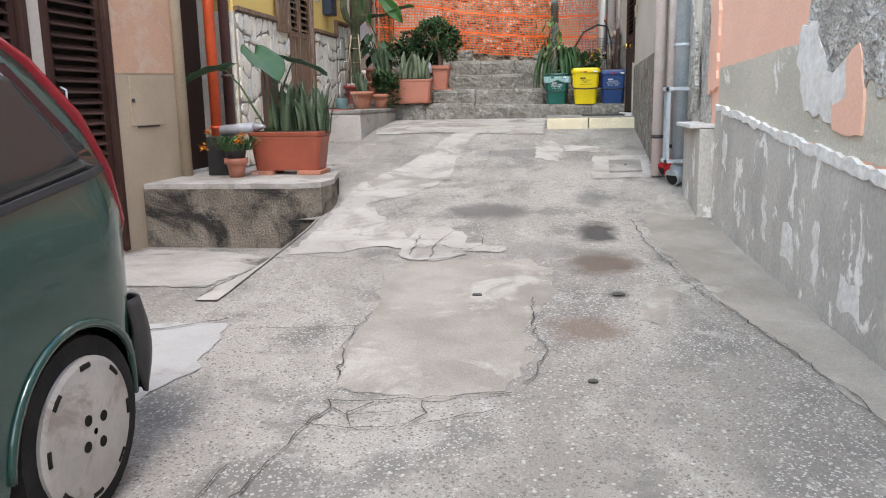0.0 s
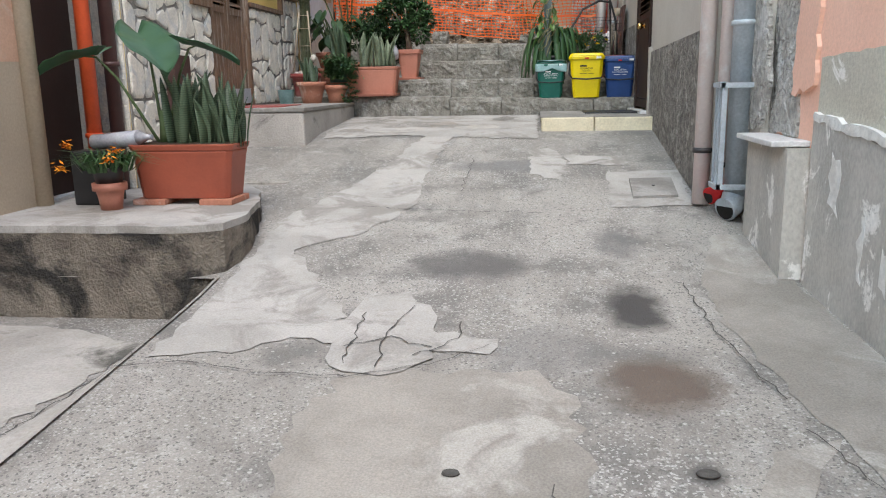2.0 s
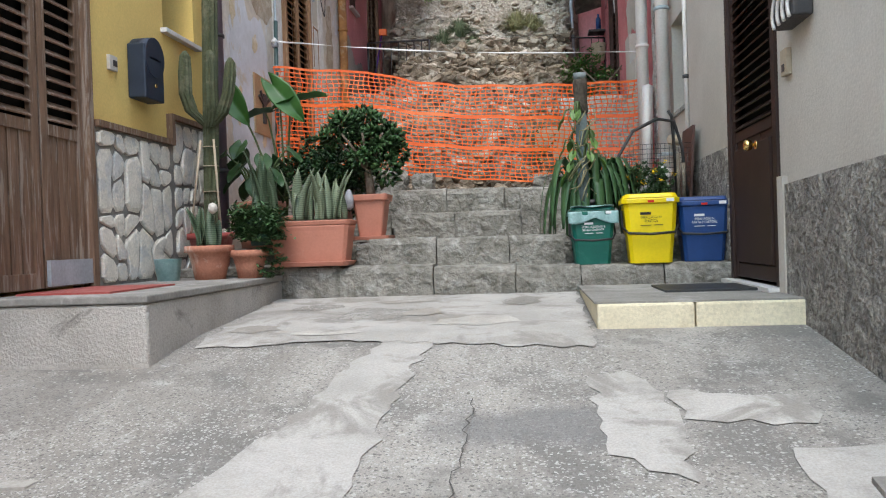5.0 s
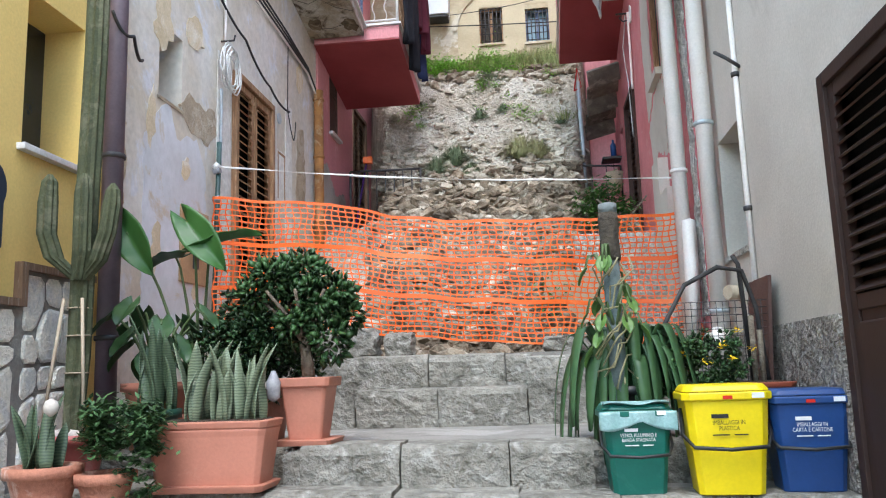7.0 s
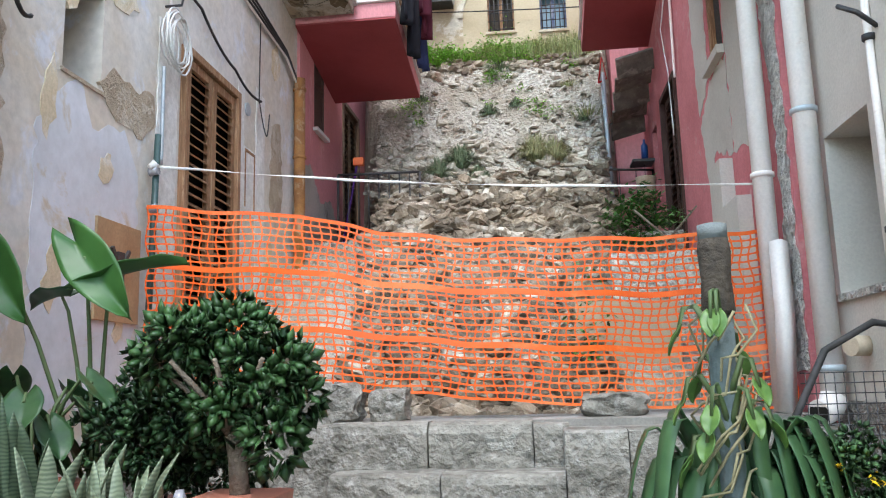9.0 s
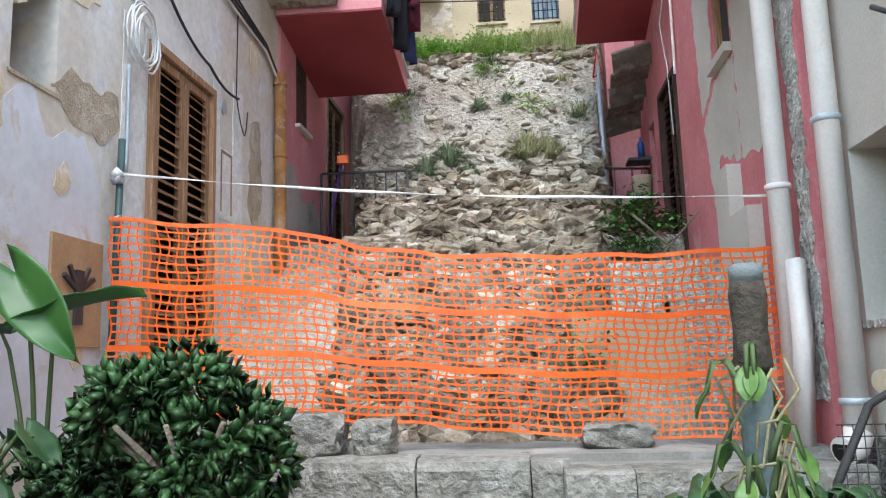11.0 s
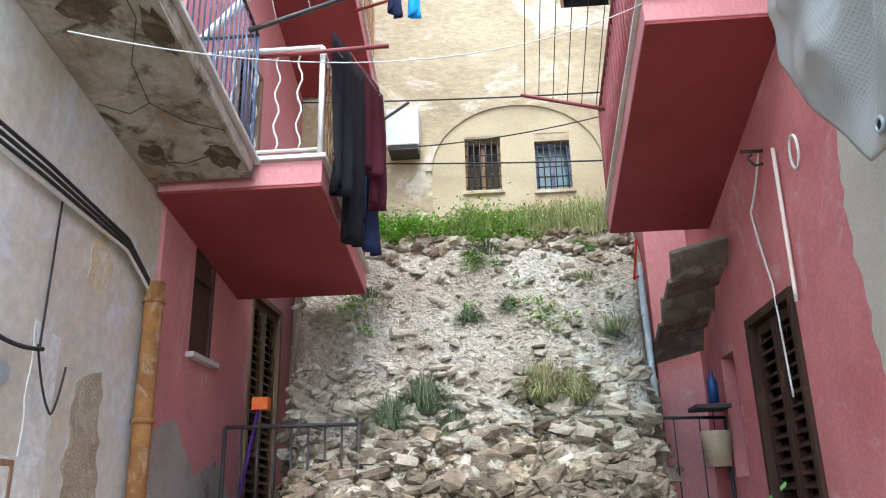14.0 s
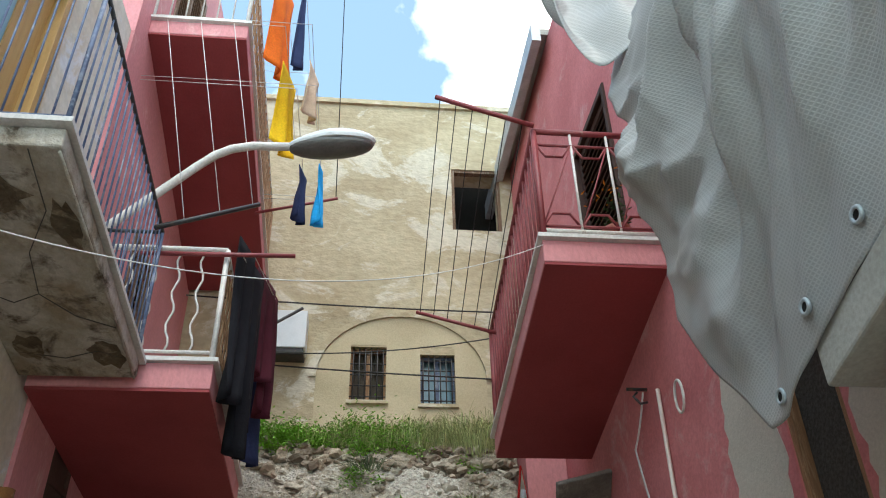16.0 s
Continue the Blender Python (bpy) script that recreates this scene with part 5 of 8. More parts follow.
green = thing("hill_grass", "dry grass tufts and green weeds along the slope", "grass", kind="stuff")
DARKGRASS = leafy("dull_green_grass", (0.10, 0.15, 0.08), (0.17, 0.2, 0.11), rough=0.7)
DRYGRASS = leafy("straw_grass", (0.34, 0.3, 0.16), (0.24, 0.26, 0.11), rough=0.7)
mb, dry, dark = MB(), MB(), MB()
for x, y, r in ((-.62, 17.75, .26), (-.36, 17.8, .3), (-.15, 17.75, .18)):
    mound(dark, (x, y, hill_z(x, y) - .02), 700, r, r * 1.1, rnd)
for x, y, r in ((.55, 17.85, .3), (.78, 17.85, .26)):
    mound(dry, (x, y, hill_z(x, y) - .02), 800, r, r * 1.2, rnd)
for x, y, r in ((-.02, 18.25, .18), (.32, 18.3, .14), (1.15, 18.2, .14)):
    mound(dark, (x, y, hill_z(x, y) - .02), 320, r, r, rnd)
for x, y, n, h, q in ((-.9, 18.4, 60, .12, .12), (1.2, 18.2, 90, .16, .2), (0.15, 18.6, 120, .12, .2), (1.0, 18.45, 60, .1, .1)):
    tuft(dark if x < .2 else mb, (x, y, hill_z(x, y)), n, h, q, rnd)
for k in range(120):
    x, y = rnd.uniform(-.2, 1.5) if k % 5 else rnd.uniform(-1.2, 0), rnd.uniform(18.85, 19.6)
    tuft(mb, (x, y, hill_z(x, y)), 34, .16 + .3 * max(0.0, min(1.0, x - .3)) * rnd.random() + .1 * rnd.random(), .2, rnd)
tagged(mb.make("tuft", GRASS, green), kind="stuff")
tagged(dry.make("straw_tuft", DRYGRASS, green), kind="stuff")
tagged(dark.make("dark_tuft", DARKGRASS, green), kind="stuff")
mb = MB()
for k in range(80):
    x, y = rnd.uniform(-1.2, 0.6) if k % 3 else rnd.uniform(-1.2, -.3), rnd.uniform(18.8, 19.3)
    weed(mb, (x, y, hill_z(x, y)), 170, .17, .12 + .3 * max(0.0, .35 + noise.noise((x * 3, y * 3, 6))), rnd, .02)
for k in range(34):
    x, y = rnd.choice([(.5, 18.25), (.2, 18.35), (-.95, 18.4), (-1.1, 18.3), (.75, 18.2), (.1, 18.55), (1.1, 18.7), (.9, 15.5), (-.4, 15.0)])
    x, y = x + rnd.gauss(0, .12), y + rnd.gauss(0, .04)
    weed(mb, (x, y, hill_z(x, y)), 34, .1, .08, rnd, .02)
tagged(mb.make("weed", WEED, green), kind="stuff")

# far house behind the hill
FY = 20.0


def wall_x(name, y0, y1, xs, zs, holes, mat, label):
    xb = sorted({*xs, *[h[0] for h in holes], *[h[1] for h in holes]})
    zb = sorted({*zs, *[h[2] for h in holes], *[h[3] for h in holes]})
    mb = MB()
    for a, b in zip(xb, xb[1:]):
        for c, d in zip(zb, zb[1:]):
            if any(h[0] < (a + b) / 2 < h[1] and h[2] < (c + d) / 2 < h[3] for h in holes):
                continue
            full = lambda u, w: xb[0] < u < xb[-1] and zb[0] < w < zb[-1] and not any(h[0] < u < h[1] and h[2] < w < h[3] for h in holes)
            for y in (y0, y1):
                mb.quad((a, y, c), (b, y, c), (b, y, d), (a, y, d))
            for x, o in ((a, -.01), (b, .01)):
                if not full(x + o, (c + d) / 2):
                    mb.quad((x, y0, c), (x, y1, c), (x, y1, d), (x, y0, d))
            for z, o in ((c, -.01), (d, .01)):
                if not full((a + b) / 2, z + o):
                    mb.quad((a, y0, z), (b, y0, z), (b, y1, z), (a, y1, z))
    return tagged(mb.make(name, mat), label, "wall", kind="structure")


wall_x("wall_far_house", FY, FY + .4, (-9, 9), (5, 12.64), [(-0.08, .33, 8.23, 8.89), (.72, 1.12, 8.2, 8.81), (1.15, 1.8, 10.58, 11.57)], FARWALL, "tall weathered yellow stucco house end")
slab("wall_far_cornice", FARWALL, "flat eroded top edge of the far house", "wall", (-9, 9, FY - .04, FY + .4, 12.64, 12.72))
slab("wall_far_inside", BLACKHOLE, "near-black sheet added behind the far windows for their shade", "wall", (-1, 3, FY + .9, FY + 1.0, 7, 13))
coat_arch = MB()
for k in range(24):
    a, b = math.pi * k / 24, math.pi * (k + 1) / 24
    for r0, r1 in ((0.90, 0.97),):
        p = [(.51 + r * 1.08 * math.cos(w), z0 + r * .87 * math.sin(w)) for r, w, z0 in ((r0, a, 8.5), (r1, a, 8.5), (r1, b, 8.5), (r0, b, 8.5))]
        coat_arch.quad(*[(x, FY - .03, z) for x, z in p])
        coat_arch.quad((p[0][0], FY - .03, p[0][1]), (p[3][0], FY - .03, p[3][1]), (p[3][0], FY + .01, p[3][1]), (p[0][0], FY + .01, p[0][1]))
        coat_arch.quad((p[1][0], FY - .03, p[1][1]), (p[1][0], FY + .01, p[1][1]), (p[2][0], FY + .01, p[2][1]), (p[2][0], FY - .03, p[2][1]))
tagged(coat_arch.make("arch_trim", FARWALL), "shallow stucco arch over two barred windows", "arch", kind="structure")
mb = MB()
xs = sorted({-.46, -.08, .33, .72, 1.12, 1.48, *[-.46 + 1.94 * k / 30 for k in range(31)]})
for xa, xb in zip(xs, xs[1:]):
    top = [8.5 + .9 * .87 * math.sqrt(max(0.0, 1 - ((x - .51) / .972) ** 2)) for x in (xa, xb)]
    inside = -.08 < (xa + xb) / 2 < .33 or .72 < (xa + xb) / 2 < 1.12
    low = 8.91 if inside else 7.6
    mb.quad((xa, FY - .006, low), (xb, FY - .006, low), (xb, FY - .006, top[1]), (xa, FY - .006, top[0]))
    if inside:
        mb.quad((xa, FY - .006, 7.6), (xb, FY - .006, 7.6), (xb, FY - .006, 8.15), (xa, FY - .006, 8.15))
tagged(mb.make("arch_infill", surf("cream_stucco", (0.52, 0.44, 0.3), (0.46, 0.38, 0.25), scale=1.2, relief=0.2, grain=0.08)), "smooth cream stucco filling the arch", "wall", kind="structure")


def barred_window(name, x0, x1, z0, z1, mat, label):
    w = thing(name, label, "window", kind="structure")
    MB().quad((x0, FY + .2, z0), (x1, FY + .2, z0), (x1, FY + .2, z1), (x0, FY + .2, z1)).make("pane", mat, w)
    f = MB()
    f.box(x0, x0 + .03, FY + .08, FY + .16, z0, z1).box(x1 - .03, x1, FY + .08, FY + .16, z0, z1).box(x0 + .03, x1 - .03, FY + .08, FY + .16, z1 - .03, z1).box((x0 + x1) / 2 - .02, (x0 + x1) / 2 + .02, FY + .09, FY + .15, z0, z1 - .03)
    f.make("window_frame", WOOD if mat is not CLEARGLASS else BLUEIRON, w)
    for k in range(6):
        x = x0 + (x1 - x0) * (k + .5) / 6
        MB().tube([(x, FY + .03, z0), (x, FY + .03, z1)], .008, 5).make("bar", IRON, w)
    for k in range(5):
        z = z0 + (z1 - z0) * (k + .5) / 5
        MB().tube([(x0, FY + .045, z), (x1, FY + .045, z)], .008, 5).make("bar", IRON, w)
    MB().box(x0 - .03, x1 + .03, FY - .04, FY + .1, z0 - .04, z0 - .002).make("sill", FARWALL, w)
    return w


# first pane's dark tone stands for the unlit room
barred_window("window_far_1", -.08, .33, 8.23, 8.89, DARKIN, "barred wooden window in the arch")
barred_window("window_far_2", .72, 1.12, 8.2, 8.81, CLEARGLASS, "barred window with a blue frame in the arch")
w = thing("window_far_3", "empty dark window with a bare wooden frame", "window", kind="structure")
for b in ((1.15, 1.19, 10.58, 11.57), (1.76, 1.8, 10.58, 11.57), (1.19, 1.76, 11.53, 11.57)):
    MB().box(b[0], b[1], FY + .02, FY + .1, b[2], b[3]).make("frame", OLDWOOD, w)


# ---- joinery ----
def louvre_leaf(parent, x, sgn, y0, y1, z0, z1, mat, name="leaf", panel=0.0, gap=0.075, thick=0.035):
    """A louvred leaf in a wall along y at x, its front towards sgn; panel: share of solid panel below."""
    w = 0.07
    f = MB()
    xa, xb = sorted((x, x - sgn * thick))
    zp = z0 + (z1 - z0) * panel
    f.box(xa, xb, y0, y0 + w, z0, z1).box(xa, xb, y1 - w, y1, z0, z1)
    f.box(xa, xb, y0 + w, y1 - w, z1 - w, z1).box(xa, xb, y0 + w, y1 - w, z0, z0 + w * 1.3)
    if panel:
        f.box(xa, xb, y0 + w, y1 - w, zp - w / 2, zp + w / 2)
    leaf = f.make(name, mat, parent, bevel=0.004)
    if panel:
        p = MB()
        n = 3
        for k in range(n):
            a = y0 + w + (y1 - y0 - 2 * w) * k / n
            b = y0 + w + (y1 - y0 - 2 * w) * (k + 1) / n
            p.box(min(x - sgn * .012, x - sgn * .03), max(x - sgn * .012, x - sgn * .03), a + .006, b - .006, z0 + w * 1.3, zp - w / 2)
        p.make("panel", mat, leaf)
    za, zb = (zp + w / 2 if panel else z0 + w * 1.3), z1 - w
    n = max(3, int((zb - za) / gap))
    for k in range(n):
        c = za + (zb - za) * (k + .5) / n
        m = Matrix.Translation((x - sgn * thick * .5, 0, c)) @ Matrix.Rotation(radians(38 * sgn), 4, "Y")
        MB().box(-.034, .034, y0 + w, y1 - w, -.005, .005, m).make("slat", mat, leaf)
    # black sheet paints the shade between the slats
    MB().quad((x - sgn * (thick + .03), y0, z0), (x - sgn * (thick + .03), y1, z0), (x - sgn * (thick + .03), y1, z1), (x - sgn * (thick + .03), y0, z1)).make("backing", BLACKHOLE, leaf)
    return leaf


def door_frame(parent, x, sgn, y0, y1, z0, z1, mat, w=0.06, proud=0.02, deep=0.12):
    xa, xb = sorted((x + sgn * proud, x - sgn * deep))
    MB().box(xa, xb, y0, y0 + w, z0, z1).box(xa, xb, y1 - w, y1, z0, z1).box(xa, xb, y0 + w, y1 - w, z1 - w, z1).make("frame", mat, parent, bevel=0.005)


# peach house doors
d = thing("door_peach_house", "closed dark brown louvred double door", "door", kind="structure")
door_frame(d, XL1, 1, 4.62, 5.45, 1.0, 3.6, SHUTTER)
louvre_leaf(d, XL1 - .02, 1, 4.69, 5.38, 1.02, 3.53, SHUTTER, panel=.28)
h = MB().tube([(XL1 + .01, 4.76, 2.28), (XL1 + .05, 4.76, 2.26), (XL1 + .05, 4.76, 2.16), (XL1 + .01, 4.76, 2.14)], .008).make("handle", STEEL, d, "bent steel handle")
d = thing("door_peach_house_front", "closed dark brown louvred door", "door", kind="structure")
door_frame(d, XL1, 1, 3.55, 4.48, 1.0, 3.6, SHUTTER)
louvre_leaf(d, XL1 - .02, 1, 3.62, 4.41, 1.02, 3.53, SHUTTER, panel=.3)
slab("trim", OFFWHITE, "pale plaster pier between two doors", "trim", (-2.5, XL1 + .012, 4.49, 4.61, 1.0, 3.6))
d = thing("door_dark_entrance", "dark recessed entrance door", "door", kind="structure")
MB().box(-2.43, -2.38, 6.55, 7.28, 1.5, 3.7).make("leaf", DOORBROWN, d)
MB().box(-2.5, XL1 + .01, 6.56, 7.27, 1.498, 1.52).make("sill", MARBLE, d, "white marble threshold")
MB().tube([(XL1 + .03, 6.5, 1.497), (XL1 + .03, 6.5, 6.5)], .055, 14).make("jamb", BEIGE, d, "rounded pale plaster jamb")
slab("trim", CEMENT_DIRTY, "grey-pink plaster jamb of the entrance", "trim", (-2.6, XL1 + .008, 7.2, 7.34, 1.49, 3.7))
hatch = thing("meter_hatch", "flush beige metal meter hatch in the wall", "hatch")
MB().box(XL1, XL1 + .012, 5.66, 6.16, 1.98, 2.38).make("door", BEIGE, hatch, bevel=0.003)
MB().box(XL1 + .012, XL1 + .018, 5.68, 5.72, 2.17, 2.2).make("lock", IRON, hatch)
MB().box(XL1 + .001, XL1 + .014, 5.75, 6.1, 1.965, 1.978).make("hinge", IRON, hatch)

# downpipes on the left
def pipe(name, label, x, y, z0, z1, r, mat, group="", rings=(), elbow=None, ring_mat=None):
    p = thing(name, label, "pipe", group)
    MB().tube([(x, y, z0), (x, y, (z0 + z1) / 2), (x, y, z1)], r, 14).make("tube", mat, p)
    for z in rings:
        MB().lathe((x, y, z), [(r + .002, 0), (r + .012, .004), (r + .012, .03), (r + .002, .034)], 14).make("collar", ring_mat or mat, p)
    if elbow:
        MB().tube([(x, y, z0 + .01), (x + elbow[0] * .3, y + elbow[1] * .3, z0 - .05), (x + elbow[0], y + elbow[1], z0 - .07)], r * 1.12, 14).make("elbow", elbow[2] if len(elbow) > 2 else mat, p)
        MB().tube([(x + elbow[0] * .995, y + elbow[1] * .995, z0 - .07), (x + elbow[0] * 1.02, y + elbow[1] * 1.02, z0 - .0705)], r * .95, 14).make("mouth", BLACKHOLE, p)
    return p


pipe("downpipe", "bright orange plastic downpipe on the porch", -2.2, 7.06, 1.49, 5.5, .052, PIPEORANGE, rings=(1.9,))
pipe("downpipe", "dark brown painted metal downpipe", -2.14, 7.27, 1.5, 7.0, .05, PIPEBROWN, rings=(2.4,))
pipe("downpipe", "mauve painted metal downpipe between two houses", -1.95, 11.72, 2.2, 9.0, .065, PIPEPURPLE, rings=(2.9, 4.05, 5.2), ring_mat=IRON)
pipe("downpipe", "rust-ochre clay downpipe on the wall", -1.95, 16.46, 3.4, 6.24, .06, PIPERUST, rings=(4.2, 5.35, 6.1))
# downpipes on the right
pipe("downpipe", "pale pink plastic downpipe", 2.04, 7.1, 1.42, 8.5, .052, PIPEPINK, "downpipes by the recess", rings=(1.76,), ring_mat=IRON)
pipe("downpipe", "pale pink plastic downpipe with a red outlet", 2.14, 6.97, 1.56, 8.5, .05, PIPEPINK, "downpipes by the recess", rings=(1.68,), elbow=(-.08, -.03, SIGNRED), ring_mat=IRON)
pipe("downpipe", "grey zinc downpipe with an elbow at its foot", 2.2, 6.83, 1.50, 8.5, .07, STEEL, "downpipes by the recess", rings=(2.55,), elbow=(-.07, -.05))
g = thing("pipe_guard", "grey steel guard frame round the downpipes", "pipe guard")
for y in (6.72, 6.8, 6.88):
    MB().box(2.06, 2.09, y - .012, y + .012, 1.58, 2.22).make("bar", STEEL, g)
for z in (1.58, 2.2):
    MB().box(2.05, 2.3, 6.7, 6.73, z - .015, z + .015).make("bracket", STEEL, g)
    MB().box(2.045, 2.075, 6.7, 6.9, z - .015, z + .015).make("bracket", STEEL, g)
pipe("downpipe", "dusty white plastic downpipe on the pink house", 1.85, 13.44, 2.78, 9.0, .058, PIPEWHITE, "white downpipes", rings=(4.15,), ring_mat=PIPEPINK)
pipe("downpipe", "dusty white plastic downpipe with an elbow", 1.98, 13.02, 2.86, 9.0, .062, PIPEWHITE, "white downpipes", rings=(3.0, 4.4, 5.6), elbow=(-.1, -.06), ring_mat=STEEL)
pipe("conduit", "thin grey conduit along the off-white wall", 2.05, 12.3, 2.9, 5.4, .018, PIPEWHITE, rings=(3.6, 4.5), ring_mat=IRON)
mb = MB().tube([(1.84, 13.35, 2.78), (1.86, 13.3, 3.3), (1.88, 13.36, 3.75)], .055, 4)
tagged(mb.make("timber_post", PIPEWHITE), "weathered pale timber propped against the wall", "post")

# yellow house
d = thing("door_yellow_house", "closed weathered brown wooden door with louvres", "door", kind="structure")
door_frame(d, XL2, 1, 8.95, 9.95, 2.04, 4.3, OLDWOOD, proud=.03)
louvre_leaf(d, XL2 - .01, 1, 9.01, 9.44, 2.06, 4.24, OLDWOOD, panel=.42)
louvre_leaf(d, XL2 - .01, 1, 9.46, 9.89, 2.06, 4.24, OLDWOOD, panel=.42)
MB().box(XL2 - .005, XL2 + .02, 9.46, 9.89, 2.07, 2.22).make("kick_plate", STEEL, d)
s2 = thing("open_shutter", "weathered brown shutter folded back on the wall", "shutter")
louvre_leaf(s2, XL2 + .06, 1, 8.5, 8.93, 2.95, 4.3, OLDWOOD, panel=.35)
MB().box(XL2 + .0, XL2 + .03, 8.84, 8.88, 3.0, 3.03).make("catch", IRON, s2)
slab("trim", OLDWOOD, "brown ledge capping the stone cladding", "trim", (XL2, XL2 + .05, 7.352, 8.93, 3.06, 3.10), (XL2, XL2 + .05, 9.97, 11.0, 3.06, 3.10), (XL2, XL2 + .05, 11.0, 11.05, 3.06, 3.3), (XL2, XL2 + .05, 11.05, 11.7, 3.26, 3.3))
slab("wall_cladding_bed", MORTAR, "dark mortar bed of the stone cladding", "wall", (XL2, XL2 + .012, 7.352, 8.93, 1.4, 3.06), (XL2, XL2 + .012, 9.97, 11.7, 1.95, 3.06), (XL2, XL2 + .012, 11.05, 11.7, 3.06, 3.26))
mbx = thing("mailbox", "slate blue cast metal mailbox on the yellow wall", "mailbox")
MB().box(XL2, XL2 + .13, 10.44, 10.72, 3.32, 3.70).make("body", MAILBLUE, mbx, bevel=0.01)
MB().tube([(XL2 + .005, 10.58, 3.62), (XL2 + .138, 10.58, 3.62)], .14, 24).make("lid", MAILBLUE, mbx)
MB().box(XL2 + .13, XL2 + .138, 10.50, 10.66, 3.60, 3.615).make("slot", BLACKHOLE, mbx)
for k in range(3):
    MB().box(XL2 + .13, XL2 + .137, 10.5 + k * .06, 10.545 + k * .06, 3.5, 3.57).make("relief", MAILBLUE, mbx)
MB().tube([(XL2 + .13, 10.58, 3.42), (XL2 + .14, 10.58, 3.42)], .014, 10).make("lock", BRASS, mbx)
bell = thing("doorbell", "small white plastic doorbell", "doorbell")
MB().box(XL2, XL2 + .025, 10.17, 10.27, 3.46, 3.56).make("case", OFFWHITE, bell, bevel=0.004)
MB().box(XL2 + .025, XL2 + .028, 10.21, 10.26, 3.49, 3.53).make("button", IRON, bell)
w = thing("window_yellow_house", "dark recessed window with a small sill pot", "window", kind="structure")
MB().box(XL2 - .3, XL2 - .27, 11.0, 11.55, 3.95, 4.85).make("pane", CARGLASS, w)
MB().box(XL2 - .27, XL2 - .24, 11.0, 11.06, 3.95, 4.85).make("frame", OLDWOOD, w)
MB().box(XL2 - .25, XL2 + .05, 10.96, 11.6, 3.91, 3.948).make("sill", MARBLE, w, bevel=0.005)


# limewashed house
d = thing("door_limewashed_house", "closed brown louvred double shutter door", "door", kind="structure")
door_frame(d, XL3, 1, 13.84, 14.9, 3.2, 5.5, WOOD, proud=.05)
louvre_leaf(d, XL3 + .02, 1, 13.91, 14.36, 3.22, 5.43, WOOD)
louvre_leaf(d, XL3 + .02, 1, 14.38, 14.83, 3.22, 5.43, WOOD)
w = thing("window_limewashed_house", "small dark deep-set window", "window", kind="structure")
MB().box(XL3 - .4, XL3 - .36, 12.44, 12.82, 4.75, 5.33).make("pane", CARGLASS, w)
for k in range(3):
    MB().box(XL3 - .34, XL3 - .32, 12.51 + k * .1, 12.53 + k * .1, 4.75, 5.33).make("bar", IRON, w)
MB().box(XL3 - .02, XL3 + .01, 12.42, 12.86, 4.725, 4.748).make("sill", BAREPLASTER, w)
nb = thing("meter_niche", "old wooden meter niche with a broken door", "niche")
door_frame(nb, XL3, 1, 15.1, 15.35, 4.55, 5.08, WOOD, w=.03, proud=.01, deep=.08)
MB().box(XL3 - .06, XL3 - .03, 15.13, 15.32, 4.55, 4.85).make("door", WOOD, nb)
MB().box(XL3 - .2, XL3 - .18, 15.1, 15.35, 4.55, 5.08).make("back", BLACKHOLE, nb)
pic = thing("tile_picture", "tan glazed tile picture with a dark relief figure", "tile picture")
MB().box(XL3, XL3 + .02, 12.82, 13.32, 3.4, 4.0).make("tile", TILEPIC, pic, bevel=0.004)
rl = MB().box(XL3 + .02, XL3 + .04, 13.03, 13.1, 3.52, 3.82)
for a in (-60, -35, 35, 60):
    rl.box(0, .018, -.012, .012, 0, .17, Matrix.Translation((XL3 + .021, 13.065, 3.7)) @ Matrix.Rotation(radians(a), 4, "X"))
rl.make("relief", IRON, pic)
vent = thing("wall_vent", "round grey vent grille", "vent")
MB().tube([(XL3, 15.15, 5.45), (XL3 + .015, 15.15, 5.45)], .06, 16).make("plate", STEEL, vent)


# cables on the limewashed house
def cable(name, label, pts, r, mat, sag=0.0, n=14):
    out = []
    for a, b in zip(pts, pts[1:]):
        a, b = Vector(a), Vector(b)
        for k in range(n):
            u = k / n
            p = a.lerp(b, u)
            p.z -= sag * 4 * u * (1 - u)
            out.append(p)
    out.append(Vector(pts[-1]))
    return tagged(MB().tube(out, r, 5).make(name, mat), label, "cable")


cable("cable", "black cable sagging along the house front", [(XL3 + .03, 12.3, 6.45), (XL3 + .03, 13.3, 6.12), (XL3 + .03, 14.1, 5.9), (XL3 + .03, 14.8, 5.68), (XL3 + .05, 15.38, 5.6)], .012, CABLE, .05)
cable("cable", "thin cable loop hanging from the house front", [(XL3 + .04, 15.35, 5.62), (XL3 + .06, 15.5, 5.3), (XL3 + .05, 15.6, 5.55)], .006, CABLE, .05)
cable("cable", "thin black cable down the house front", [(XL3 + .02, 15.4, 5.6), (XL3 + .02, 15.42, 6.4)], .006, CABLE)
for k in range(4):
    cable("cable", "bundle of cables under the balcony", [(XL3 + .03 + .02 * k, 11.9, 6.5 + .03 * k), (XL3 + .03 + .02 * k, 13.9, 6.46 + .03 * k), (XL3 + .04 + .01 * k, 15.2, 6.4 + .03 * k), (XL3 + .05, 16.1, 6.34 + .025 * k), (XL3 + .06, 16.55, 6.12 + .015 * k)], .011, CABLE if k else PIPEWHITE)
cable("cable", "black cables looped over the mauve downpipe", [(-1.92, 11.6, 5.0), (-1.87, 11.78, 4.9), (-1.95, 12.05, 4.85)], .012, CABLE, .06)
cable("conduit", "grey conduit beside the shutters", [(XL3 + .02, 13.55, 5.2), (XL3 + .02, 13.55, 4.5)], .014, STEEL)
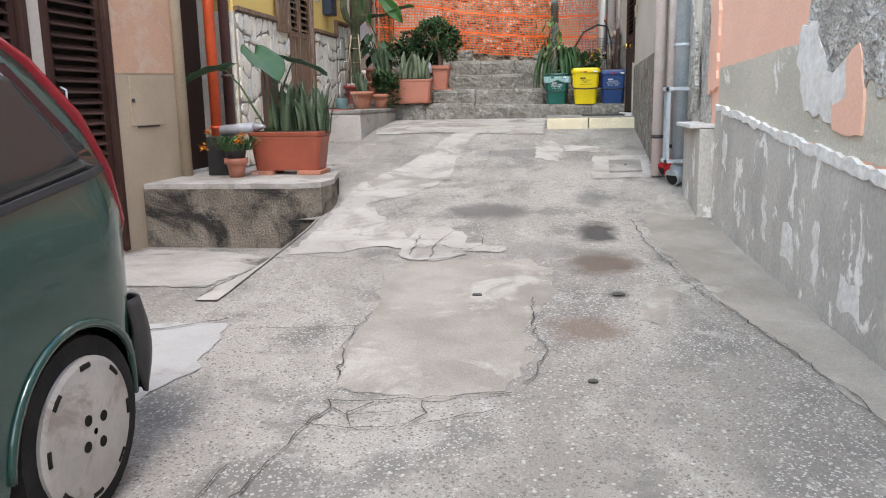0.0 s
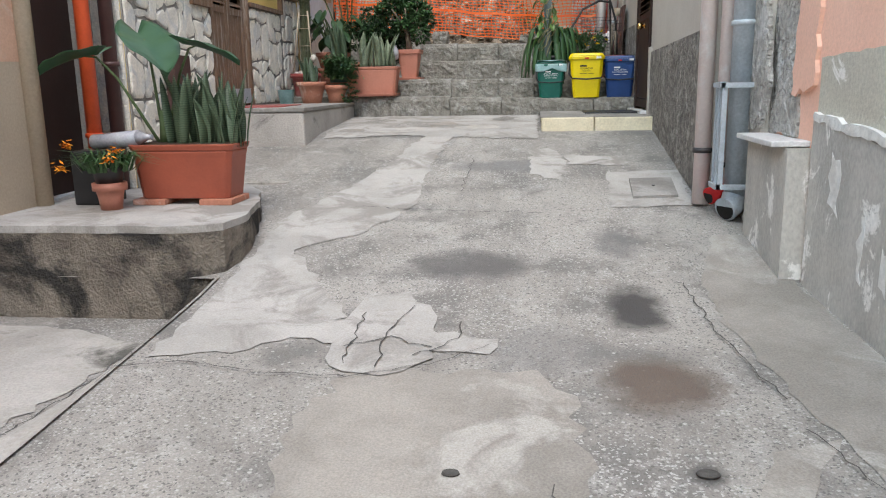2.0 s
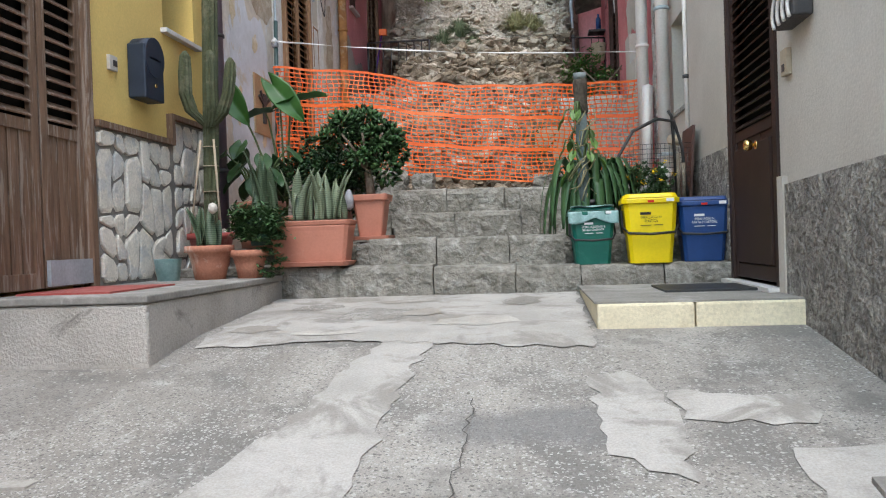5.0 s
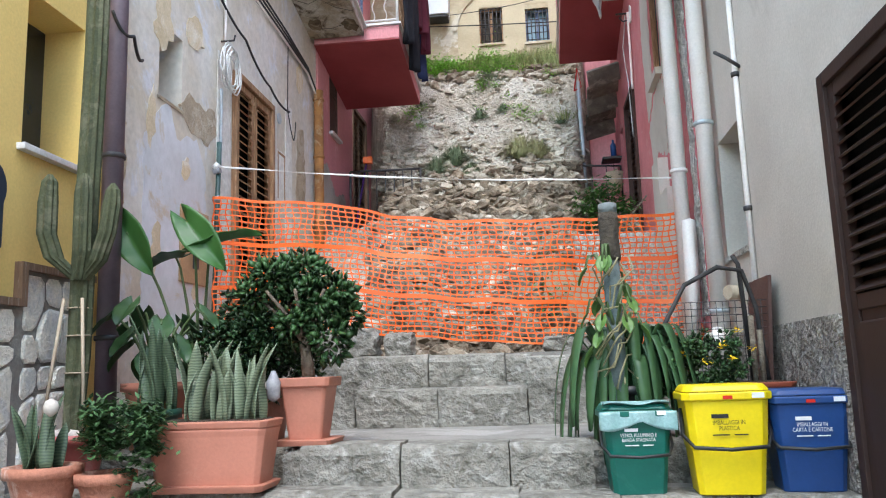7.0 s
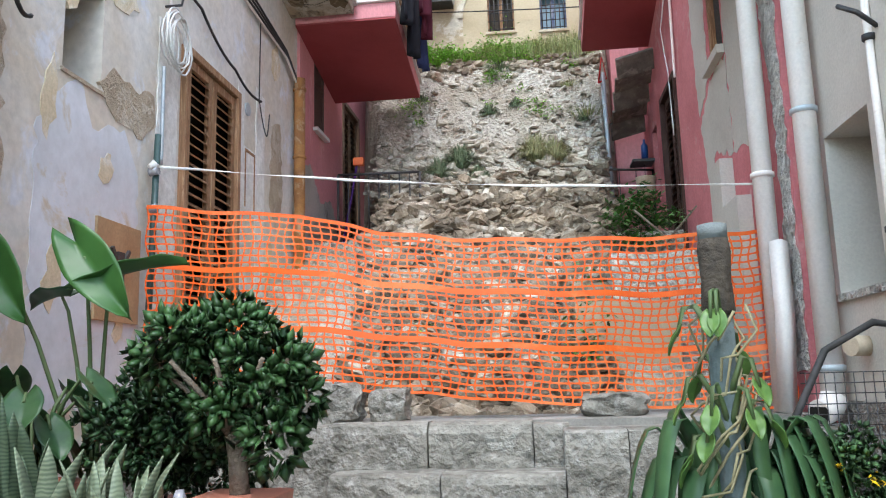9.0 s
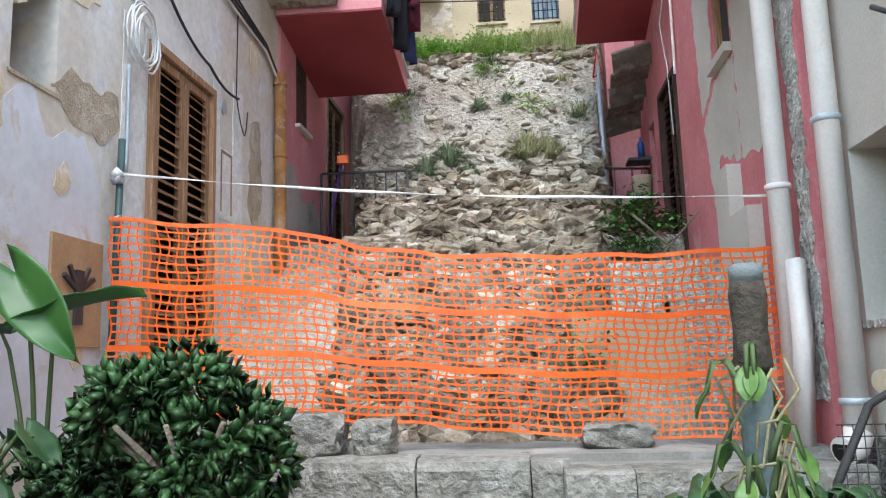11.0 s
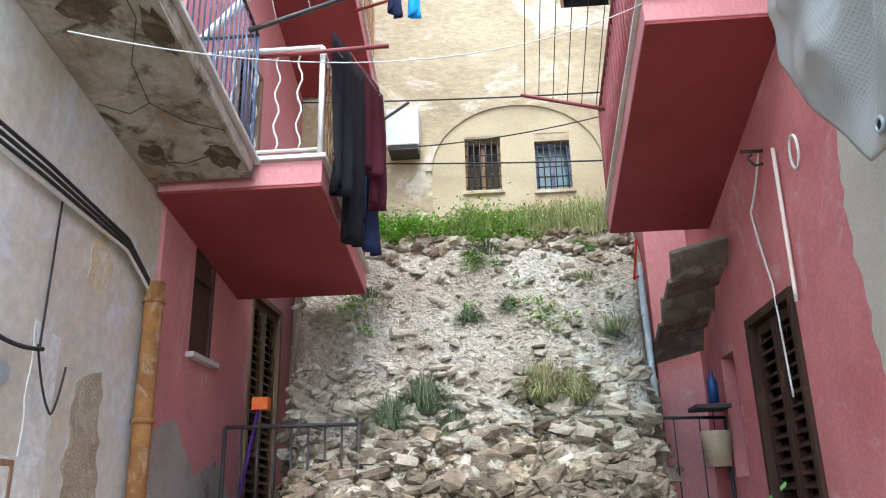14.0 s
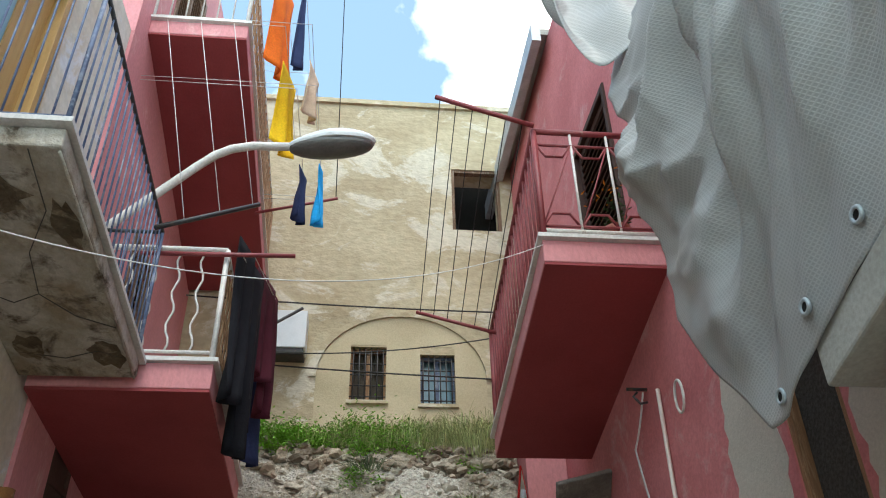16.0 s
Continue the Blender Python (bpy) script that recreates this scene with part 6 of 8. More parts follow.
cable("conduit", "white conduit up the limewashed wall", [(XL3 + .02, 13.62, 5.6), (XL3 + .02, 13.62, 8.0)], .012, PIPEWHITE)
rnd = random.Random(3)
coil = thing("cable_coil", "white cable coiled on a wall hook", "cable coil")
for k in range(7):
    c = Vector((XL3 + .05 + .012 * k, 13.6 + rnd.uniform(-.05, .06), 5.42 + rnd.uniform(-.05, .03)))
    ry, rz, t0 = .14 + rnd.uniform(-.05, .04), .19 + rnd.uniform(-.06, .04), rnd.uniform(0, 6)
    MB().tube([c + Vector((rnd.uniform(-.006, .006), math.cos(a) * ry, math.sin(a) * rz)) for a in [t0 + 6.283 * j / 22 for j in range(23)]], .007, 5, caps=False).make("loop", WHITECABLE, coil)
MB().tube([(XL3, 13.58, 5.66), (XL3 + .12, 13.58, 5.66), (XL3 + .13, 13.58, 5.71)], .01).make("hook", IRON, coil)


# ---- balconies ----
def railing(parent, corners, z0, h, mat, gap=0.11, top=0.018, bar=0.007, top_mat=None, belly=None):
    """A railing along a line of corners: posts, top and bottom rails, bars."""
    for a, b in zip(corners, corners[1:]):
        a, b = Vector((*a, 0)), Vector((*b, 0))
        n = max(2, int((b - a).length / gap))
        MB().tube([a + Vector((0, 0, z0 + h)), b + Vector((0, 0, z0 + h))], top, 6).make("top_rail", top_mat or mat, parent)
        MB().tube([a + Vector((0, 0, z0 + .06)), b + Vector((0, 0, z0 + .06))], bar * 1.4, 6).make("bottom_rail", mat, parent)
        for k in range(1, n):
            p = a.lerp(b, k / n)
            if belly == "scroll":
                pts = [p + Vector((0, 0, z0 + .06 + (h - .06) * j / 16)) + (b - a).normalized() * (.018 * math.sin(j * 1.25)) for j in range(17)]
            else:
                pts = [p + Vector((0, 0, z0 + .06)), p + Vector((0, 0, z0 + h))]
            MB().tube(pts, bar, 5).make("bar", mat, parent)
    for c in corners:
        MB().tube([(c[0], c[1], z0), (c[0], c[1], z0 + h)], top, 6).make("post", mat, parent)


def lean(ob, y0, k):
    """Lets a balcony and its parts fall along y, as an old sagging slab does."""
    for c in ob.children_recursive:
        for v in c.data.vertices:
            v.co.z += k * (v.co.y - y0)


SPALL = surf("damp_spalled_concrete", (0.2, 0.15, 0.1), (0.12, 0.09, 0.06), (0.3, 0.24, 0.17), scale=9, rough=.95, relief=.8, dist=.02)
b1 = thing("balcony", "spalled concrete balcony with a blue iron railing", "balcony", kind="structure")
MB().box(XL3, -1.33, 14.6, 16.4, 7.26, 7.37).make("slab", CONCRETE, b1, bevel=0.012)
MB().box(XL3, -1.30, 14.56, 16.43, 7.372, 7.40).make("coping", MARBLE, b1, "worn pale stone coping")
MB().tube([(-1.34, 14.62, 7.25), (-1.34, 16.38, 7.25)], .008, 6).make("drip_edge", CONCRETE, b1)
for pts in ([(-2.0, 15.6, 7.258), (-1.85, 15.7, 7.257), (-1.7, 15.62, 7.257), (-1.55, 15.8, 7.257), (-1.35, 15.9, 7.258)], [(-1.7, 15.62, 7.257), (-1.66, 15.3, 7.257), (-1.5, 15.0, 7.257), (-1.48, 14.62, 7.258)], [(-1.95, 16.15, 7.258), (-1.7, 16.2, 7.257), (-1.5, 16.12, 7.257), (-1.34, 16.2, 7.258)]):
    MB().tube(pts, .003, 5).make("crack", CRACK, b1)
for cx, cy, rx, ry, k in ((-1.45, 16.15, .12, .16, 1), (-1.7, 14.9, .16, .14, 2), (-1.88, 16.1, .1, .14, 3), (-1.42, 15.1, .08, .2, 4)):
    rr = random.Random(k)
    MB().quad(*[(cx + rx * math.cos(a) * rr.uniform(.6, 1.1), cy + ry * math.sin(a) * rr.uniform(.6, 1.1), 7.256) for a in [6.283 * j / 16 for j in range(16)]]).make("spalled_patch", SPALL, b1)
railing(b1, [(XL3, 14.62), (-1.35, 14.62), (-1.35, 16.38), (XL3, 16.38)], 7.4, .93, BLUEIRON, .075, .013, .006, IRON)
lean(b1, 14.55, -.19)
d = thing("door_balcony", "honey-coloured wooden balcony door ajar", "door", kind="structure")
HONEY = surf("honey_wood", (0.5, 0.3, 0.1), (0.42, 0.24, 0.08), scale=5, rough=0.5, stretch=(6, 6, .6))
door_frame(d, XL3, 1, 14.7, 15.6, 7.25, 9.4, HONEY, w=.1, proud=.02)
MB().box(XL3 - .1, XL3 - .07, 15.15, 15.5, 7.25, 9.3).make("leaf", HONEY, d)
MB().box(XL3 - .1, XL3 - .08, 14.8, 15.15, 7.4, 9.25).make("pane", CLEARGLASS, d)

b2 = thing("balcony", "rose pink balcony with a white scrolled railing", "balcony", "pink balconies", kind="structure")
MB().box(XL4, -.89, 16.45, 18.15, 6.87, 7.04).make("slab", PINK, b2, bevel=0.006)
# thin sheet under the slab, its dark tone holds the underside's shade
MB().box(XL4, -.894, 16.454, 18.146, 6.850, 6.868).make("soffit", PINKSHADE, b2)
MB().box(XL4, -.86, 16.42, 18.18, 7.042, 7.07).make("coping", MARBLE, b2)
railing(b2, [(XL4, 16.47), (-.91, 16.47)], 7.07, .84, WHITEIRON, .15, .02, .008, belly="scroll")
railing(b2, [(-.91, 16.47), (-.91, 18.13), (XL4, 18.13)], 7.07, .84, WOOD, .09, .014, .009, WHITEIRON, belly="scroll")
lean(b2, 16.45, -.165)
b3 = thing("balcony", "rose pink upper balcony with a white railing", "balcony", "pink balconies", kind="structure")
MB().box(XL4, -1.12, 16.9, 19.95, 10.5, 10.66).make("slab", PINK, b3, bevel=0.006)
MB().box(XL4, -1.124, 16.904, 19.946, 10.48, 10.498).make("soffit", PINKSHADE, b3)
MB().box(XL4, -1.09, 16.87, 19.97, 10.662, 10.69).make("coping", MARBLE, b3)
railing(b3, [(XL4, 16.92), (-1.14, 16.92)], 10.69, .9, WHITEIRON, .13, .02, .008)
railing(b3, [(-1.14, 16.92), (-1.14, 19.93)], 10.69, .9, WOOD, .1, .014, .012, WHITEIRON, belly="scroll")
lean(b3, 16.9, -.31)
b4 = thing("balcony", "rose pink balcony with a red and white iron railing", "balcony", "pink balconies", kind="structure")
MB().box(1.16, XR3, 15.8, 17.92, 7.5, 7.66).make("slab", PINK, b4, bevel=0.006)
MB().box(1.164, XR3, 15.804, 17.916, 7.48, 7.498).make("soffit", PINKSHADE, b4)
MB().box(1.13, XR3, 15.77, 17.95, 7.662, 7.69).make("coping", MARBLE, b4)
railing(b4, [(1.18, 15.82), (1.18, 17.9), (XR3, 17.9)], 7.69, .9, REDIRON, .1, .022, .011, REDIRON)
railing(b4, [(1.18, 15.82), (XR3, 15.82)], 7.69, .9, WHITEIRON, .26, .02, .010, REDIRON)
for z in (7.79, 8.47):
    MB().tube([(1.18, 15.82, z), (XR3, 15.82, z)], .010, 5).make("ornament_rail", REDIRON, b4)
for k in range(3):
    x = 1.18 + .26 * k
    for z, q in ((7.79, 1), (8.47, -1)):
        MB().tube([(x + .01, 15.82, z), (x + .07, 15.82, z + q * .1), (x + .19, 15.82, z + q * .1), (x + .25, 15.82, z)], .009, 5).make("ornament", REDIRON, b4)
    MB().tube([(x + .01, 15.82, 7.8), (x + .13, 15.82, 8.12), (x + .25, 15.82, 8.46)], .006, 5).make("ornament", REDIRON, b4)
lean(b4, 15.8, -.26)
# clothes-line arms of the right-hand pink balcony
arm = thing("clothes_line", "red iron arms with wire clothes lines", "clothes line")
MB().tube([(1.18, 15.78, 8.6), (.5, 15.84, 8.88)], .018, 6).make("arm", REDIRON, arm)
MB().tube([(1.17, 17.6, 7.9), (.5, 17.7, 8.13)], .016, 6).make("arm", REDIRON, arm)
for k in range(6):
    u = .1 + .17 * k
    MB().tube([(1.17 - .67 * u, 15.79 + .06 * u, 8.6 + .28 * u), (1.17 - .67 * u, 17.6 + .1 * u, 7.9 + .23 * u)], .0035, 4).make("wire", CABLE, arm)
pf = thing("flower_pot", "small red flower pot on the balcony", "flower pot")
MB().lathe((1.72, 15.95, 7.66), [(.06, 0), (.09, .15), (.1, .16), (.1, .2)], 14).make("pot", TERRADARK, pf)
mb = MB()
weed(mb, (1.72, 15.95, 7.87), 90, .12, .28, random.Random(4), .02)
mb.make("leaves", IVYLEAF, pf)
mb = MB()
weed(mb, (1.72, 15.95, 8.07), 24, .14, .2, random.Random(5), .016)
tagged(mb.make("flowers", FLOWERO, pf), kind="stuff")

# windows and doors of the pink houses
w = thing("window_pink_house", "tall closed grey-brown shutter window", "window", kind="structure")
MB().box(XL4 - .05, XL4 - .02, 17.18, 17.6, 5.93, 7.12).make("shutter", RUSTPLATE, w)
MB().box(XL4 - .02, XL4 + .0, 17.18, 17.22, 5.93, 7.12).box(XL4 - .02, XL4, 17.56, 17.6, 5.93, 7.12).box(XL4 - .02, XL4, 17.22, 17.56, 6.5, 6.54).make("frame", RUSTPLATE, w)
MB().box(XL4 - .05, XL4 + .06, 17.13, 17.65, 5.89, 5.928).make("sill", MARBLE, w)
d = thing("door_pink_house_left", "closed dark wood louvred door", "door", kind="structure")
door_frame(d, XL4, 1, 18.5, 19.45, 4.65, 6.78, OLDWOOD)
louvre_leaf(d, XL4 - .02, 1, 18.57, 18.97, 4.67, 6.71, OLDWOOD)
louvre_leaf(d, XL4 - .02, 1, 18.98, 19.38, 4.67, 6.71, OLDWOOD)
w = thing("window_pink_house_small", "small brown shuttered window", "window", kind="structure")
MB().box(XL4 - .05, XL4 - .02, 20.2, 20.7, 5.6, 6.5).make("shutter", RUSTPLATE, w)
MB().box(XL4 - .02, XL4 + .05, 20.16, 20.74, 5.56, 5.598).make("sill", MARBLE, w)
for y0, y1, z0, z1 in ((17.75, 18.45, 7.13, 8.9), (17.4, 18.4, 10.6, 12.6)):
    d = thing("door_balcony", "dark brown louvred balcony door", "door", kind="structure")
    door_frame(d, XL4, 1, y0, y1, z0, z1, OLDWOOD)
    louvre_leaf(d, XL4 - .02, 1, y0 + .06, (y0 + y1) / 2, z0, z1 - .06, OLDWOOD)
    louvre_leaf(d, XL4 - .02, 1, (y0 + y1) / 2 + .01, y1 - .06, z0, z1 - .06, OLDWOOD)
d = thing("door_pink_house_right", "closed dark red-brown louvred door", "door", kind="structure")
door_frame(d, XR3, -1, 16.38, 17.3, 3.9, 6.02, SHUTTER, proud=.03)
louvre_leaf(d, XR3 + .02, -1, 16.45, 16.83, 3.92, 5.95, SHUTTER)
louvre_leaf(d, XR3 + .02, -1, 16.85, 17.23, 3.92, 5.95, SHUTTER)
d = thing("door_balcony", "dark brown louvred balcony door", "door", kind="structure")
door_frame(d, XR3, -1, 16.3, 17.3, 7.6, 9.6, SHUTTER)
louvre_leaf(d, XR3 + .02, -1, 16.36, 17.24, 7.65, 9.54, SHUTTER)
w = thing("window_screen", "dark mesh-screened window with a pale sill", "window", kind="structure")
MB().box(XR3 + .06, XR3 + .08, 14.5, 14.95, 5.45, 6.75).make("screen", surf("dark_wire_mesh", (0.05, 0.045, 0.04), (0.07, 0.065, 0.06), scale=60, relief=.4), w)
MB().box(XR3 - .06, XR3 + .06, 14.46, 14.99, 5.38, 5.448).make("sill", OFFWHITE, w)
MB().box(XR3 + .01, XR3 + .06, 14.5, 14.54, 5.45, 6.75).box(XR3 + .01, XR3 + .06, 14.91, 14.95, 5.45, 6.75).make("frame", WOOD, w)
w = thing("window_pink_house_right", "small dark window under a canopy", "window", kind="structure")
MB().box(XR3 + .1, XR3 + .12, 17.75, 18.1, 5.0, 5.9).make("pane", CARGLASS, w)
TILEGREY = surf("weathered_roof_tile", (0.2, 0.175, 0.15), (0.13, 0.115, 0.1), (0.28, 0.25, 0.22), scale=6, rough=0.9, relief=0.4)
can = thing("canopy", "small overlapping cement-tile canopy on the wall", "canopy")
for k in range(5):
    m = Matrix.Translation((1.6, 17.42 + .25 * k, 6.5 - .11 * k)) @ Euler((radians(-14 if k % 2 else -34), radians(-14), 0)).to_matrix().to_4x4()
    MB().box(-.1, .34, -.14, .14, -.02, .02, m).make("tile", TILEGREY, can, bevel=0.012)
slab("wall_pink_projection", PINK, "projecting end of the pink house", "wall", (1.58, XR3 - .003, 18.7, 19.9, 3.9, 7.6))
slab("roof_eave", SLABGREY, "grey eave at the roof edge", "roof", (1.85, 2.6, 17.6, 21.0, 11.61, 11.7))
slab("roof_gutter", STEEL, "grey gutter along the eave", "gutter", (1.75, 1.85, 17.5, 21.0, 11.4, 11.65))

# stone-clad corner of the yellow house, door on the porch
slab("wall_yellow_corner", CLADSTONE, "stone-clad corner of the yellow house", "wall", (-2.298, -2.072, 7.337, 7.349, 1.0, 3.05))

w = thing("window_niche", "little window deep in the limewashed wall, shade painted on its pane", "window", kind="structure")
# dark sheet added for the shade deep in the opening
MB().box(-2.5, -2.47, 12.445, 12.815, 4.755, 5.325).make("pane", DARKIN, w)
MB().box(-2.47, -2.44, 12.445, 12.48, 4.755, 5.325).box(-2.47, -2.44, 12.78, 12.815, 4.755, 5.325).make("frame", OLDWOOD, w)


# ---- off-white house: door, balcony, tarpaulin ----
d = thing("door_off_white_house", "dark brown metal door with a louvred upper half", "door", kind="structure")
door_frame(d, XR2, -1, 9.86, 10.94, 1.93, 3.97, DOORBROWN, w=.07, proud=.02)
lf = louvre_leaf(d, XR2 + .0, -1, 9.93, 10.87, 1.95, 3.9, DOORBROWN, gap=.06, panel=.48)
MB().box(XR2 - .012, XR2 + .02, 10.02, 10.78, 2.05, 2.8).make("plate", DOORBROWN, lf, bevel=0.008)
MB().lathe((0, 0, 0), [(.012, 0), (.012, .03), (.03, .04), (.036, .06), (.03, .08), (.01, .085)], 16).make("knob", BRASS, d, "round polished brass knob").matrix_basis = pose(XR2 - .005, 10.27, 2.78, 0, -90, 0)
MB().tube([(XR2 - .012, 10.27, 2.78), (XR2 - .02, 10.27, 2.78)], .026, 16).make("rose", BRASS, d)
slab("door_threshold", MARBLE, "pale stone threshold", "threshold", (1.98, XR2 + .1, 9.84, 10.95, 1.905, 1.93))
slab("trim", OFFWHITE, "pale plaster edge beside the door", "trim", (XR2 - .03, XR2, 9.74, 9.84, 1.9, 2.55))
mat_ = thing("doormat", "dark rubber doormat on the doorstep", "doormat")
MB().box(1.45, 2.0, 10.05, 10.6, 1.905, 1.92).make("pad", CARTRIM, mat_, bevel=0.004)
bx = thing("letter_box", "black iron letter box with white scrollwork", "letter box")
MB().box(XR2 - .1, XR2, 9.28, 9.6, 3.3, 3.85).make("body", IRON, bx, bevel=0.01)
for k in range(4):
    MB().tube([(XR2 - .11, 9.3 + .08 * k + .025 * math.sin(j * .9), 3.3 + .035 * j) for j in range(14)], .01, 5).make("scroll", WHITEIRON, bx)
ic = thing("intercom", "small beige intercom panel", "intercom")
MB().box(XR2 - .03, XR2, 9.62, 9.72, 3.08, 3.22).make("case", BEIGE, ic, bevel=0.004)
MB().box(XR2 - .033, XR2 - .03, 9.65, 9.69, 3.1, 3.14).make("button", IRON, ic)
w = thing("window_blocked", "dark broken niche window", "window", kind="structure")
# back painted dark for the shade in the niche
MB().box(XR2 + .3, XR2 + .33, 12.45, 13.02, 3.4, 4.25).make("back", DARKIN, w)
MB().box(XR2 - .02, XR2 + .3, 12.4, 13.06, 3.36, 3.398).make("sill", ROUGHCAST, w)
bolt = thing("wall_hook", "rusty iron hook in the wall", "hook")
MB().tube([(XR2, 12.25, 4.55), (XR2 - .1, 12.2, 4.6), (XR2 - .14, 12.3, 4.68)], .012, 6).make("rod", IRON, bolt)
plate = thing("metal_plate", "brown painted metal plate leaning on the wall", "metal plate")
MB().box(-.01, .01, -.22, .22, 0, .72, pose(1.97, 12.1, 2.42, 0, 4, 0)).make("sheet", RUSTPLATE, plate)
cut = thing("pipe_stub", "short clay pipe end in the wall", "pipe")
MB().tube([(XR2, 12.75, 3.12), (XR2 - .1, 12.7, 3.12)], .05, 12).make("tube", BEIGE, cut)
b5 = thing("balcony", "grey concrete balcony slab with a dark railing", "balcony", kind="structure")
MB().box(1.37, XR2, 11.0, 13.7, 5.78, 5.92).make("slab", SLABGREY, b5, bevel=0.01)
MB().box(1.45, 2.05, 13.42, 13.5, 5.68, 5.778).make("bracket", IRON, b5, "black iron bracket under the slab")
MB().box(1.6, 2.05, 12.85, 12.93, 5.7, 5.778).make("bracket", IRON, b5)
railing(b5, [(1.55, 11.05), (1.55, 13.66), (XR2, 13.66)], 5.92, 1.0, IRON, .09, .02, .011)
MB().box(1.4, 1.44, 11.0, 13.69, 5.925, 5.96).make("edge_plate", IRON, b5, "black iron edge along the slab")
lean(b5, 13.7, -.3)


def tarp_pt(u, v):
    """u along the lane, far to near; v down."""
    y = 14.52 - 3.06 * u
    low = 5.79 + max(0.0, u - .2) * 1.2 + max(0.0, .16 - u) * 4.1
    z = 8.2 + (low - 8.2) * v
    w = .35 + .9 * math.sin(math.pi * v)
    f = .055 * math.sin(u * 24 + 3.5 * v) + .035 * math.sin(u * 13 - 4 * v + 1) + .02 * math.sin(u * 43 + v * 7)
    f += .10 * noise.noise((u * 7, v * 2.2, 1.5)) + .035 * noise.noise((u * 22, v * 6, 4.5))
    for s_, q_, d_ in ((4.2, .1, 0), (9.5, .08, 7), (19, .034, 3), (34, .012, 5)):
        f -= q_ * (1 - 2.6 * abs(noise.noise((u * s_ + v * s_ * .55 + d_, v * s_ * .28, d_ + .5)))) * (.3 + v * (1 - v) * 3)
    return (1.38 - .05 * math.sin(math.pi * v) + f * w * .8, y + .06 * math.sin(v * 7), z)


tp = thing("tarpaulin", "grey mesh tarpaulin draped over the balcony railing", "tarpaulin")
MB().sheet(tarp_pt, 210, 120).make("sheet", TARP, tp, solid=0.004)
MB().sheet(lambda u, v: (.95 + .6 * u + .04 * math.sin(v * 9), 14.6 - .15 * v + .08 * math.sin(u * 6), 8.62 - .74 * math.sqrt(max(0.0, math.sin(math.pi * u))) * v + .02 * math.sin(u * 17 + v * 4)), 30, 18).make("flap", TARP, tp, solid=0.004)
for u, v in ((.2, .975), (.3, .96), (.4, .96), (.52, .96), (.66, .96), (.8, .96)):
    p = Vector(tarp_pt(u, v))
    r = MB().tube([p + Vector((-.012, math.cos(a) * .022, math.sin(a) * .022)) for a in [6.283 * k / 12 for k in range(13)]], .007, 5, caps=False)
    r.make("grommet", STEEL, tp)
    MB().tube([p + Vector((-.012, 0, 0)), p + Vector((-.008, 0, 0))], .02, 10).make("eyelet", BLACKHOLE, tp)
# fittings on the pink house to the right
cb = thing("wall_bracket", "small scrolled iron wall bracket", "bracket")
MB().tube([(XR3, 16.5, 6.95), (XR3 - .14, 16.5, 6.95)], .012, 6).make("arm", IRON, cb)
MB().tube([(XR3 - .01, 16.5, 6.86), (XR3 - .06, 16.5, 6.85), (XR3 - .1, 16.5, 6.9), (XR3 - .07, 16.5, 6.93)], .009, 6).make("scroll", IRON, cb)
cable("cable", "white cable hanging down the pink wall", [(XR3 - .03, 16.5, 6.93), (XR3 - .05, 16.75, 6.62), (XR3 - .03, 16.62, 6.1), (XR3 - .02, 16.6, 5.4)], .007, WHITECABLE, .03)
cable("conduit", "pink conduit on the pink wall", [(XR3 - .03, 16.25, 6.85), (XR3 - .03, 16.28, 5.9)], .014, PIPEPINK)
coil = thing("cable_coil", "small coil of pale cable on the pink wall", "cable coil")
rnd = random.Random(8)
for k in range(5):
    t0 = rnd.uniform(0, 6)
    MB().tube([(XR3 - .05, 15.9 + math.cos(t0 + a) * .06, 6.66 + math.sin(t0 + a) * .1) for a in [6.283 * j / 14 for j in range(15)]], .008, 5, caps=False).make("loop", WHITECABLE, coil)
cable("cable", "black cables strung across the lane", [(-.9, 18.1, 7.9), (2.0, 18.1, 8.3)], .006, CABLE, .12, 24)
cable("cable", "black cable strung along the far house", [(-2.0, 19.9, 9.44), (2.0, 19.9, 9.34)], .01, CABLE, .03)
cable("cable", "black cable strung along the far house", [(-2.0, 19.9, 8.66), (2.0, 19.9, 8.47)], .01, CABLE, .03)
cable("cable", "thin white line strung across the lane", [(-1.33, 14.2, 6.55), (1.16, 15.8, 7.62)], .003, WHITECABLE, .25, 24)
ac = thing("air_conditioner", "white air conditioner box on the far wall", "air conditioner")
MB().box(-.95, -.58, FY - .3, FY - .02, 8.72, 9.18).make("case", LAMPWHITE, ac, bevel=0.01)
MB().box(-.93, -.6, FY - .28, FY, 8.67, 8.718).make("bracket", IRON, ac)

# ---- street lamp and laundry ----
lamp = thing("street_lamp", "white street lamp on a curved wall arm", "street lamp")
MB().tube([(XL3, 16.5, 7.84), (-1.79, 16.5, 8.07), (-1.49, 16.5, 8.39), (-1.25, 16.5, 8.65), (-1.12, 16.5, 8.78), (-1.0, 16.5, 8.85), (-.85, 16.5, 8.89), (-.55, 16.5, 8.9)], .034, 10).make("arm", WHITEIRON, lamp)
m = Matrix.Translation((-.25, 16.48, 8.9)) @ Euler((0, radians(-4), radians(-4))).to_matrix().to_4x4()
bm = bmesh.new()
bmesh.ops.create_icosphere(bm, subdivisions=3, radius=1)
for v in bm.verts:
    x, y, z = v.co
    taper = 1 - .35 * max(0, -x)
    v.co = m @ Vector((x * .35, y * .14 * taper, (max(z, -.3) * .10 + .04) * taper))
me = bpy.data.meshes.new("housing")
bm.to_mesh(me)
bm.free()
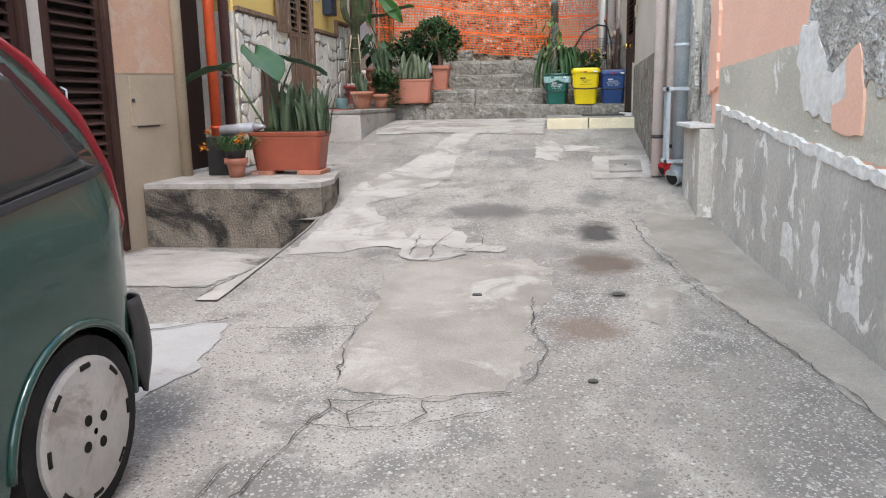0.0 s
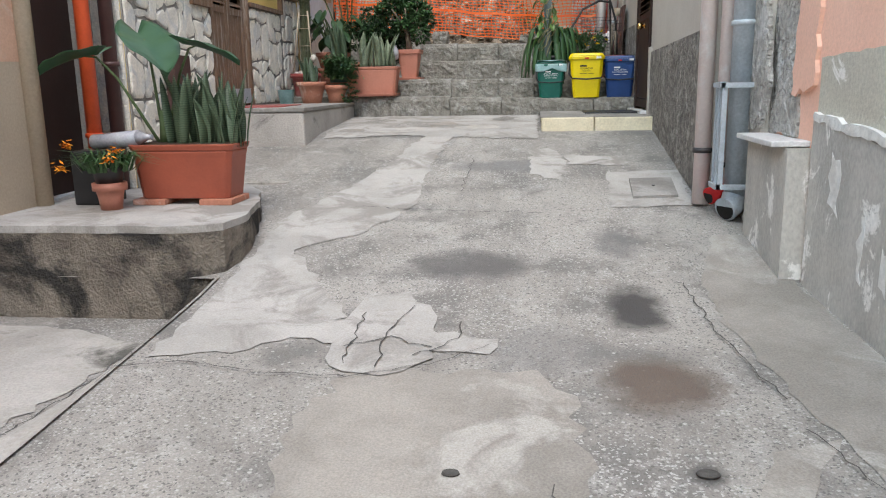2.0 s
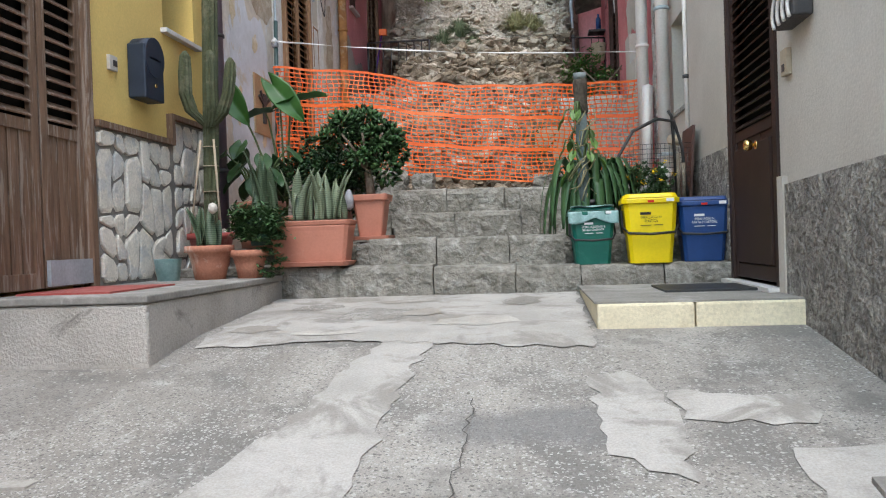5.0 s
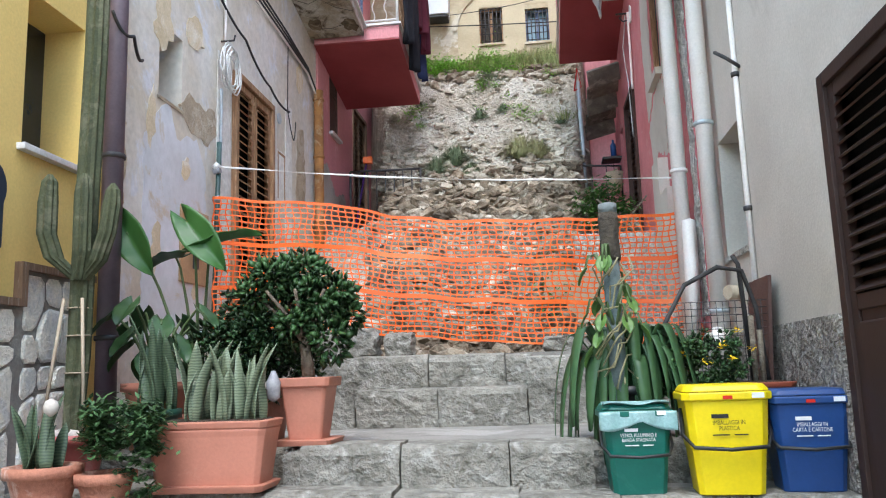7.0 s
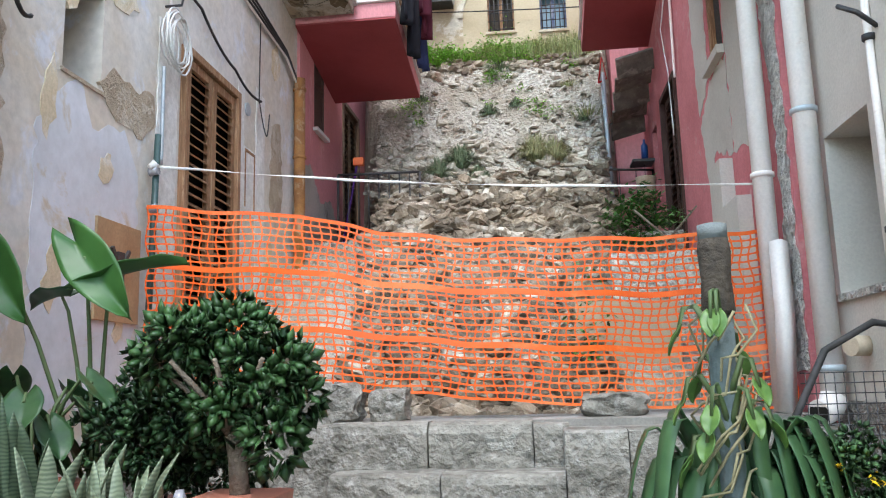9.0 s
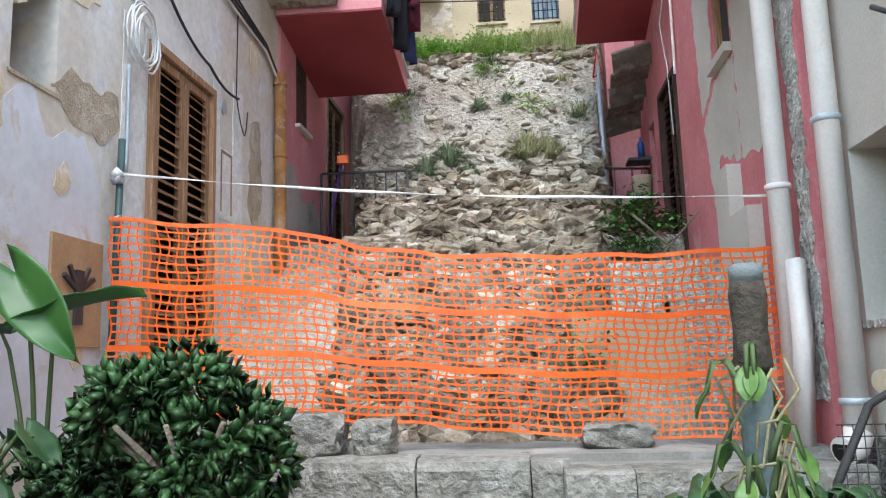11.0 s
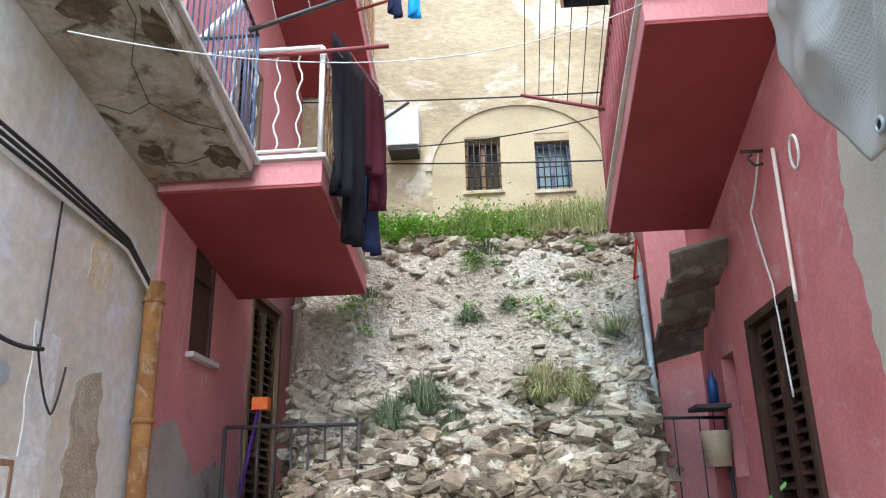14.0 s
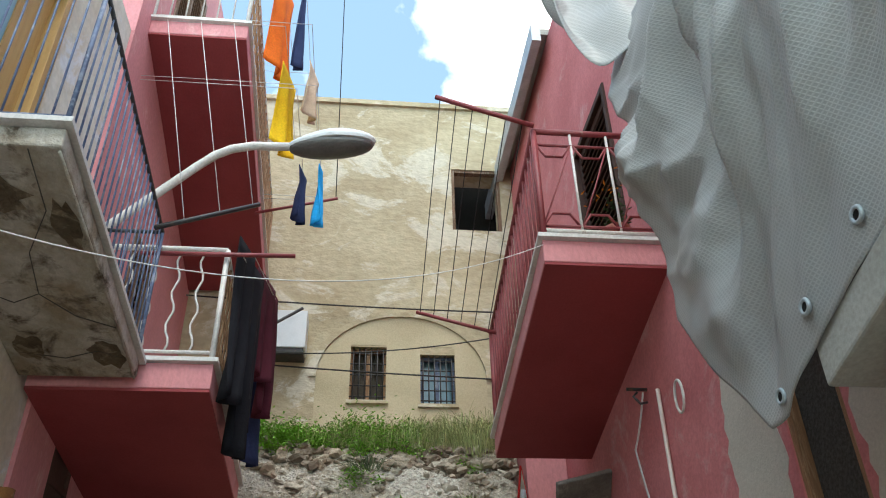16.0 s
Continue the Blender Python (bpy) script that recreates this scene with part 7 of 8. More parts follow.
me.materials.append(LAMPWHITE)
ob = new("housing", me)
ob.parent = lamp
bm = bmesh.new()
bmesh.ops.create_icosphere(bm, subdivisions=3, radius=1)
for v in bm.verts:
    x, y, z = v.co
    v.co = m @ Vector((x * .33, y * .122, (min(z, .1) * .075) - .0))
me = bpy.data.meshes.new("lens")
bm.to_mesh(me)
bm.free()
me.materials.append(LAMPGREY)
ob = new("lens", me)
ob.parent = lamp


def cloth(name, label, x, y, z, w, h, mat, seed, group="laundry"):
    r = random.Random(seed)
    a, b, c = r.uniform(0, 6), r.uniform(.5, 1), r.uniform(-.3, .3)
    mb = MB().sheet(lambda u, v: (x + (u - .5) * w * .24 + .06 * math.sin(u * 9 + a + 2 * v) * v, y + (u - .5) * w * (1 - .35 * v * b) + .03 * math.sin(v * 6 + a) + c * .1 * v, z - h * v - .04 * v * math.sin(u * 3.1)), 10, 16)
    return tagged(mb.make(name, mat, solid=0.006), label, "clothes", group)


for k in range(3):
    cloth("hanging_clothes", "black clothes drying on the balcony line", -.8 + .04 * (k % 2), 16.62 + .27 * k, 8.02, .3, 1.15 + .25 * (k % 2), CLOTHK, k)
cloth("hanging_clothes", "dark maroon sweatshirt drying on the balcony line", -.76, 17.5, 8.28, .42, .85, CLOTHR, 5)
cloth("hanging_clothes", "dark maroon trousers drying on the balcony line", -.74, 17.75, 8.3, .3, 1.1, CLOTHR, 6)
cloth("hanging_clothes", "navy trousers drying on the balcony line", -.8, 17.95, 8.2, .26, 1.3, CLOTHN, 7)
ln = thing("drying_rack", "iron arm with drying lines on the balcony", "drying rack")
MB().tube([(-1.5, 16.43, 7.84), (-.44, 16.43, 7.86)], .016, 6).make("arm", REDIRON, ln)
MB().tube([(-1.5, 18.1, 7.66), (-.5, 18.1, 8.35)], .014, 6).make("arm", IRON, ln)
for x, z in ((-.8, 7.85), (-.72, 7.85)):
    MB().tube([(x, 16.43, z), (x, 18.1, 8.36)], .004, 4).make("line", WHITECABLE, ln)
ln = thing("drying_rack", "dark iron arm with lines under the upper balcony", "drying rack")
MB().tube([(-1.35, 16.2, 7.9), (-.76, 16.6, 8.41)], .018, 6).make("arm", IRON, ln)
for k in range(3):
    MB().tube([(-1.2 + .2 * k, 16.3 + .13 * k, 8.03 + .17 * k), (-1.85 + .3 * k, 16.88, 10.66)], .0035, 4).make("line", WHITECABLE, ln)
cloth("hanging_clothes", "orange shirt drying on the upper line", -.92, 17.5, 12.0, .5, 1.25, CLOTHO, 11)
cloth("hanging_clothes", "yellow shirt drying on the upper line", -.8, 17.65, 10.8, .42, .95, CLOTHY, 12)
cloth("hanging_clothes", "beige towel drying on the upper line", -.55, 17.6, 10.85, .34, .6, CLOTHT, 13)
cloth("hanging_clothes", "navy shirt drying on the upper line", -.63, 18.2, 10.0, .26, .6, CLOTHN, 14)
cloth("hanging_clothes", "bright blue cloth drying on the upper line", -.45, 18.2, 10.05, .14, .7, CLOTHB, 15)
cloth("hanging_clothes", "navy and red scarf drying on the upper line", -.7, 17.4, 11.9, .12, 1.2, CLOTHN, 16)
ln = thing("drying_rack", "iron arm holding the upper drying line", "drying rack")
MB().tube([(-1.14, 18.7, 9.8), (-.28, 18.7, 10.04)], .016, 6).make("arm", REDIRON, ln)
MB().tube([(-.3, 18.7, 10.04), (-.3, 17.0, 13.4)], .005, 4).make("line", CABLE, ln)
for x, z in ((-.92, 12.0), (-.7, 11.9), (-.55, 10.85), (-.8, 10.8), (-.63, 10.0), (-.45, 10.05)):
    MB().tube([(XL4, 17.0, z), (x, 17.0, z), (x, 18.7, z), (XL4, 18.7, z)], .004, 4).make("line", WHITECABLE, ln)

# ---- railings and things on the slope ----
rl = thing("landing_rail", "rusty iron railing on the upper landing", "railing", "slope railings")
railing(rl, [(-1.79, 17.45), (-.82, 17.5)], 4.6, .82, IRON, .12, .016, .009)
for u in (.02, .98):
    MB().tube([(-1.79 + .97 * u, 17.45 + .05 * u, 3.6), (-1.79 + .97 * u, 17.45 + .05 * u, 4.7)], .02, 6).make("stanchion", IRON, rl)
MB().box(-2.0, -.78, 17.35, 19.0, 3.6, 4.6).make("deck", CEMENT_DIRTY, rl)
br = thing("broom", "broom with a purple handle and orange head", "broom")
MB().tube([(XL4 + .2, 17.7, 4.6), (XL4 + .42, 17.55, 5.58)], .014, 6).make("handle", surf("purple_plastic", (0.09, 0.03, 0.2), (0.08, 0.025, 0.18), scale=5), br)
MB().box(XL4 + .38, XL4 + .5, 17.5, 17.58, 5.55, 5.64).make("head", NET, br)
rl = thing("landing_gate", "black iron gate post wrapped in dark cloth", "gate", "slope railings")
MB().tube([(1.1, 17.95, 4.0), (1.13, 17.95, 5.84)], .022, 6).make("post", IRON, rl)
MB().box(1.03, 1.16, 17.9, 17.98, 4.35, 5.25).make("cloth", CLOTHK, rl)
railing(rl, [(1.12, 17.95), (1.94, 18.15)], 4.45, 1.0, IRON, .2, .014, .006)
mb = MB()
mb.box(1.1, XR3, 15.2, 16.6, 2.8, 4.0)
mb.box(1.05, XR3, 16.6, 19.0, 3.6, 4.42)
tagged(mb.make("landing_block", ROUGHCAST), "rubble stone landing before the pink door", "landing", kind="structure")
mb = MB()
for k in range(5):
    mb.box(1.5, XR3, 14.0 + .25 * k, 15.4, 2.7, 2.95 + .24 * k)
tagged(mb.make("side_stair", ROUGHCAST), "rough stone side stair against the pink house", "stair", kind="structure")
slab("stair_wall", OFFWHITE, "pale plastered stair parapet", "wall", (1.86, XR3 - .002, 14.5, 14.86, 3.0, 4.57), (1.86, XR3 - .002, 14.1, 14.5, 3.0, 4.2))
slab("plinth_block", BEIGE, "tan plastered block beside the steps", "wall", (.75, 1.5, 14.55, 15.1, 2.7, 3.55))
bush = thing("bush", "leafy green shrub growing from the rubble", "bush")
mb = MB()
rnd = random.Random(12)
for k in range(9):
    weed(mb, (1.46 + rnd.uniform(-.26, .26), 16.2 + rnd.uniform(-.15, .15), 4.1 + rnd.uniform(0, .5)), 130, .2, .2, rnd, .034)
weed(mb, (.82, 14.3, 3.1), 200, .2, .7, rnd, .026)
mb.make("leaves", leafy("shrub_leaf", (0.1, 0.24, 0.05), (0.05, 0.14, 0.03), rough=0.5), bush)
MB().tube([(1.45, 16.2, 3.6), (1.42, 16.2, 4.0), (1.5, 16.2, 4.4)], .018, 6, r2=.008).make("stem", BARK, bush)
for a, b in (((1.5, 15.9, 4.0), (1.9, 15.6, 4.45)), ((.3, 17.3, 4.75), (.5, 17.5, 5.3)), ((1.4, 15.9, 4.5), (1.85, 15.7, 4.0)), ((-.95, 17.0, 4.3), (-.75, 17.2, 5.0))):
    tagged(MB().tube([a, b], .013, 6, r2=.008).make("stick", BARK), "weathered timber stick leaning in the rubble", "stick", "loose sticks")
sign = thing("road_sign", "triangular warning sign on a grey pole", "road sign")
MB().tube([(1.46, 18.2, 4.4), (1.42, 18.2, 6.75)], .03, 8).make("pole", STEEL, sign)
MB().quad((1.37, 18.15, 6.63), (1.46, 18.24, 6.7), (1.42, 18.2, 6.93)).make("plate", OFFWHITE, sign, solid=0.01)
MB().tube([(1.36, 18.14, 6.6), (1.47, 18.25, 6.69), (1.42, 18.2, 6.95), (1.36, 18.14, 6.6)], .011, 5).make("rim", SIGNRED, sign)
cage = thing("hanging_basket", "wire basket with a blue bottle and a yellow bucket", "basket")
MB().tube([(1.84, 18.08, 5.6), (1.84, 18.08, 5.32)], .004, 4).make("hook", IRON, cage)
MB().lathe((1.84, 18.08, 5.08), [(.09, 0), (.12, .25), (.125, .26)], 16).make("bucket", CLOTHT, cage, "pale yellow plastic bucket")
MB().lathe((1.84, 18.0, 5.55), [(.04, 0), (.04, .16), (.015, .2), (.015, .24)], 12).make("bottle", BINBLUE, cage)
MB().box(1.68, 1.94, 17.9, 18.2, 5.5, 5.53).make("shelf", IRON, cage)


# ---- orange net and tape ----
def net_pt(u, v):
    x = -1.97 + 3.9 * u
    y = 13.3 + .22 * u + .05 * math.sin(u * 17) * v + .04 * math.sin(u * 7 + v * 3)
    top = float(np.interp(u, [0, .12, .25, .38, .5, .65, .8, .95, 1], [4.15, 4.1, 4.06, 3.93, 3.86, 3.83, 3.82, 3.84, 3.86]))
    low = float(np.interp(u, [0, .15, .3, .45, .6, .8, .95, 1], [3.02, 3.0, 2.98, 2.93, 2.87, 2.82, 2.8, 2.82]))
    return Vector((x + .012 * math.sin(v * 25 + u * 60), y, top + (low - top) * v + .006 * math.sin(u * 45)))


net = thing("barrier_net", "orange plastic barrier net strung across the steps", "barrier net")
NU, NV = 70, 24
wide = {0: .012, 8: .018, 16: .018, 24: .008}
web = MB()
for j, half in wide.items():
    MB().sheet(lambda u, v: tuple(net_pt(u, j / NV) + Vector((0, 0, (2 * v - 1) * half))), NU * 2, 1, smooth=False).make("band", NET, net, solid=0.002)
for j in range(NV + 1):
    if j in wide:
        continue
    half = .0046
    for i in range(NU * 2):
        a, b = net_pt(i / (2 * NU), j / NV), net_pt((i + 1) / (2 * NU), j / NV)
        swell = .003
        ha, hb = half + (swell if i % 2 == 0 else 0), half + (swell if i % 2 == 1 else 0)
        web.quad(a - Vector((0, 0, ha)), b - Vector((0, 0, hb)), b + Vector((0, 0, hb)), a + Vector((0, 0, ha)))
for i in range(NU + 1):
    for j in range(NV * 2):
        a, b = net_pt(i / NU, j / (2 * NV)), net_pt(i / NU, (j + 1) / (2 * NV))
        ha, hb = (.007, .004) if j % 2 == 0 else (.004, .007)
        o = Vector((0, .003, 0))
        web.quad(a - Vector((ha, 0, 0)) + o, b - Vector((hb, 0, 0)) + o, b + Vector((hb, 0, 0)) + o, a + Vector((ha, 0, 0)) + o)
web.make("mesh", NET, net, solid=0.002)
post = thing("fence_post", "dark green steel post holding the net", "post")
MB().tube([(-1.99, 13.38, 2.78), (-1.96, 13.4, 4.66)], .022, 8).make("shaft", GREENPOLE, post)
for z in (3.05, 4.15, 4.4):
    MB().tube([(-2.0, 13.38, z), (-1.94, 13.38, z + .01)], .03, 8).make("tie", PLASTICFILM, post)
tp2 = thing("barrier_tape", "faded white barrier tape stretched across the lane", "barrier tape")
MB().sheet(lambda u, v: (-1.97 + 3.8 * u, 13.38 + .15 * u + .008 * math.sin(u * 40 + v), 4.44 - .30 * u - .06 * math.sin(math.pi * u) + .018 * (v - .5) * math.cos(u * 9)), 60, 1).make("strip", TAPE, tp2, solid=0.001)
MB().tube([(-1.99, 13.37, 4.42), (-1.95, 13.37, 4.46)], .03, 8).make("knot", TAPE, tp2)
pole = thing("clothes_pole", "green post with a wrapped head and a climbing vine", "post")
MB().tube([(1.08, 11.4, 2.3), (1.08, 11.4, 3.2)], .045, 10).make("shaft", surf("grey_green_post", (0.12, 0.15, 0.15), (0.09, 0.12, 0.12), scale=6), pole)
MB().lathe((1.08, 11.4, 3.2), [(.052, 0), (.056, .02), (.05, .12), (.056, .22), (.05, .26)], 12).make("wrapping", surf("dark_frayed_wrap", (0.05, 0.042, 0.034), (0.085, 0.07, 0.055), scale=20, rough=.95, relief=.8), pole)
MB().lathe((1.08, 11.4, 3.46), [(.05, 0), (.05, .05), (.03, .055)], 12).make("cap", surf("grey_cap", (.18, .2, .2), (.15, .17, .17), scale=5), pole)

# ---- bins ----
def bin_(x, y, mat, label, lid, ink, s=1.0, bag=False, tilt=0.0, words=()):
    b = thing("recycling_bin", label, "bin", "recycling bins")
    body = MB().frustum((0, 0, 0), .135, .115, .175, .15, .40, .1, [(0, 0), (.05, .01), (.48, .47), (.62, .5), (.98, .97), (1, 1)])
    body.make("body", mat, b, bevel=0.006)
    MB().frustum((0, 0, .40), .19, .165, .19, .165, .035, .1).make("rim", mat, b, bevel=0.006)
    MB().frustum((0, 0, .437), .185, .16, .165, .14, .03, .12).make("lid", lid, b, bevel=0.008)
    MB().tube([(-.178, .0, .36), (-.185, -.08, .25), (-.15, -.165, .205), (0, -.172, .195), (.15, -.165, .205), (.185, -.08, .25), (.178, 0, .36)], .009, 6).make("handle", BLACKPOT, b, "black plastic carrying handle")
    MB().box(-.02, .02, -.168, -.164, .405, .42).make("latch", PRINTR, b)
    t = MB()
    t.box(-.07, .0, -.151, -.147, .325, .342)
    t.make("logo", ink, b)
    for k, (x0, x1, z0) in enumerate(((-.07, .0, .252), (.02, .075, .252))):
        MB().box(x0, x1, -.1505, -.1465, z0, z0 + .005).make("print", ink, b)
    MB().box(.1, .15, -.168, -.163, .408, .43).make("sticker", PRINTW, b)
    for k, line in enumerate(words):
        cu = bpy.data.curves.new("lettering", "FONT")
        cu.body, cu.size, cu.align_x = line, .026, "CENTER"
        tmp = bpy.data.objects.new("lettering", cu)
        scene.collection.objects.link(tmp)
        bpy.context.view_layer.update()
        me = bpy.data.meshes.new_from_object(tmp.evaluated_get(bpy.context.evaluated_depsgraph_get()))
        bpy.data.objects.remove(tmp)
        me.materials.clear()
        me.materials.append(ink)
        ob = new("lettering", me)
        ob.parent = b
        ob.matrix_basis = pose(.0, -.1515, .298 - .024 * k, 90, 0, 0) @ Matrix.Diagonal((.75, 1, 1, 1))
    if bag:
        MB().sheet(lambda u, v: (-.2 + .4 * u, -.172 - .012 * math.sin(u * 14), .43 - v * (.05 + .05 * abs(math.sin(u * 4 + 1)))), 18, 6).make("liner", BINBAG, b, "pale bin bag hanging over the rim", solid=0.002)
        MB().sheet(lambda u, v: (-.17 + .34 * u, -.17 + .16 * v, .472 + .008 * math.sin(u * 9 + v * 7)), 12, 10).make("liner_top", BINBAG, b, solid=0.002)
    b.matrix_basis = pose(x, y, 2.05, 0, 0, tilt) @ Matrix.Diagonal((s, s, s, 1))
    return b


bin_(1.11, 11.13, BINGREEN, "dark green recycling bin with a bag over its rim", BINGREEN, PRINTW, .89, True, 2, ("VETRO, ALLUMINIO E", "BANDA STAGNATA"))
bin_(1.52, 11.10, BINYELLOW, "yellow recycling bin with a black handle", BINYELLOW, PRINTK, 1.06, False, -2, ("IMBALLAGGI IN", "PLASTICA"))
bin_(1.90, 11.15, BINBLUE, "dark blue recycling bin on the step", BINBLUE, PRINTW, .99, False, -3, ("IMBALLAGGI IN", "CARTA E CARTONE"))


# ---- plants ----
def blade(mb, base, a, lean, h, w, twist, rnd, curl=0.0):
    """An upright sword leaf."""
    n = 7
    side = Vector((-math.sin(a + twist), math.cos(a + twist), 0))
    out = Vector((math.cos(a), math.sin(a), 0))
    rows = []
    for k in range(n + 1):
        u = k / n
        c = Vector(base) + out * (lean * u * u * h + curl * math.sin(u * 3)) + Vector((0, 0, h * u))
        q = w * (math.sin(math.pi * (.18 + .8 * u)) ** .7) if u < 1 else .001
        rows.append((c - side * q, c + out * q * .25, c + side * q))
    i = len(mb.v)
    for r in rows:
        mb.v += [tuple(p) for p in r]
    for k in range(n):
        for j in range(2):
            s = i + k * 3 + j
            mb.f.append((s, s + 1, s + 4, s + 3))
            mb.s.append(True)


def sansevieria(parent, c, n, sx, sy, h, seed, mat=None):
    rnd = random.Random(seed)
    for k in range(n):
        mb = MB()
        x, y = rnd.uniform(-sx, sx), rnd.uniform(-sy, sy)
        blade(mb, (c[0] + x, c[1] + y, c[2]), rnd.uniform(0, 6.28), rnd.uniform(.05, .35), h * rnd.uniform(.6, 1.1), rnd.uniform(.026, .042), rnd.uniform(-.5, .5), rnd, rnd.uniform(-.02, .02))
        mb.make("leaf", mat or SANS, parent, solid=0.004)


def jade(mb, c, r, n, rnd, size=.03, flat=.8):
    """A crown of small fleshy leaves in rosettes."""
    for k in range(n):
        d = Vector((rnd.gauss(0, 1), rnd.gauss(0, 1), rnd.gauss(0, 1))).normalized()
        p = Vector(c) + Vector((d.x * r[0], d.y * r[1], d.z * r[2])) * rnd.uniform(.6, 1.14)
        for j in range(5):
            a = j * 1.257 + rnd.uniform(-.3, .3)
            t1 = d.cross(Vector((.3, .2, 1))).normalized()
            t2 = d.cross(t1)
            o = (t1 * math.cos(a) + t2 * math.sin(a)) * .9 + d * .6
            o.normalize()
            l = size * rnd.uniform(.8, 1.35)
            s = o.cross(d).normalized() * l * .42
            q, e = p + o * l * .15, p + o * l * 1.5
            m2 = p + o * l * .95
            up = d * l * .16
            i = len(mb.v)
            mb.v += [tuple(q), tuple(m2 + s), tuple(e + up), tuple(m2 - s), tuple(m2 + up)]
            mb.f += [(i, i + 1, i + 4), (i + 1, i + 2, i + 4), (i + 2, i + 3, i + 4), (i + 3, i, i + 4), (i, i + 3, i + 2, i + 1)]
            mb.s += [True] * 5


def ear(parent, base, tip, size, mat, droop=-40, face=0.0, seed=1, roll=0.0, wide=.42):
    """A heart-shaped leaf on a long stalk."""
    rnd = random.Random(seed)
    b, t = Vector(base), Vector(tip)
    mid = b.lerp(t, .55) + Vector((0, 0, .12))
    MB().tube([b, b.lerp(mid, .5), mid, mid.lerp(t, .6) + Vector((0, 0, .05)), t], .012, 6, r2=.006).make("stalk", STEM, parent)
    m = Matrix.Translation(t) @ Euler((radians(droop), 0, radians(face))).to_matrix().to_4x4() @ Matrix.Rotation(radians(roll), 4, "Z")

    def fn(u, v):
        a = (u - .5) * 2
        l = v
        w = math.sin(math.pi * min(1, l * .93 + .07)) ** .75 * wide * (1 - .25 * l)
        y = l * 1.0 - .25 * (1 - abs(a)) * 0 - (.22 * abs(a) * (1 - l) ** 2)
        return m @ Vector((a * w * size, y * size - .22 * size, (abs(a) * .11 - .25 * l * l + .015 * math.sin(l * 18) * abs(a)) * size))

    MB().sheet(fn, 10, 14).make("leaf", mat, parent, solid=0.002)


def round_pot(parent, c, r0, r1, h, mat, rim=.02, name="pot"):
    MB().lathe(c, [(r0, 0), (r0 + (r1 - r0) * .5, h * .45), (r1, h - .05), (r1 + rim, h - .048), (r1 + rim, h), (r1 - .012, h), (r1 - .018, h - .03)], 24).make(name, mat, parent)
    MB().lathe((c[0], c[1], c[2]), [(r1 - .02, h - .04), (r1 * .5, h - .028), (.01, h - .025)], 20).make("soil", SOIL, parent)


def trough(parent, c, a, b, h, mat, saucer=None):
    MB().frustum(c, a * .86, b * .82, a, b, h, .1, [(0, 0), (.05, .02), (.72, .74), (.74, .76), (.9, .84), (.9, .88)]).make("tub", mat, parent, bevel=0.006)
    MB().frustum((c[0], c[1], c[2] + h * .88), a, b, a * 1.04, b * 1.06, h * .12, .1).make("rim", mat, parent, bevel=0.008)
    MB().frustum((c[0], c[1], c[2] + h), a * .9, b * .85, a * .88, b * .8, .006, .1).make("soil", SOIL, parent)
    if saucer:
        MB().frustum((c[0], c[1], c[2] - .03), a * .92, b * 1.05, a * .98, b * 1.15, .035, .1).make("saucer", mat, parent, bevel=0.006)


# big planter on the porch
tr = thing("planter", "long brick-red plastic planter with snake plants", "planter")
trough(tr, (-1.32, 6.68, 1.535), .345, .17, .35, TERRADARK)
sansevieria(tr, (-1.2, 6.68, 1.86), 62, .25, .12, .46, 3)
ear(tr, (-1.5, 6.7, 1.86), (-1.56, 6.66, 2.55), .5, BROADDARK, -22, 228, 1)
ear(tr, (-1.5, 6.7, 1.86), (-1.2, 6.62, 2.5), .36, BROADDARK, -8, -80, 2)
ear(tr, (-1.52, 6.7, 1.86), (-1.95, 6.6, 2.45), .4, BROADDARK, -5, 100, 3)
MB().tube([(-1.5, 6.7, 1.86), (-1.5, 6.7, 2.1)], .035, 8, r2=.02).make("trunk", STEM, tr)
for x in (-1.55, -1.1):
    tagged(MB().box(x - .11, x + .11, 6.5, 6.82, 1.497, 1.535).make("brick", CLAYPOT, bevel=0.005), "clay brick under the planter", "brick", "bricks under the planter")
fp = thing("flower_pot", "small terracotta pot with orange flowers", "flower pot")
round_pot(fp, (-1.72, 6.35, 1.497), .065, .085, .17, TERRA)
MB().lathe((-1.72, 6.35, 1.66), [(.08, 0), (.095, .08), (.1, .1), (.09, .1)], 18).make("inner_pot", BLACKPOT, fp)
rnd = random.Random(5)
mb = MB()
tuft(mb, (-1.72, 6.35, 1.74), 120, .16, .18, rnd, .008)
mb.make("leaves", IVYLEAF, fp)
mb = MB()
for c in ((-1.6, 6.25, 1.86), (-1.62, 6.2, 1.8), (-1.95, 6.3, 1.88), (-1.98, 6.25, 1.75)):
    weed(mb, c, 26, .04, .05, rnd, .018)
mb.make("flowers", FLOWERO, fp)
bt = thing("plastic_bottle", "clear plastic bottle lying by the planter", "bottle")
MB().tube([(-1.95, 6.62, 1.9), (-1.6, 6.55, 1.93)], .05, 12).make("shell", PLASTICFILM, bt)
MB().tube([(-1.6, 6.55, 1.93), (-1.54, 6.54, 1.935), (-1.5, 6.53, 1.937)], [.05, .02, .015], 10).make("neck", PLASTICFILM, bt)
tagged(MB().box(-2.06, -1.86, 6.5, 6.8, 1.497, 1.85).make("storage_tub", BLACKPOT, bevel=0.01), "black plastic tub behind the flower pot", "tub")
tagged(MB().box(-2.03, -1.95, 7.9, 8.2, 1.55, 2.5).make("dark_board", RUSTPLATE), "dark board leaning on the stone cladding", "board")

# planters at the foot of the steps
ct = thing("cactus", "tall column cactus in a red pot tied to canes", "cactus")
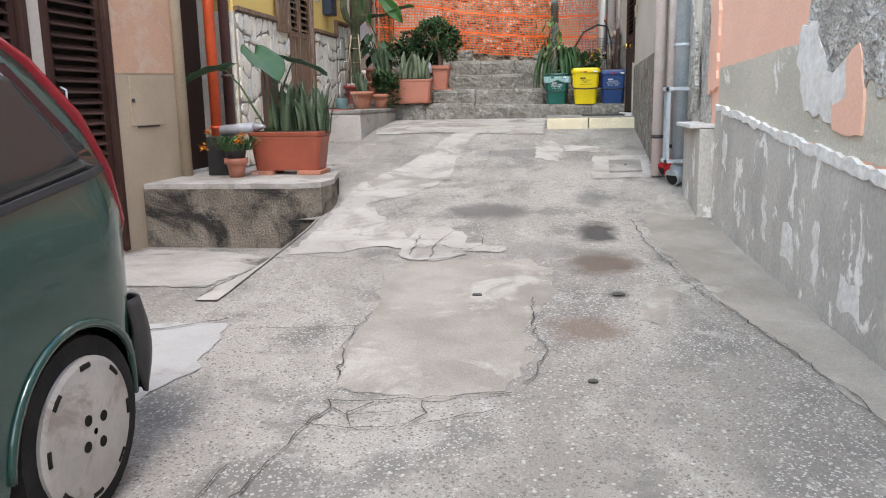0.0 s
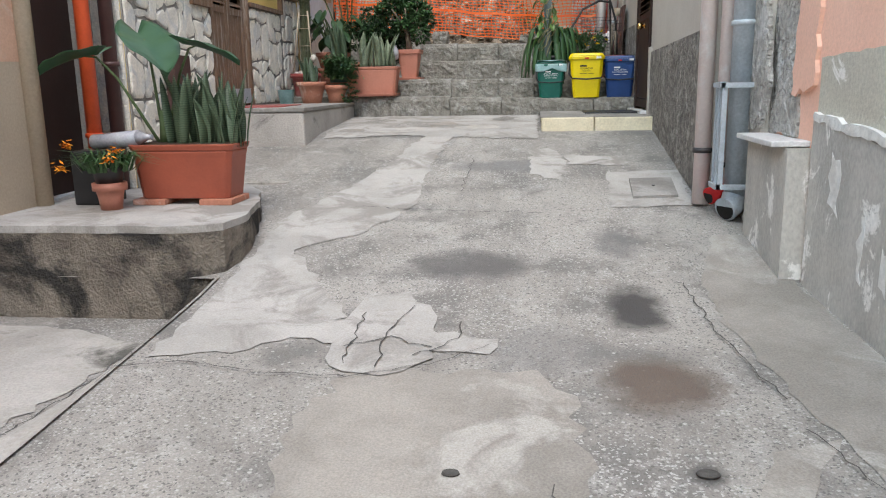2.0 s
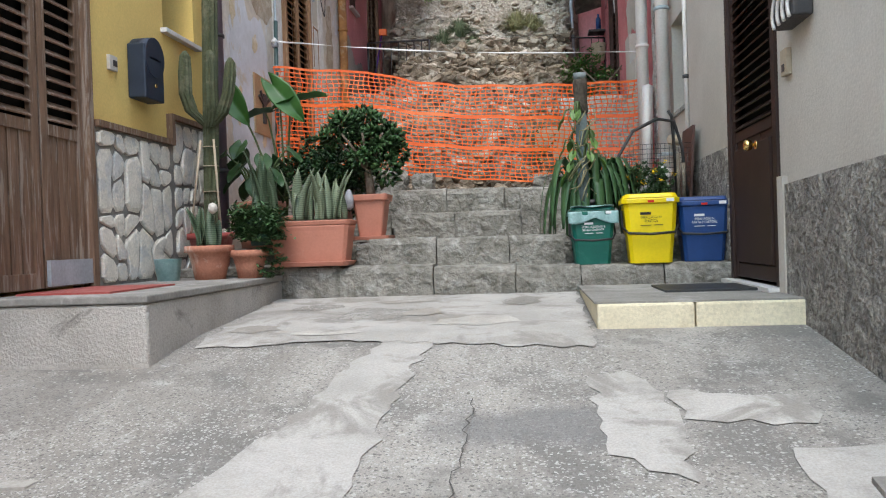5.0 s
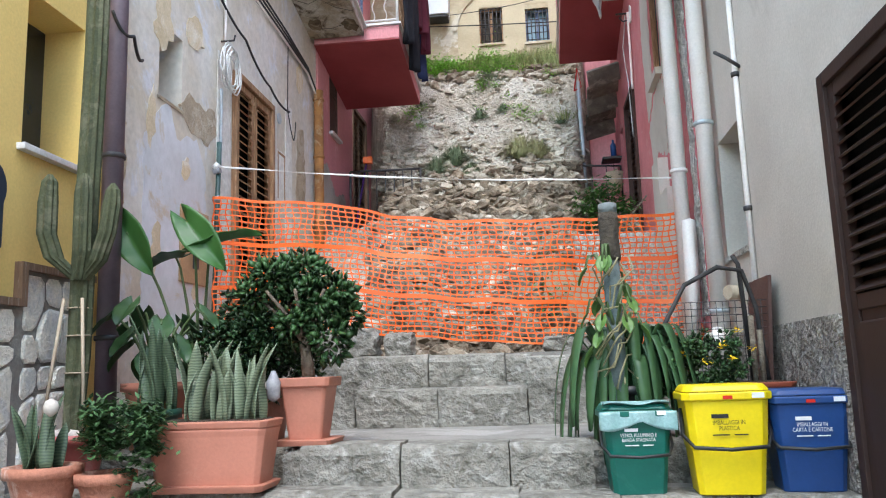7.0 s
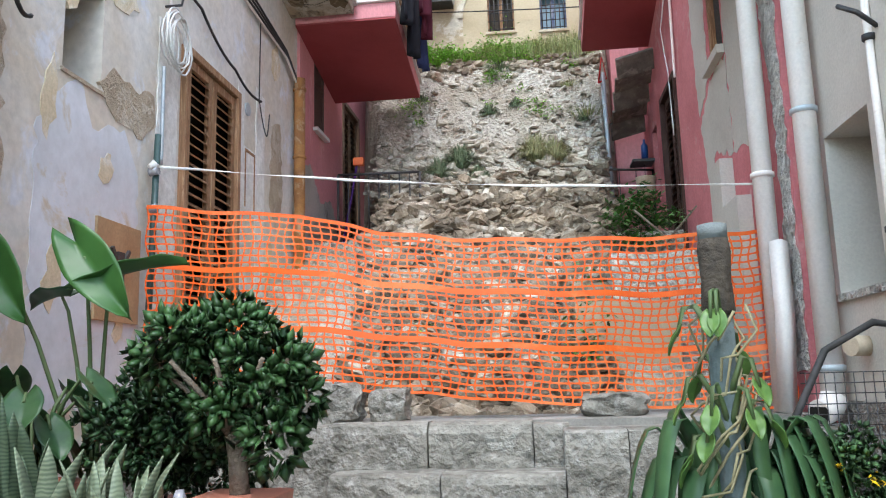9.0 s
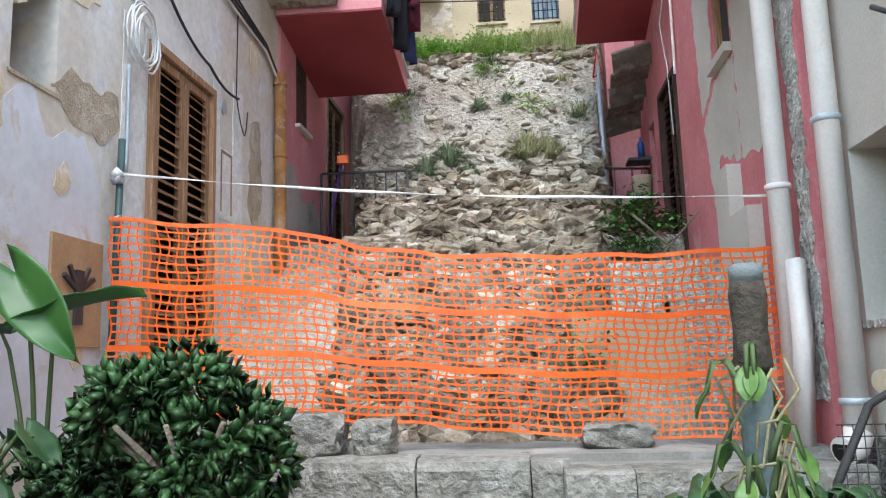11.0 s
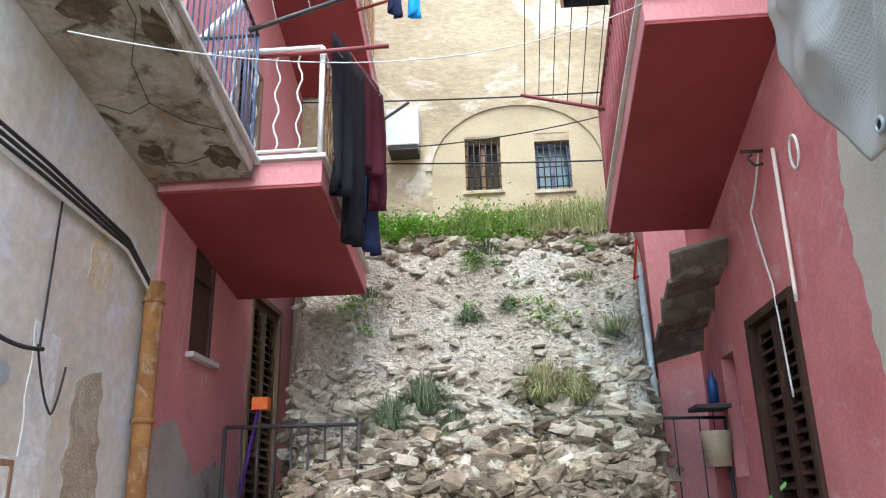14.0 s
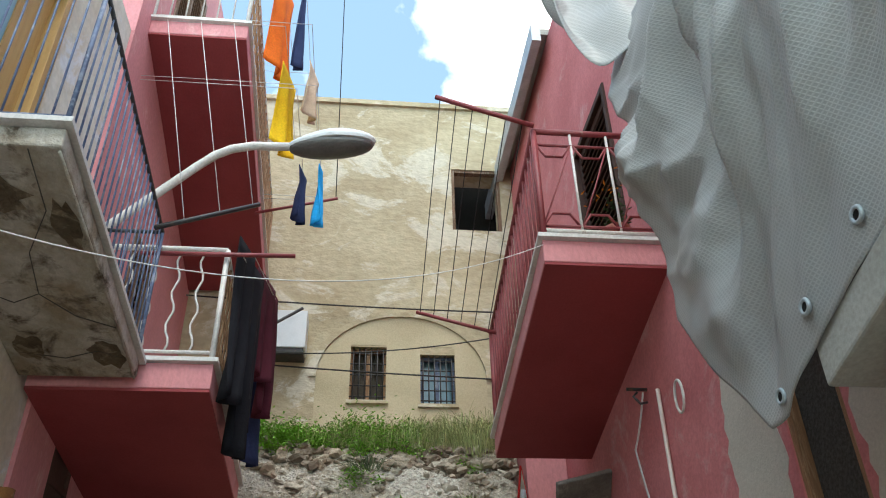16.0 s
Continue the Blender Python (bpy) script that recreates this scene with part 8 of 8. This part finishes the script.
round_pot(ct, (-1.83, 11.2, 2.04), .12, .165, .34, REDPOT)
MB().lathe((-1.83, 11.2, 2.04), [(.15, 0), (.17, .03)], 20).make("saucer", REDPOT, ct)


def column(pts, r, name):
    """A ribbed cactus limb."""
    mb = MB()
    n, seg = len(pts), 20
    base = len(mb.v)
    for k, p in enumerate(pts):
        p = Vector(p)
        q = r * (1.0 if k < n - 2 else (.8 if k == n - 2 else .25)) * (.8 if k == 0 else 1)
        for j in range(seg):
            a = 6.283 * j / seg
            rr = q * (1 if j % 2 == 0 else .82)
            mb.v.append((p.x + rr * math.cos(a), p.y + rr * math.sin(a), p.z))
    for k in range(n - 1):
        for j in range(seg):
            u, w = base + k * seg + j, base + k * seg + (j + 1) % seg
            mb.f.append((u, w, w + seg, u + seg))
            mb.s.append(False)
    mb.f.append(tuple(base + (n - 1) * seg + j for j in range(seg)))
    mb.s.append(False)
    return mb.make(name, CACTUS, ct)


column([(-1.83, 11.2, 2.35), (-1.81, 11.2, 2.8), (-1.79, 11.18, 3.3), (-1.77, 11.17, 3.9), (-1.75, 11.16, 4.5), (-1.74, 11.15, 5.1), (-1.74, 11.15, 5.25), (-1.74, 11.15, 5.32)], .062, "stem")
column([(-1.79, 11.15, 3.2), (-1.9, 11.08, 3.32), (-1.93, 11.05, 3.45), (-1.93, 11.05, 3.62), (-1.925, 11.05, 3.74), (-1.925, 11.05, 3.78)], .052, "arm")
column([(-1.78, 11.12, 3.2), (-1.74, 11.08, 3.35), (-1.735, 11.07, 3.5), (-1.735, 11.07, 3.66), (-1.735, 11.07, 3.74), (-1.735, 11.07, 3.78)], .05, "arm")
column([(-1.78, 11.15, 3.2), (-1.67, 11.12, 3.3), (-1.61, 11.1, 3.45), (-1.59, 11.1, 3.6), (-1.585, 11.1, 3.68), (-1.585, 11.1, 3.72)], .048, "arm")
for dx in (-.1, .09):
    MB().tube([(-1.83 + dx * 1.3, 11.12, 2.36), (-1.79 + dx * .55, 11.1, 3.1)], .009, 6).make("cane", BEIGE, ct)
for z in (2.7, 2.9, 3.05):
    MB().lathe((-1.81, 11.19, z), [(.064, 0), (.066, .004), (.064, .007)], 16).make("tie", BEIGE, ct)
rnd = random.Random(6)
for k in range(7):
    a = k * .9
    ob = MB().rock((0, 0, 0), .035, .03, .03, rnd).make("pebble", PEBBLE, ct)
    ob.location = (-1.83 + .1 * math.cos(a), 11.2 + .1 * math.sin(a), 2.38)
pa = thing("potted_plant", "salt-stained clay pot with variegated snake plants", "potted plant")
round_pot(pa, (-1.60, 10.62, 2.04), .105, .15, .24, CLAYPOT, .022)
sansevieria(pa, (-1.60, 10.62, 2.26), 11, .08, .06, .33, 9)
MB().lathe((-1.55, 10.58, 2.5), [(.005, 0), (.03, .02), (.035, .045), (.025, .07), (.004, .08)], 12).make("egg", OFFWHITE, pa, "white egg ornament")
pb = thing("potted_plant", "small clay pot with a trailing succulent", "potted plant")
round_pot(pb, (-1.33, 10.68, 2.04), .085, .118, .2, CLAYPOT, .02)
mb = MB()
rnd = random.Random(17)
for k in range(60):
    a = rnd.uniform(0, 6.28)
    weed(mb, (-1.27 + .15 * math.cos(a), 10.72 + .12 * math.sin(a), 2.3 + rnd.uniform(0, .2)), 48, .06, .08, rnd, .019)
for k in range(22):
    x = -1.19 + rnd.uniform(-.08, .1)
    weed(mb, (x, 10.64, 2.42 - k * .018), 36, .045, .02, rnd, .018)
mb.make("leaves", IVYLEAF, pb)
p2 = thing("planter", "terracotta plastic trough with snake plants", "planter")
trough(p2, (-.97, 11.06, 2.13), .31, .14, .31, TERRA, True)
sansevieria(p2, (-.91, 11.06, 2.42), 36, .22, .09, .40, 21, leafy("silver_snake_leaf", (0.15, 0.19, 0.12), (0.08, 0.11, 0.07), band=(0.22, 0.26, 0.17), scale=6))
p3 = thing("potted_plant", "jade tree with a thick crown in a square pot", "potted plant")
MB().frustum((-0.58, 11.4, 2.31), .09, .09, .13, .13, .3, .06).make("pot", TERRA, p3, bevel=0.006)
MB().frustum((-0.58, 11.4, 2.59), .145, .145, .15, .15, .05, .06).make("rim", TERRA, p3, bevel=0.006)
MB().frustum((-0.58, 11.4, 2.285), .15, .15, .16, .16, .03, .06).make("saucer", TERRA, p3, bevel=0.004)
MB().tube([(-0.58, 11.4, 2.6), (-0.59, 11.39, 2.75), (-0.61, 11.36, 2.92)], .04, 8, r2=.028).make("trunk", BARK, p3)
for k in range(9):
    a = k * .7
    MB().tube([(-0.61, 11.36, 2.85), (-.61 + .12 * math.cos(a), 11.36 + .1 * math.sin(a), 2.98), (-.63 + .24 * math.cos(a), 11.34 + .18 * math.sin(a), 3.1)], .016, 6, r2=.008).make("branch", BARK, p3)
mb = MB()
rnd = random.Random(31)
for c, r, n in (((-0.76, 11.3, 3.17), (.12, .11, .085), 85), ((-0.48, 11.34, 3.06), (.14, .13, .12), 105), ((-0.86, 11.32, 3.1), (.07, .08, .05), 26), ((-.36, 11.34, 2.97), (.08, .08, .07), 34), ((-0.44, 11.34, 2.84), (.09, .1, .1), 50), ((-0.62, 11.36, 3.21), (.13, .12, .09), 80), ((-.62, 11.36, 2.95), (.1, .1, .1), 40)):
    jade(mb, c, r, int(n * .6), rnd, .044)
mb.make("leaves", CRASS, p3)
MB().lathe((-0.72, 11.22, 2.52), [(.01, 0), (.035, .02), (.038, .1), (.02, .14), (.012, .16)], 14).make("bottle", PLASTICFILM, p3)
p4 = thing("potted_plant", "dark jade bush in a terracotta pot", "potted plant")
round_pot(p4, (-1.0, 11.85, 2.26), .12, .16, .3, TERRA)
mb = MB()
for c, r, n in (((-.95, 11.75, 2.82), (.26, .2, .2), 230), ((-1.1, 11.85, 3.05), (.16, .14, .14), 110), ((-.8, 11.7, 2.72), (.2, .17, .18), 150), ((-1.3, 11.85, 2.85), (.16, .15, .16), 100), ((-.86, 11.5, 2.92), (.2, .14, .12), 120), ((-1.04, 11.55, 2.82), (.16, .13, .13), 90)):
    jade(mb, c, r, int(n * .7), rnd, .036)
mb.make("leaves", DARKLEAF, p4)
p5 = thing("potted_plant", "broad-leaved dark plant in stacked terracotta pots", "potted plant")
round_pot(p5, (-1.62, 11.75, 2.25), .16, .19, .2, TERRA)
round_pot(p5, (-1.62, 11.75, 2.44), .16, .2, .2, TERRA, name="upper_pot")
for k in range(16):
    a = k * 2.4
    r = .12 + .016 * k
    ear(p5, (-1.62, 11.75, 2.62), (-1.62 + r * math.cos(a), 11.7 + r * .7 * math.sin(a), 2.75 + .022 * k), .2, DARKLEAF, -35, math.degrees(a) - 90, k)
p6 = thing("potted_plant", "green pot with striped snake plants", "potted plant")
round_pot(p6, (-1.48, 11.42, 2.27), .1, .13, .22, GREENPOT)
sansevieria(p6, (-1.48, 11.42, 2.46), 14, .09, .07, .52, 33)
p7 = thing("potted_plant", "tall elephant ear with bright green leaves", "potted plant")
round_pot(p7, (-1.45, 11.95, 2.26), .14, .18, .26, TERRA)
ear(p7, (-1.45, 11.95, 2.5), (-1.89, 11.80, 3.59), .44, BROADLEAF, -72, 180, 51, 34, .27)
ear(p7, (-1.45, 11.95, 2.5), (-1.42, 11.75, 3.57), .44, BROADLEAF, -70, 180, 52, 40, .27)
ear(p7, (-1.45, 11.95, 2.5), (-1.33, 11.80, 3.48), .4, BROADLEAF, 30, -70, 53, 10, .26)
ear(p7, (-1.45, 11.95, 2.5), (-1.58, 11.85, 3.42), .34, BROADDARK, 8, 60, 54, 0, .26)
p8 = thing("plastic_tub", "pale blue translucent plastic tub", "tub")
MB().lathe((-1.88, 10.55, 2.04), [(.075, 0), (.095, .15), (.1, .155), (.09, .15), (.07, .02)], 20).make("tub", BINBAG, p8)
rm = thing("doormat", "thin red mat on the landing", "doormat")
MB().box(-2.02, -1.5, 9.1, 9.85, 2.04, 2.05).make("pad", REDPOT, rm)
tagged(MB().box(-2.03, -1.35, 10.95, 11.6, 2.04, 2.11).make("stone_ledge", STEPSTONE, bevel=0.01), "low stone ledge under the cactus pot", "ledge", kind="structure")

# right of the steps
p9 = thing("potted_plant", "strap-leaved lily arching over the bins", "potted plant")
round_pot(p9, (1.14, 11.6, 2.28), .13, .17, .26, BLACKPOT)
rnd = random.Random(44)
for k in range(36):
    a, l = rnd.uniform(0, 6.28), rnd.uniform(.26, .5)
    if math.sin(a) > .3:
        a = -a
    o = Vector((math.cos(a), math.sin(a) * .75, 0))
    s = Vector((-math.sin(a), math.cos(a), 0)) * rnd.uniform(.024, .04)
    hgt, drop = rnd.uniform(.2, .46), rnd.uniform(.45, 1.15)
    mb = MB()
    base = Vector((1.14, 11.6, 2.5)) + o * .05

    def strap(u, v):
        p = base + o * (l * (1 - (1 - v) ** 1.8) * .75) + Vector((0, 0, hgt * math.sin(min(1, v * 1.9) * math.pi / 2) - drop * max(0, v - .42) ** 1.5 * 1.6))
        return p + s * (u - .5) * 2 * (math.sin(math.pi * min(.97, .12 + v * .87)) ** .5) + Vector((0, 0, .012 * abs(u - .5)))

    mb.sheet(strap, 2, 12)
    mb.make("leaf", STRAPLEAF, p9, solid=0.003)
vine = thing("climbing_vine", "pothos vine twisting round the green post", "vine")
for k in range(9):
    a0 = rnd.uniform(0, 6.28)
    pts = [(1.08 + (.07 + .05 * math.sin(j + k)) * math.cos(a0 + j * .8), 11.4 + .08 * math.sin(a0 + j * .8), 2.55 + j * .06 + .03 * math.sin(j * 2.1 + k)) for j in range(12)]
    MB().tube(pts, .005, 5).make("stem", VINE, vine)
for k in range(16):
    a = rnd.uniform(0, 6.28)
    t = (1.08 + .15 * math.cos(a), 11.36 + .1 * math.sin(a), 2.7 + rnd.uniform(0, .55))
    ear(vine, (1.08, 11.38, t[2] - .05), t, .085, POTHOS, -50, math.degrees(a) - 90, 60 + k)
p10 = thing("planter", "red ribbed plastic planter with yellow flowers", "planter")
trough(p10, (1.72, 11.72, 2.275), .3, .14, .26, TERRADARK)
rnd = random.Random(55)
mb = MB()
for k in range(60):
    jade(mb, (1.5 + rnd.uniform(-.2, .22), 11.55 + rnd.uniform(-.12, .12), 2.58 + rnd.uniform(-.1, .22)), (.04, .04, .04), 7, rnd, .022)
mb.make("leaves", IVYLEAF, p10)
for c in ((1.72, 11.5, 2.8), (1.62, 11.42, 2.72), (1.78, 11.45, 2.7), (1.42, 11.44, 2.68), (1.55, 11.45, 2.64), (1.66, 11.4, 2.66)):
    mb = MB()
    weed(mb, c, 14, .022, .03, rnd, .012)
    mb.make("flower", FLOWERY, p10)
for x, z in ((1.9, 2.62), (1.86, 2.7)):
    MB().tube([(x, 11.75, 2.5), (x, 11.75, z + .2)], .016, 6).make("stake", BARK, p10)
hoop = thing("bent_hose", "black hose bent in a hoop over the planter", "hose")
MB().tube([(1.3, 11.6, 2.5), (1.36, 11.62, 2.85), (1.5, 11.68, 3.08), (1.7, 11.74, 3.18), (1.84, 11.78, 3.16), (1.9, 11.78, 2.95), (1.93, 11.76, 2.52)], .014, 6).make("hose", CABLE, hoop)
MB().tube([(1.86, 11.8, 2.5), (1.83, 11.8, 3.2), (1.8, 11.79, 3.25)], .014, 6).make("stake", CABLE, hoop)
wm = thing("wire_mesh", "rusty wire mesh round the planter", "wire mesh")
for k in range(15):
    x = 1.5 + .036 * k
    MB().tube([(x, 11.92, 2.3), (x, 11.92, 3.0)], .0022, 4).make("wire", IRON, wm)
for k in range(18):
    z = 2.32 + .04 * k
    MB().tube([(1.48, 11.92, z), (2.03, 11.92, z)], .0022, 4).make("wire", IRON, wm)


# ---- parked car, rear end towards the steps ----
car = thing("parked_car", "dark green hatchback parked beside the wall", "car")
CX, CY, CZ = -.26, 1.67, 0.905


def yy(y):
    return y


PROF = [(-3.5, .62), (-3.4, .75), (-2.6, .92), (-2.0, .98), (-1.2, 1.40), (-.6, 1.46), (-.15, 1.46), (.0, 1.43), (.09, 1.385), (.25, 1.215), (.37, 1.035), (.425, .835), (.44, .60)]


def car_side(t):
    """Half width of the body at height t above the road."""
    return .82 - .035 * max(0, .5 - t) ** 2 * 4 - max(0.0, t - .9) * .30


mb = MB()


def body_half(z, y):
    end = max(0.0, (y - .2) / .35)
    return car_side(z) - .22 * end * end


rows = []
nseg = 14
ring = []
ys = [-3.45, -3.2, -2.6, -2.0, -1.6, -1.2, -.8, -.45, -.35, -.3, -.2, -.1, 0, .05, .1, .15, .2, .25, .31, .35, .37, .39, .41, .425, .44]


def top_at(y):
    return float(np.interp(y, [p[0] for p in PROF], [p[1] for p in PROF]))


def low_at(y):
    r = .315
    if abs(y) < r:
        return .28 + math.sqrt(r * r - y * y)
    return .22


secs = []
for y in ys:
    lo, hi = low_at(y), max(top_at(y), .5)
    sec = []
    for k in range(11):
        z = lo + (hi - lo) * k / 10
        sec.append((CX - .82 + body_half(z, y), CY + yy(y), CZ + z))
    hw = body_half(hi, y)
    for k in range(1, 6):
        sec.append((CX - .82 + hw * (1 - k / 5), CY + yy(y), CZ + hi + .03 * math.sin(k / 5 * math.pi / 2)))
    secs.append(sec)
i0 = len(mb.v)
for sec in secs:
    mb.v += sec
    mb.v += [(2 * (CX - .82) - x, y, z) for x, y, z in sec]
n = 16
for a in range(len(secs) - 1):
    for k in range(n - 1):
        p, q = i0 + a * 2 * n + k, i0 + (a + 1) * 2 * n + k
        mb.f.append((p, q, q + 1, p + 1))
        mb.f.append((p + n, p + n + 1, q + n + 1, q + n))
        mb.s += [True, True]
last = i0 + (len(secs) - 1) * 2 * n
mb.f.append(tuple(last + k for k in range(n)) + tuple(last + n + k for k in reversed(range(n))))
mb.s.append(False)
mb.make("body", CARPAINT, car)


def on_side(y, z, out=.004):
    return (CX - .82 + body_half(z, y) + out, CY + yy(y), CZ + z)


def side_panel(name, pts, mat, label="", out=.006):
    mb = MB()
    tl, tr_, br_, bl = pts
    mb.sheet(lambda u, v: on_side(tl[0] + (tr_[0] - tl[0]) * u + ((bl[0] - tl[0]) * (1 - u) + (br_[0] - tr_[0]) * u) * v,
                                  (tl[1] * (1 - u) + tr_[1] * u) * (1 - v) + (bl[1] * (1 - u) + br_[1] * u) * v, out), 10, 6)
    return mb.make(name, mat, car, label, solid=0.004)


side_panel("rear_window", [(-.62, 1.36), (.0, 1.36), (.27, 1.06), (-.62, .93)], CARGLASS, "dark rear quarter window")
side_panel("door_window", [(-1.2, 1.36), (-.68, 1.36), (-.68, .93), (-1.7, .93)], CARGLASS)
side_panel("window_seal", [(-.66, .94), (.29, 1.06), (.29, 1.035), (-.66, .915)], CARTRIM, out=.009)
side_panel("pillar_trim", [(-.69, 1.38), (-.63, 1.38), (-.63, .92), (-.69, .92)], CARTRIM, out=.009)
MB().tube([on_side(-.12, 1.45, -.02), on_side(.02, 1.42, -.01), on_side(.1, 1.37, -.01), on_side(.25, 1.205, -.01), on_side(.365, 1.03, -.01), on_side(.415, .86, -.01), on_side(.43, .76, -.02)], [.016, .02, .024, .028, .03, .026, .012], 8).make("tail_lamp", CARLAMP, car, "tall red tail lamp on the rear pillar")
side_panel("door_handle", [(-.85, .86), (-.55, .88), (-.55, .82), (-.85, .8)], CARTRIM, "black door handle", out=.02)
mb = MB()


def bumper_pt(u, v):
    """u from the wheel arch round the corner to the middle of the tail, v down."""
    if u < .5:
        y, x = .31 + .12 * (u / .5), body_half(.45, .35) + .012 - .10 * max(0, u - .3) ** 2 * 25 * .4
    else:
        y, x = .43 + .02 * math.sin((u - .5) * 6.28), (body_half(.45, .35) - .03) * (1 - (u - .5) / .5 * 1.9)
    bulge = .02 * math.sin(math.pi * v)
    return (CX - .82 + x + (bulge if u < .5 else 0), CY + y + (bulge if u > .4 else 0), CZ + .60 - .34 * v * (1 if u > .3 else .55 + 1.5 * u))


mb.sheet(bumper_pt, 24, 8)
mb.make("bumper", CARTRIM, car, "black plastic rear bumper", solid=0.015)
mb = MB()
arc = [(.33 * math.cos(a), .28 + .33 * math.sin(a)) for a in [math.pi * k / 20 for k in range(21)]]
mb.tube([on_side(y, max(z, .2), .0) for y, z in arc], .014, 6)
mb.make("wheel_arch", CARPAINT, car)
# black drum in the arch, its colour stands for the shade there
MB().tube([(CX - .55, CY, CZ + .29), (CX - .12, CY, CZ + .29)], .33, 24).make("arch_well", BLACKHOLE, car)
for sx, lab in ((0.0, ""), ):
    wh = MB().tube([(CX - .17, CY, CZ + .285), (CX - .01, CY, CZ + .285)], .285, 32).make("wheel", RUBBER, car)
    mb = MB()
    prof = [(.225, -.002), (.225, .012), (.21, .02), (.12, .03), (.06, .034), (.01, .035)]
    for k in range(len(prof) - 1):
        for j in range(36):
            a, b = 6.283 * j / 36, 6.283 * (j + 1) / 36
            (r0, o0), (r1, o1) = prof[k], prof[k + 1]
            mb.quad(*[(CX - .01 + o, CY + r * math.cos(t), CZ + .285 + r * math.sin(t)) for r, o, t in ((r0, o0, a), (r0, o0, b), (r1, o1, b), (r1, o1, a))], smooth=True)
    mb.make("hubcap", HUBCAP, wh, "dusty silver plastic hubcap")
    for k in range(4):
        a = k * math.pi / 2 + .6
        MB().tube([(CX + .015, CY + .055 * math.cos(a), CZ + .285 + .055 * math.sin(a)), (CX + .027, CY + .055 * math.cos(a), CZ + .285 + .055 * math.sin(a))], .017, 10).make("hub_hole", BLACKHOLE, wh)
    for k in range(8):
        a = k * math.pi / 4
        MB().tube([(CX + .004, CY + .2 * math.cos(a + d_), CZ + .285 + .2 * math.sin(a + d_)) for d_ in (-.12, 0, .12)], .012, 6).make("vent_slot", BLACKHOLE, wh)
wh2 = MB().tube([(CX - 1.62, CY, CZ + .285), (CX - 1.46, CY, CZ + .285)], .285, 24).make("wheel", RUBBER, car)
for sx in (-.17, -1.62):
    MB().tube([(CX + sx, CY - 2.45, CZ + .19), (CX + sx + .16, CY - 2.45, CZ + .19)], .285, 24).make("wheel", RUBBER, car)

# ---- stone cladding of the yellow house, one piece at a time ----
def cladding(y0, y1, z0, z1, seed, parent):
    rnd = random.Random(seed)
    nz, ny = max(2, round((z1 - z0) / .17)), max(2, round((y1 - y0) / .17))
    pts = {}
    for i in range(ny + 1):
        for j in range(nz + 1):
            jy = 0 if i in (0, ny) else rnd.uniform(-.065, .065)
            jz = 0 if j in (0, nz) else rnd.uniform(-.065, .065)
            pts[i, j] = (y0 + (y1 - y0) * i / ny + jy, z0 + (z1 - z0) * j / nz + jz)
    used = set()
    for i in range(ny):
        for j in range(nz):
            if (i, j) in used:
                continue
            ring = [pts[i, j], pts[i + 1, j], pts[i + 1, j + 1], pts[i, j + 1]]
            if rnd.random() < .35 and j + 1 < nz:
                used.add((i, j + 1))
                ring = [pts[i, j], pts[i + 1, j], pts[i + 1, j + 1], pts[i + 1, j + 2], pts[i, j + 2], pts[i, j + 1]]
            cy, cz = sum(p[0] for p in ring) / len(ring), sum(p[1] for p in ring) / len(ring)
            fine = []
            for (ya, za), (yb, zb) in zip(ring, ring[1:] + ring[:1]):
                fine += [(ya * .8 + yb * .2, za * .8 + zb * .2), (ya * .2 + yb * .8, za * .2 + zb * .8)]
            g = .012
            fine = [(y + (cy - y) * g / max(.02, math.hypot(cy - y, cz - z)), z + (cz - z) * g / max(.02, math.hypot(cy - y, cz - z))) for y, z in fine]
            h = rnd.uniform(.022, .038)
            mb = MB()
            inner = [(y + (cy - y) * .12, z + (cz - z) * .12) for y, z in fine]
            x0, xm, x1 = XL2 + .006, XL2 + h * .8, XL2 + h
            mb.quad(*[(x1, y, z) for y, z in inner])
            m_ = len(fine)
            for k in range(m_):
                a, b, c, d_ = fine[k], fine[(k + 1) % m_], inner[(k + 1) % m_], inner[k]
                mb.quad((xm, *a), (xm, *b), (x1, *c), (x1, *d_), smooth=True)
                mb.quad((x0, *a), (x0, *b), (xm, *b), (xm, *a))
            mb.make("stone", CLADSTONE, parent)


bed = bpy.data.objects["wall_cladding_bed"]
cladding(7.36, 8.93, 1.5, 3.05, 1, bed)
cladding(9.98, 11.0, 2.05, 3.05, 2, bed)
cladding(11.06, 11.66, 2.05, 3.25, 3, bed)
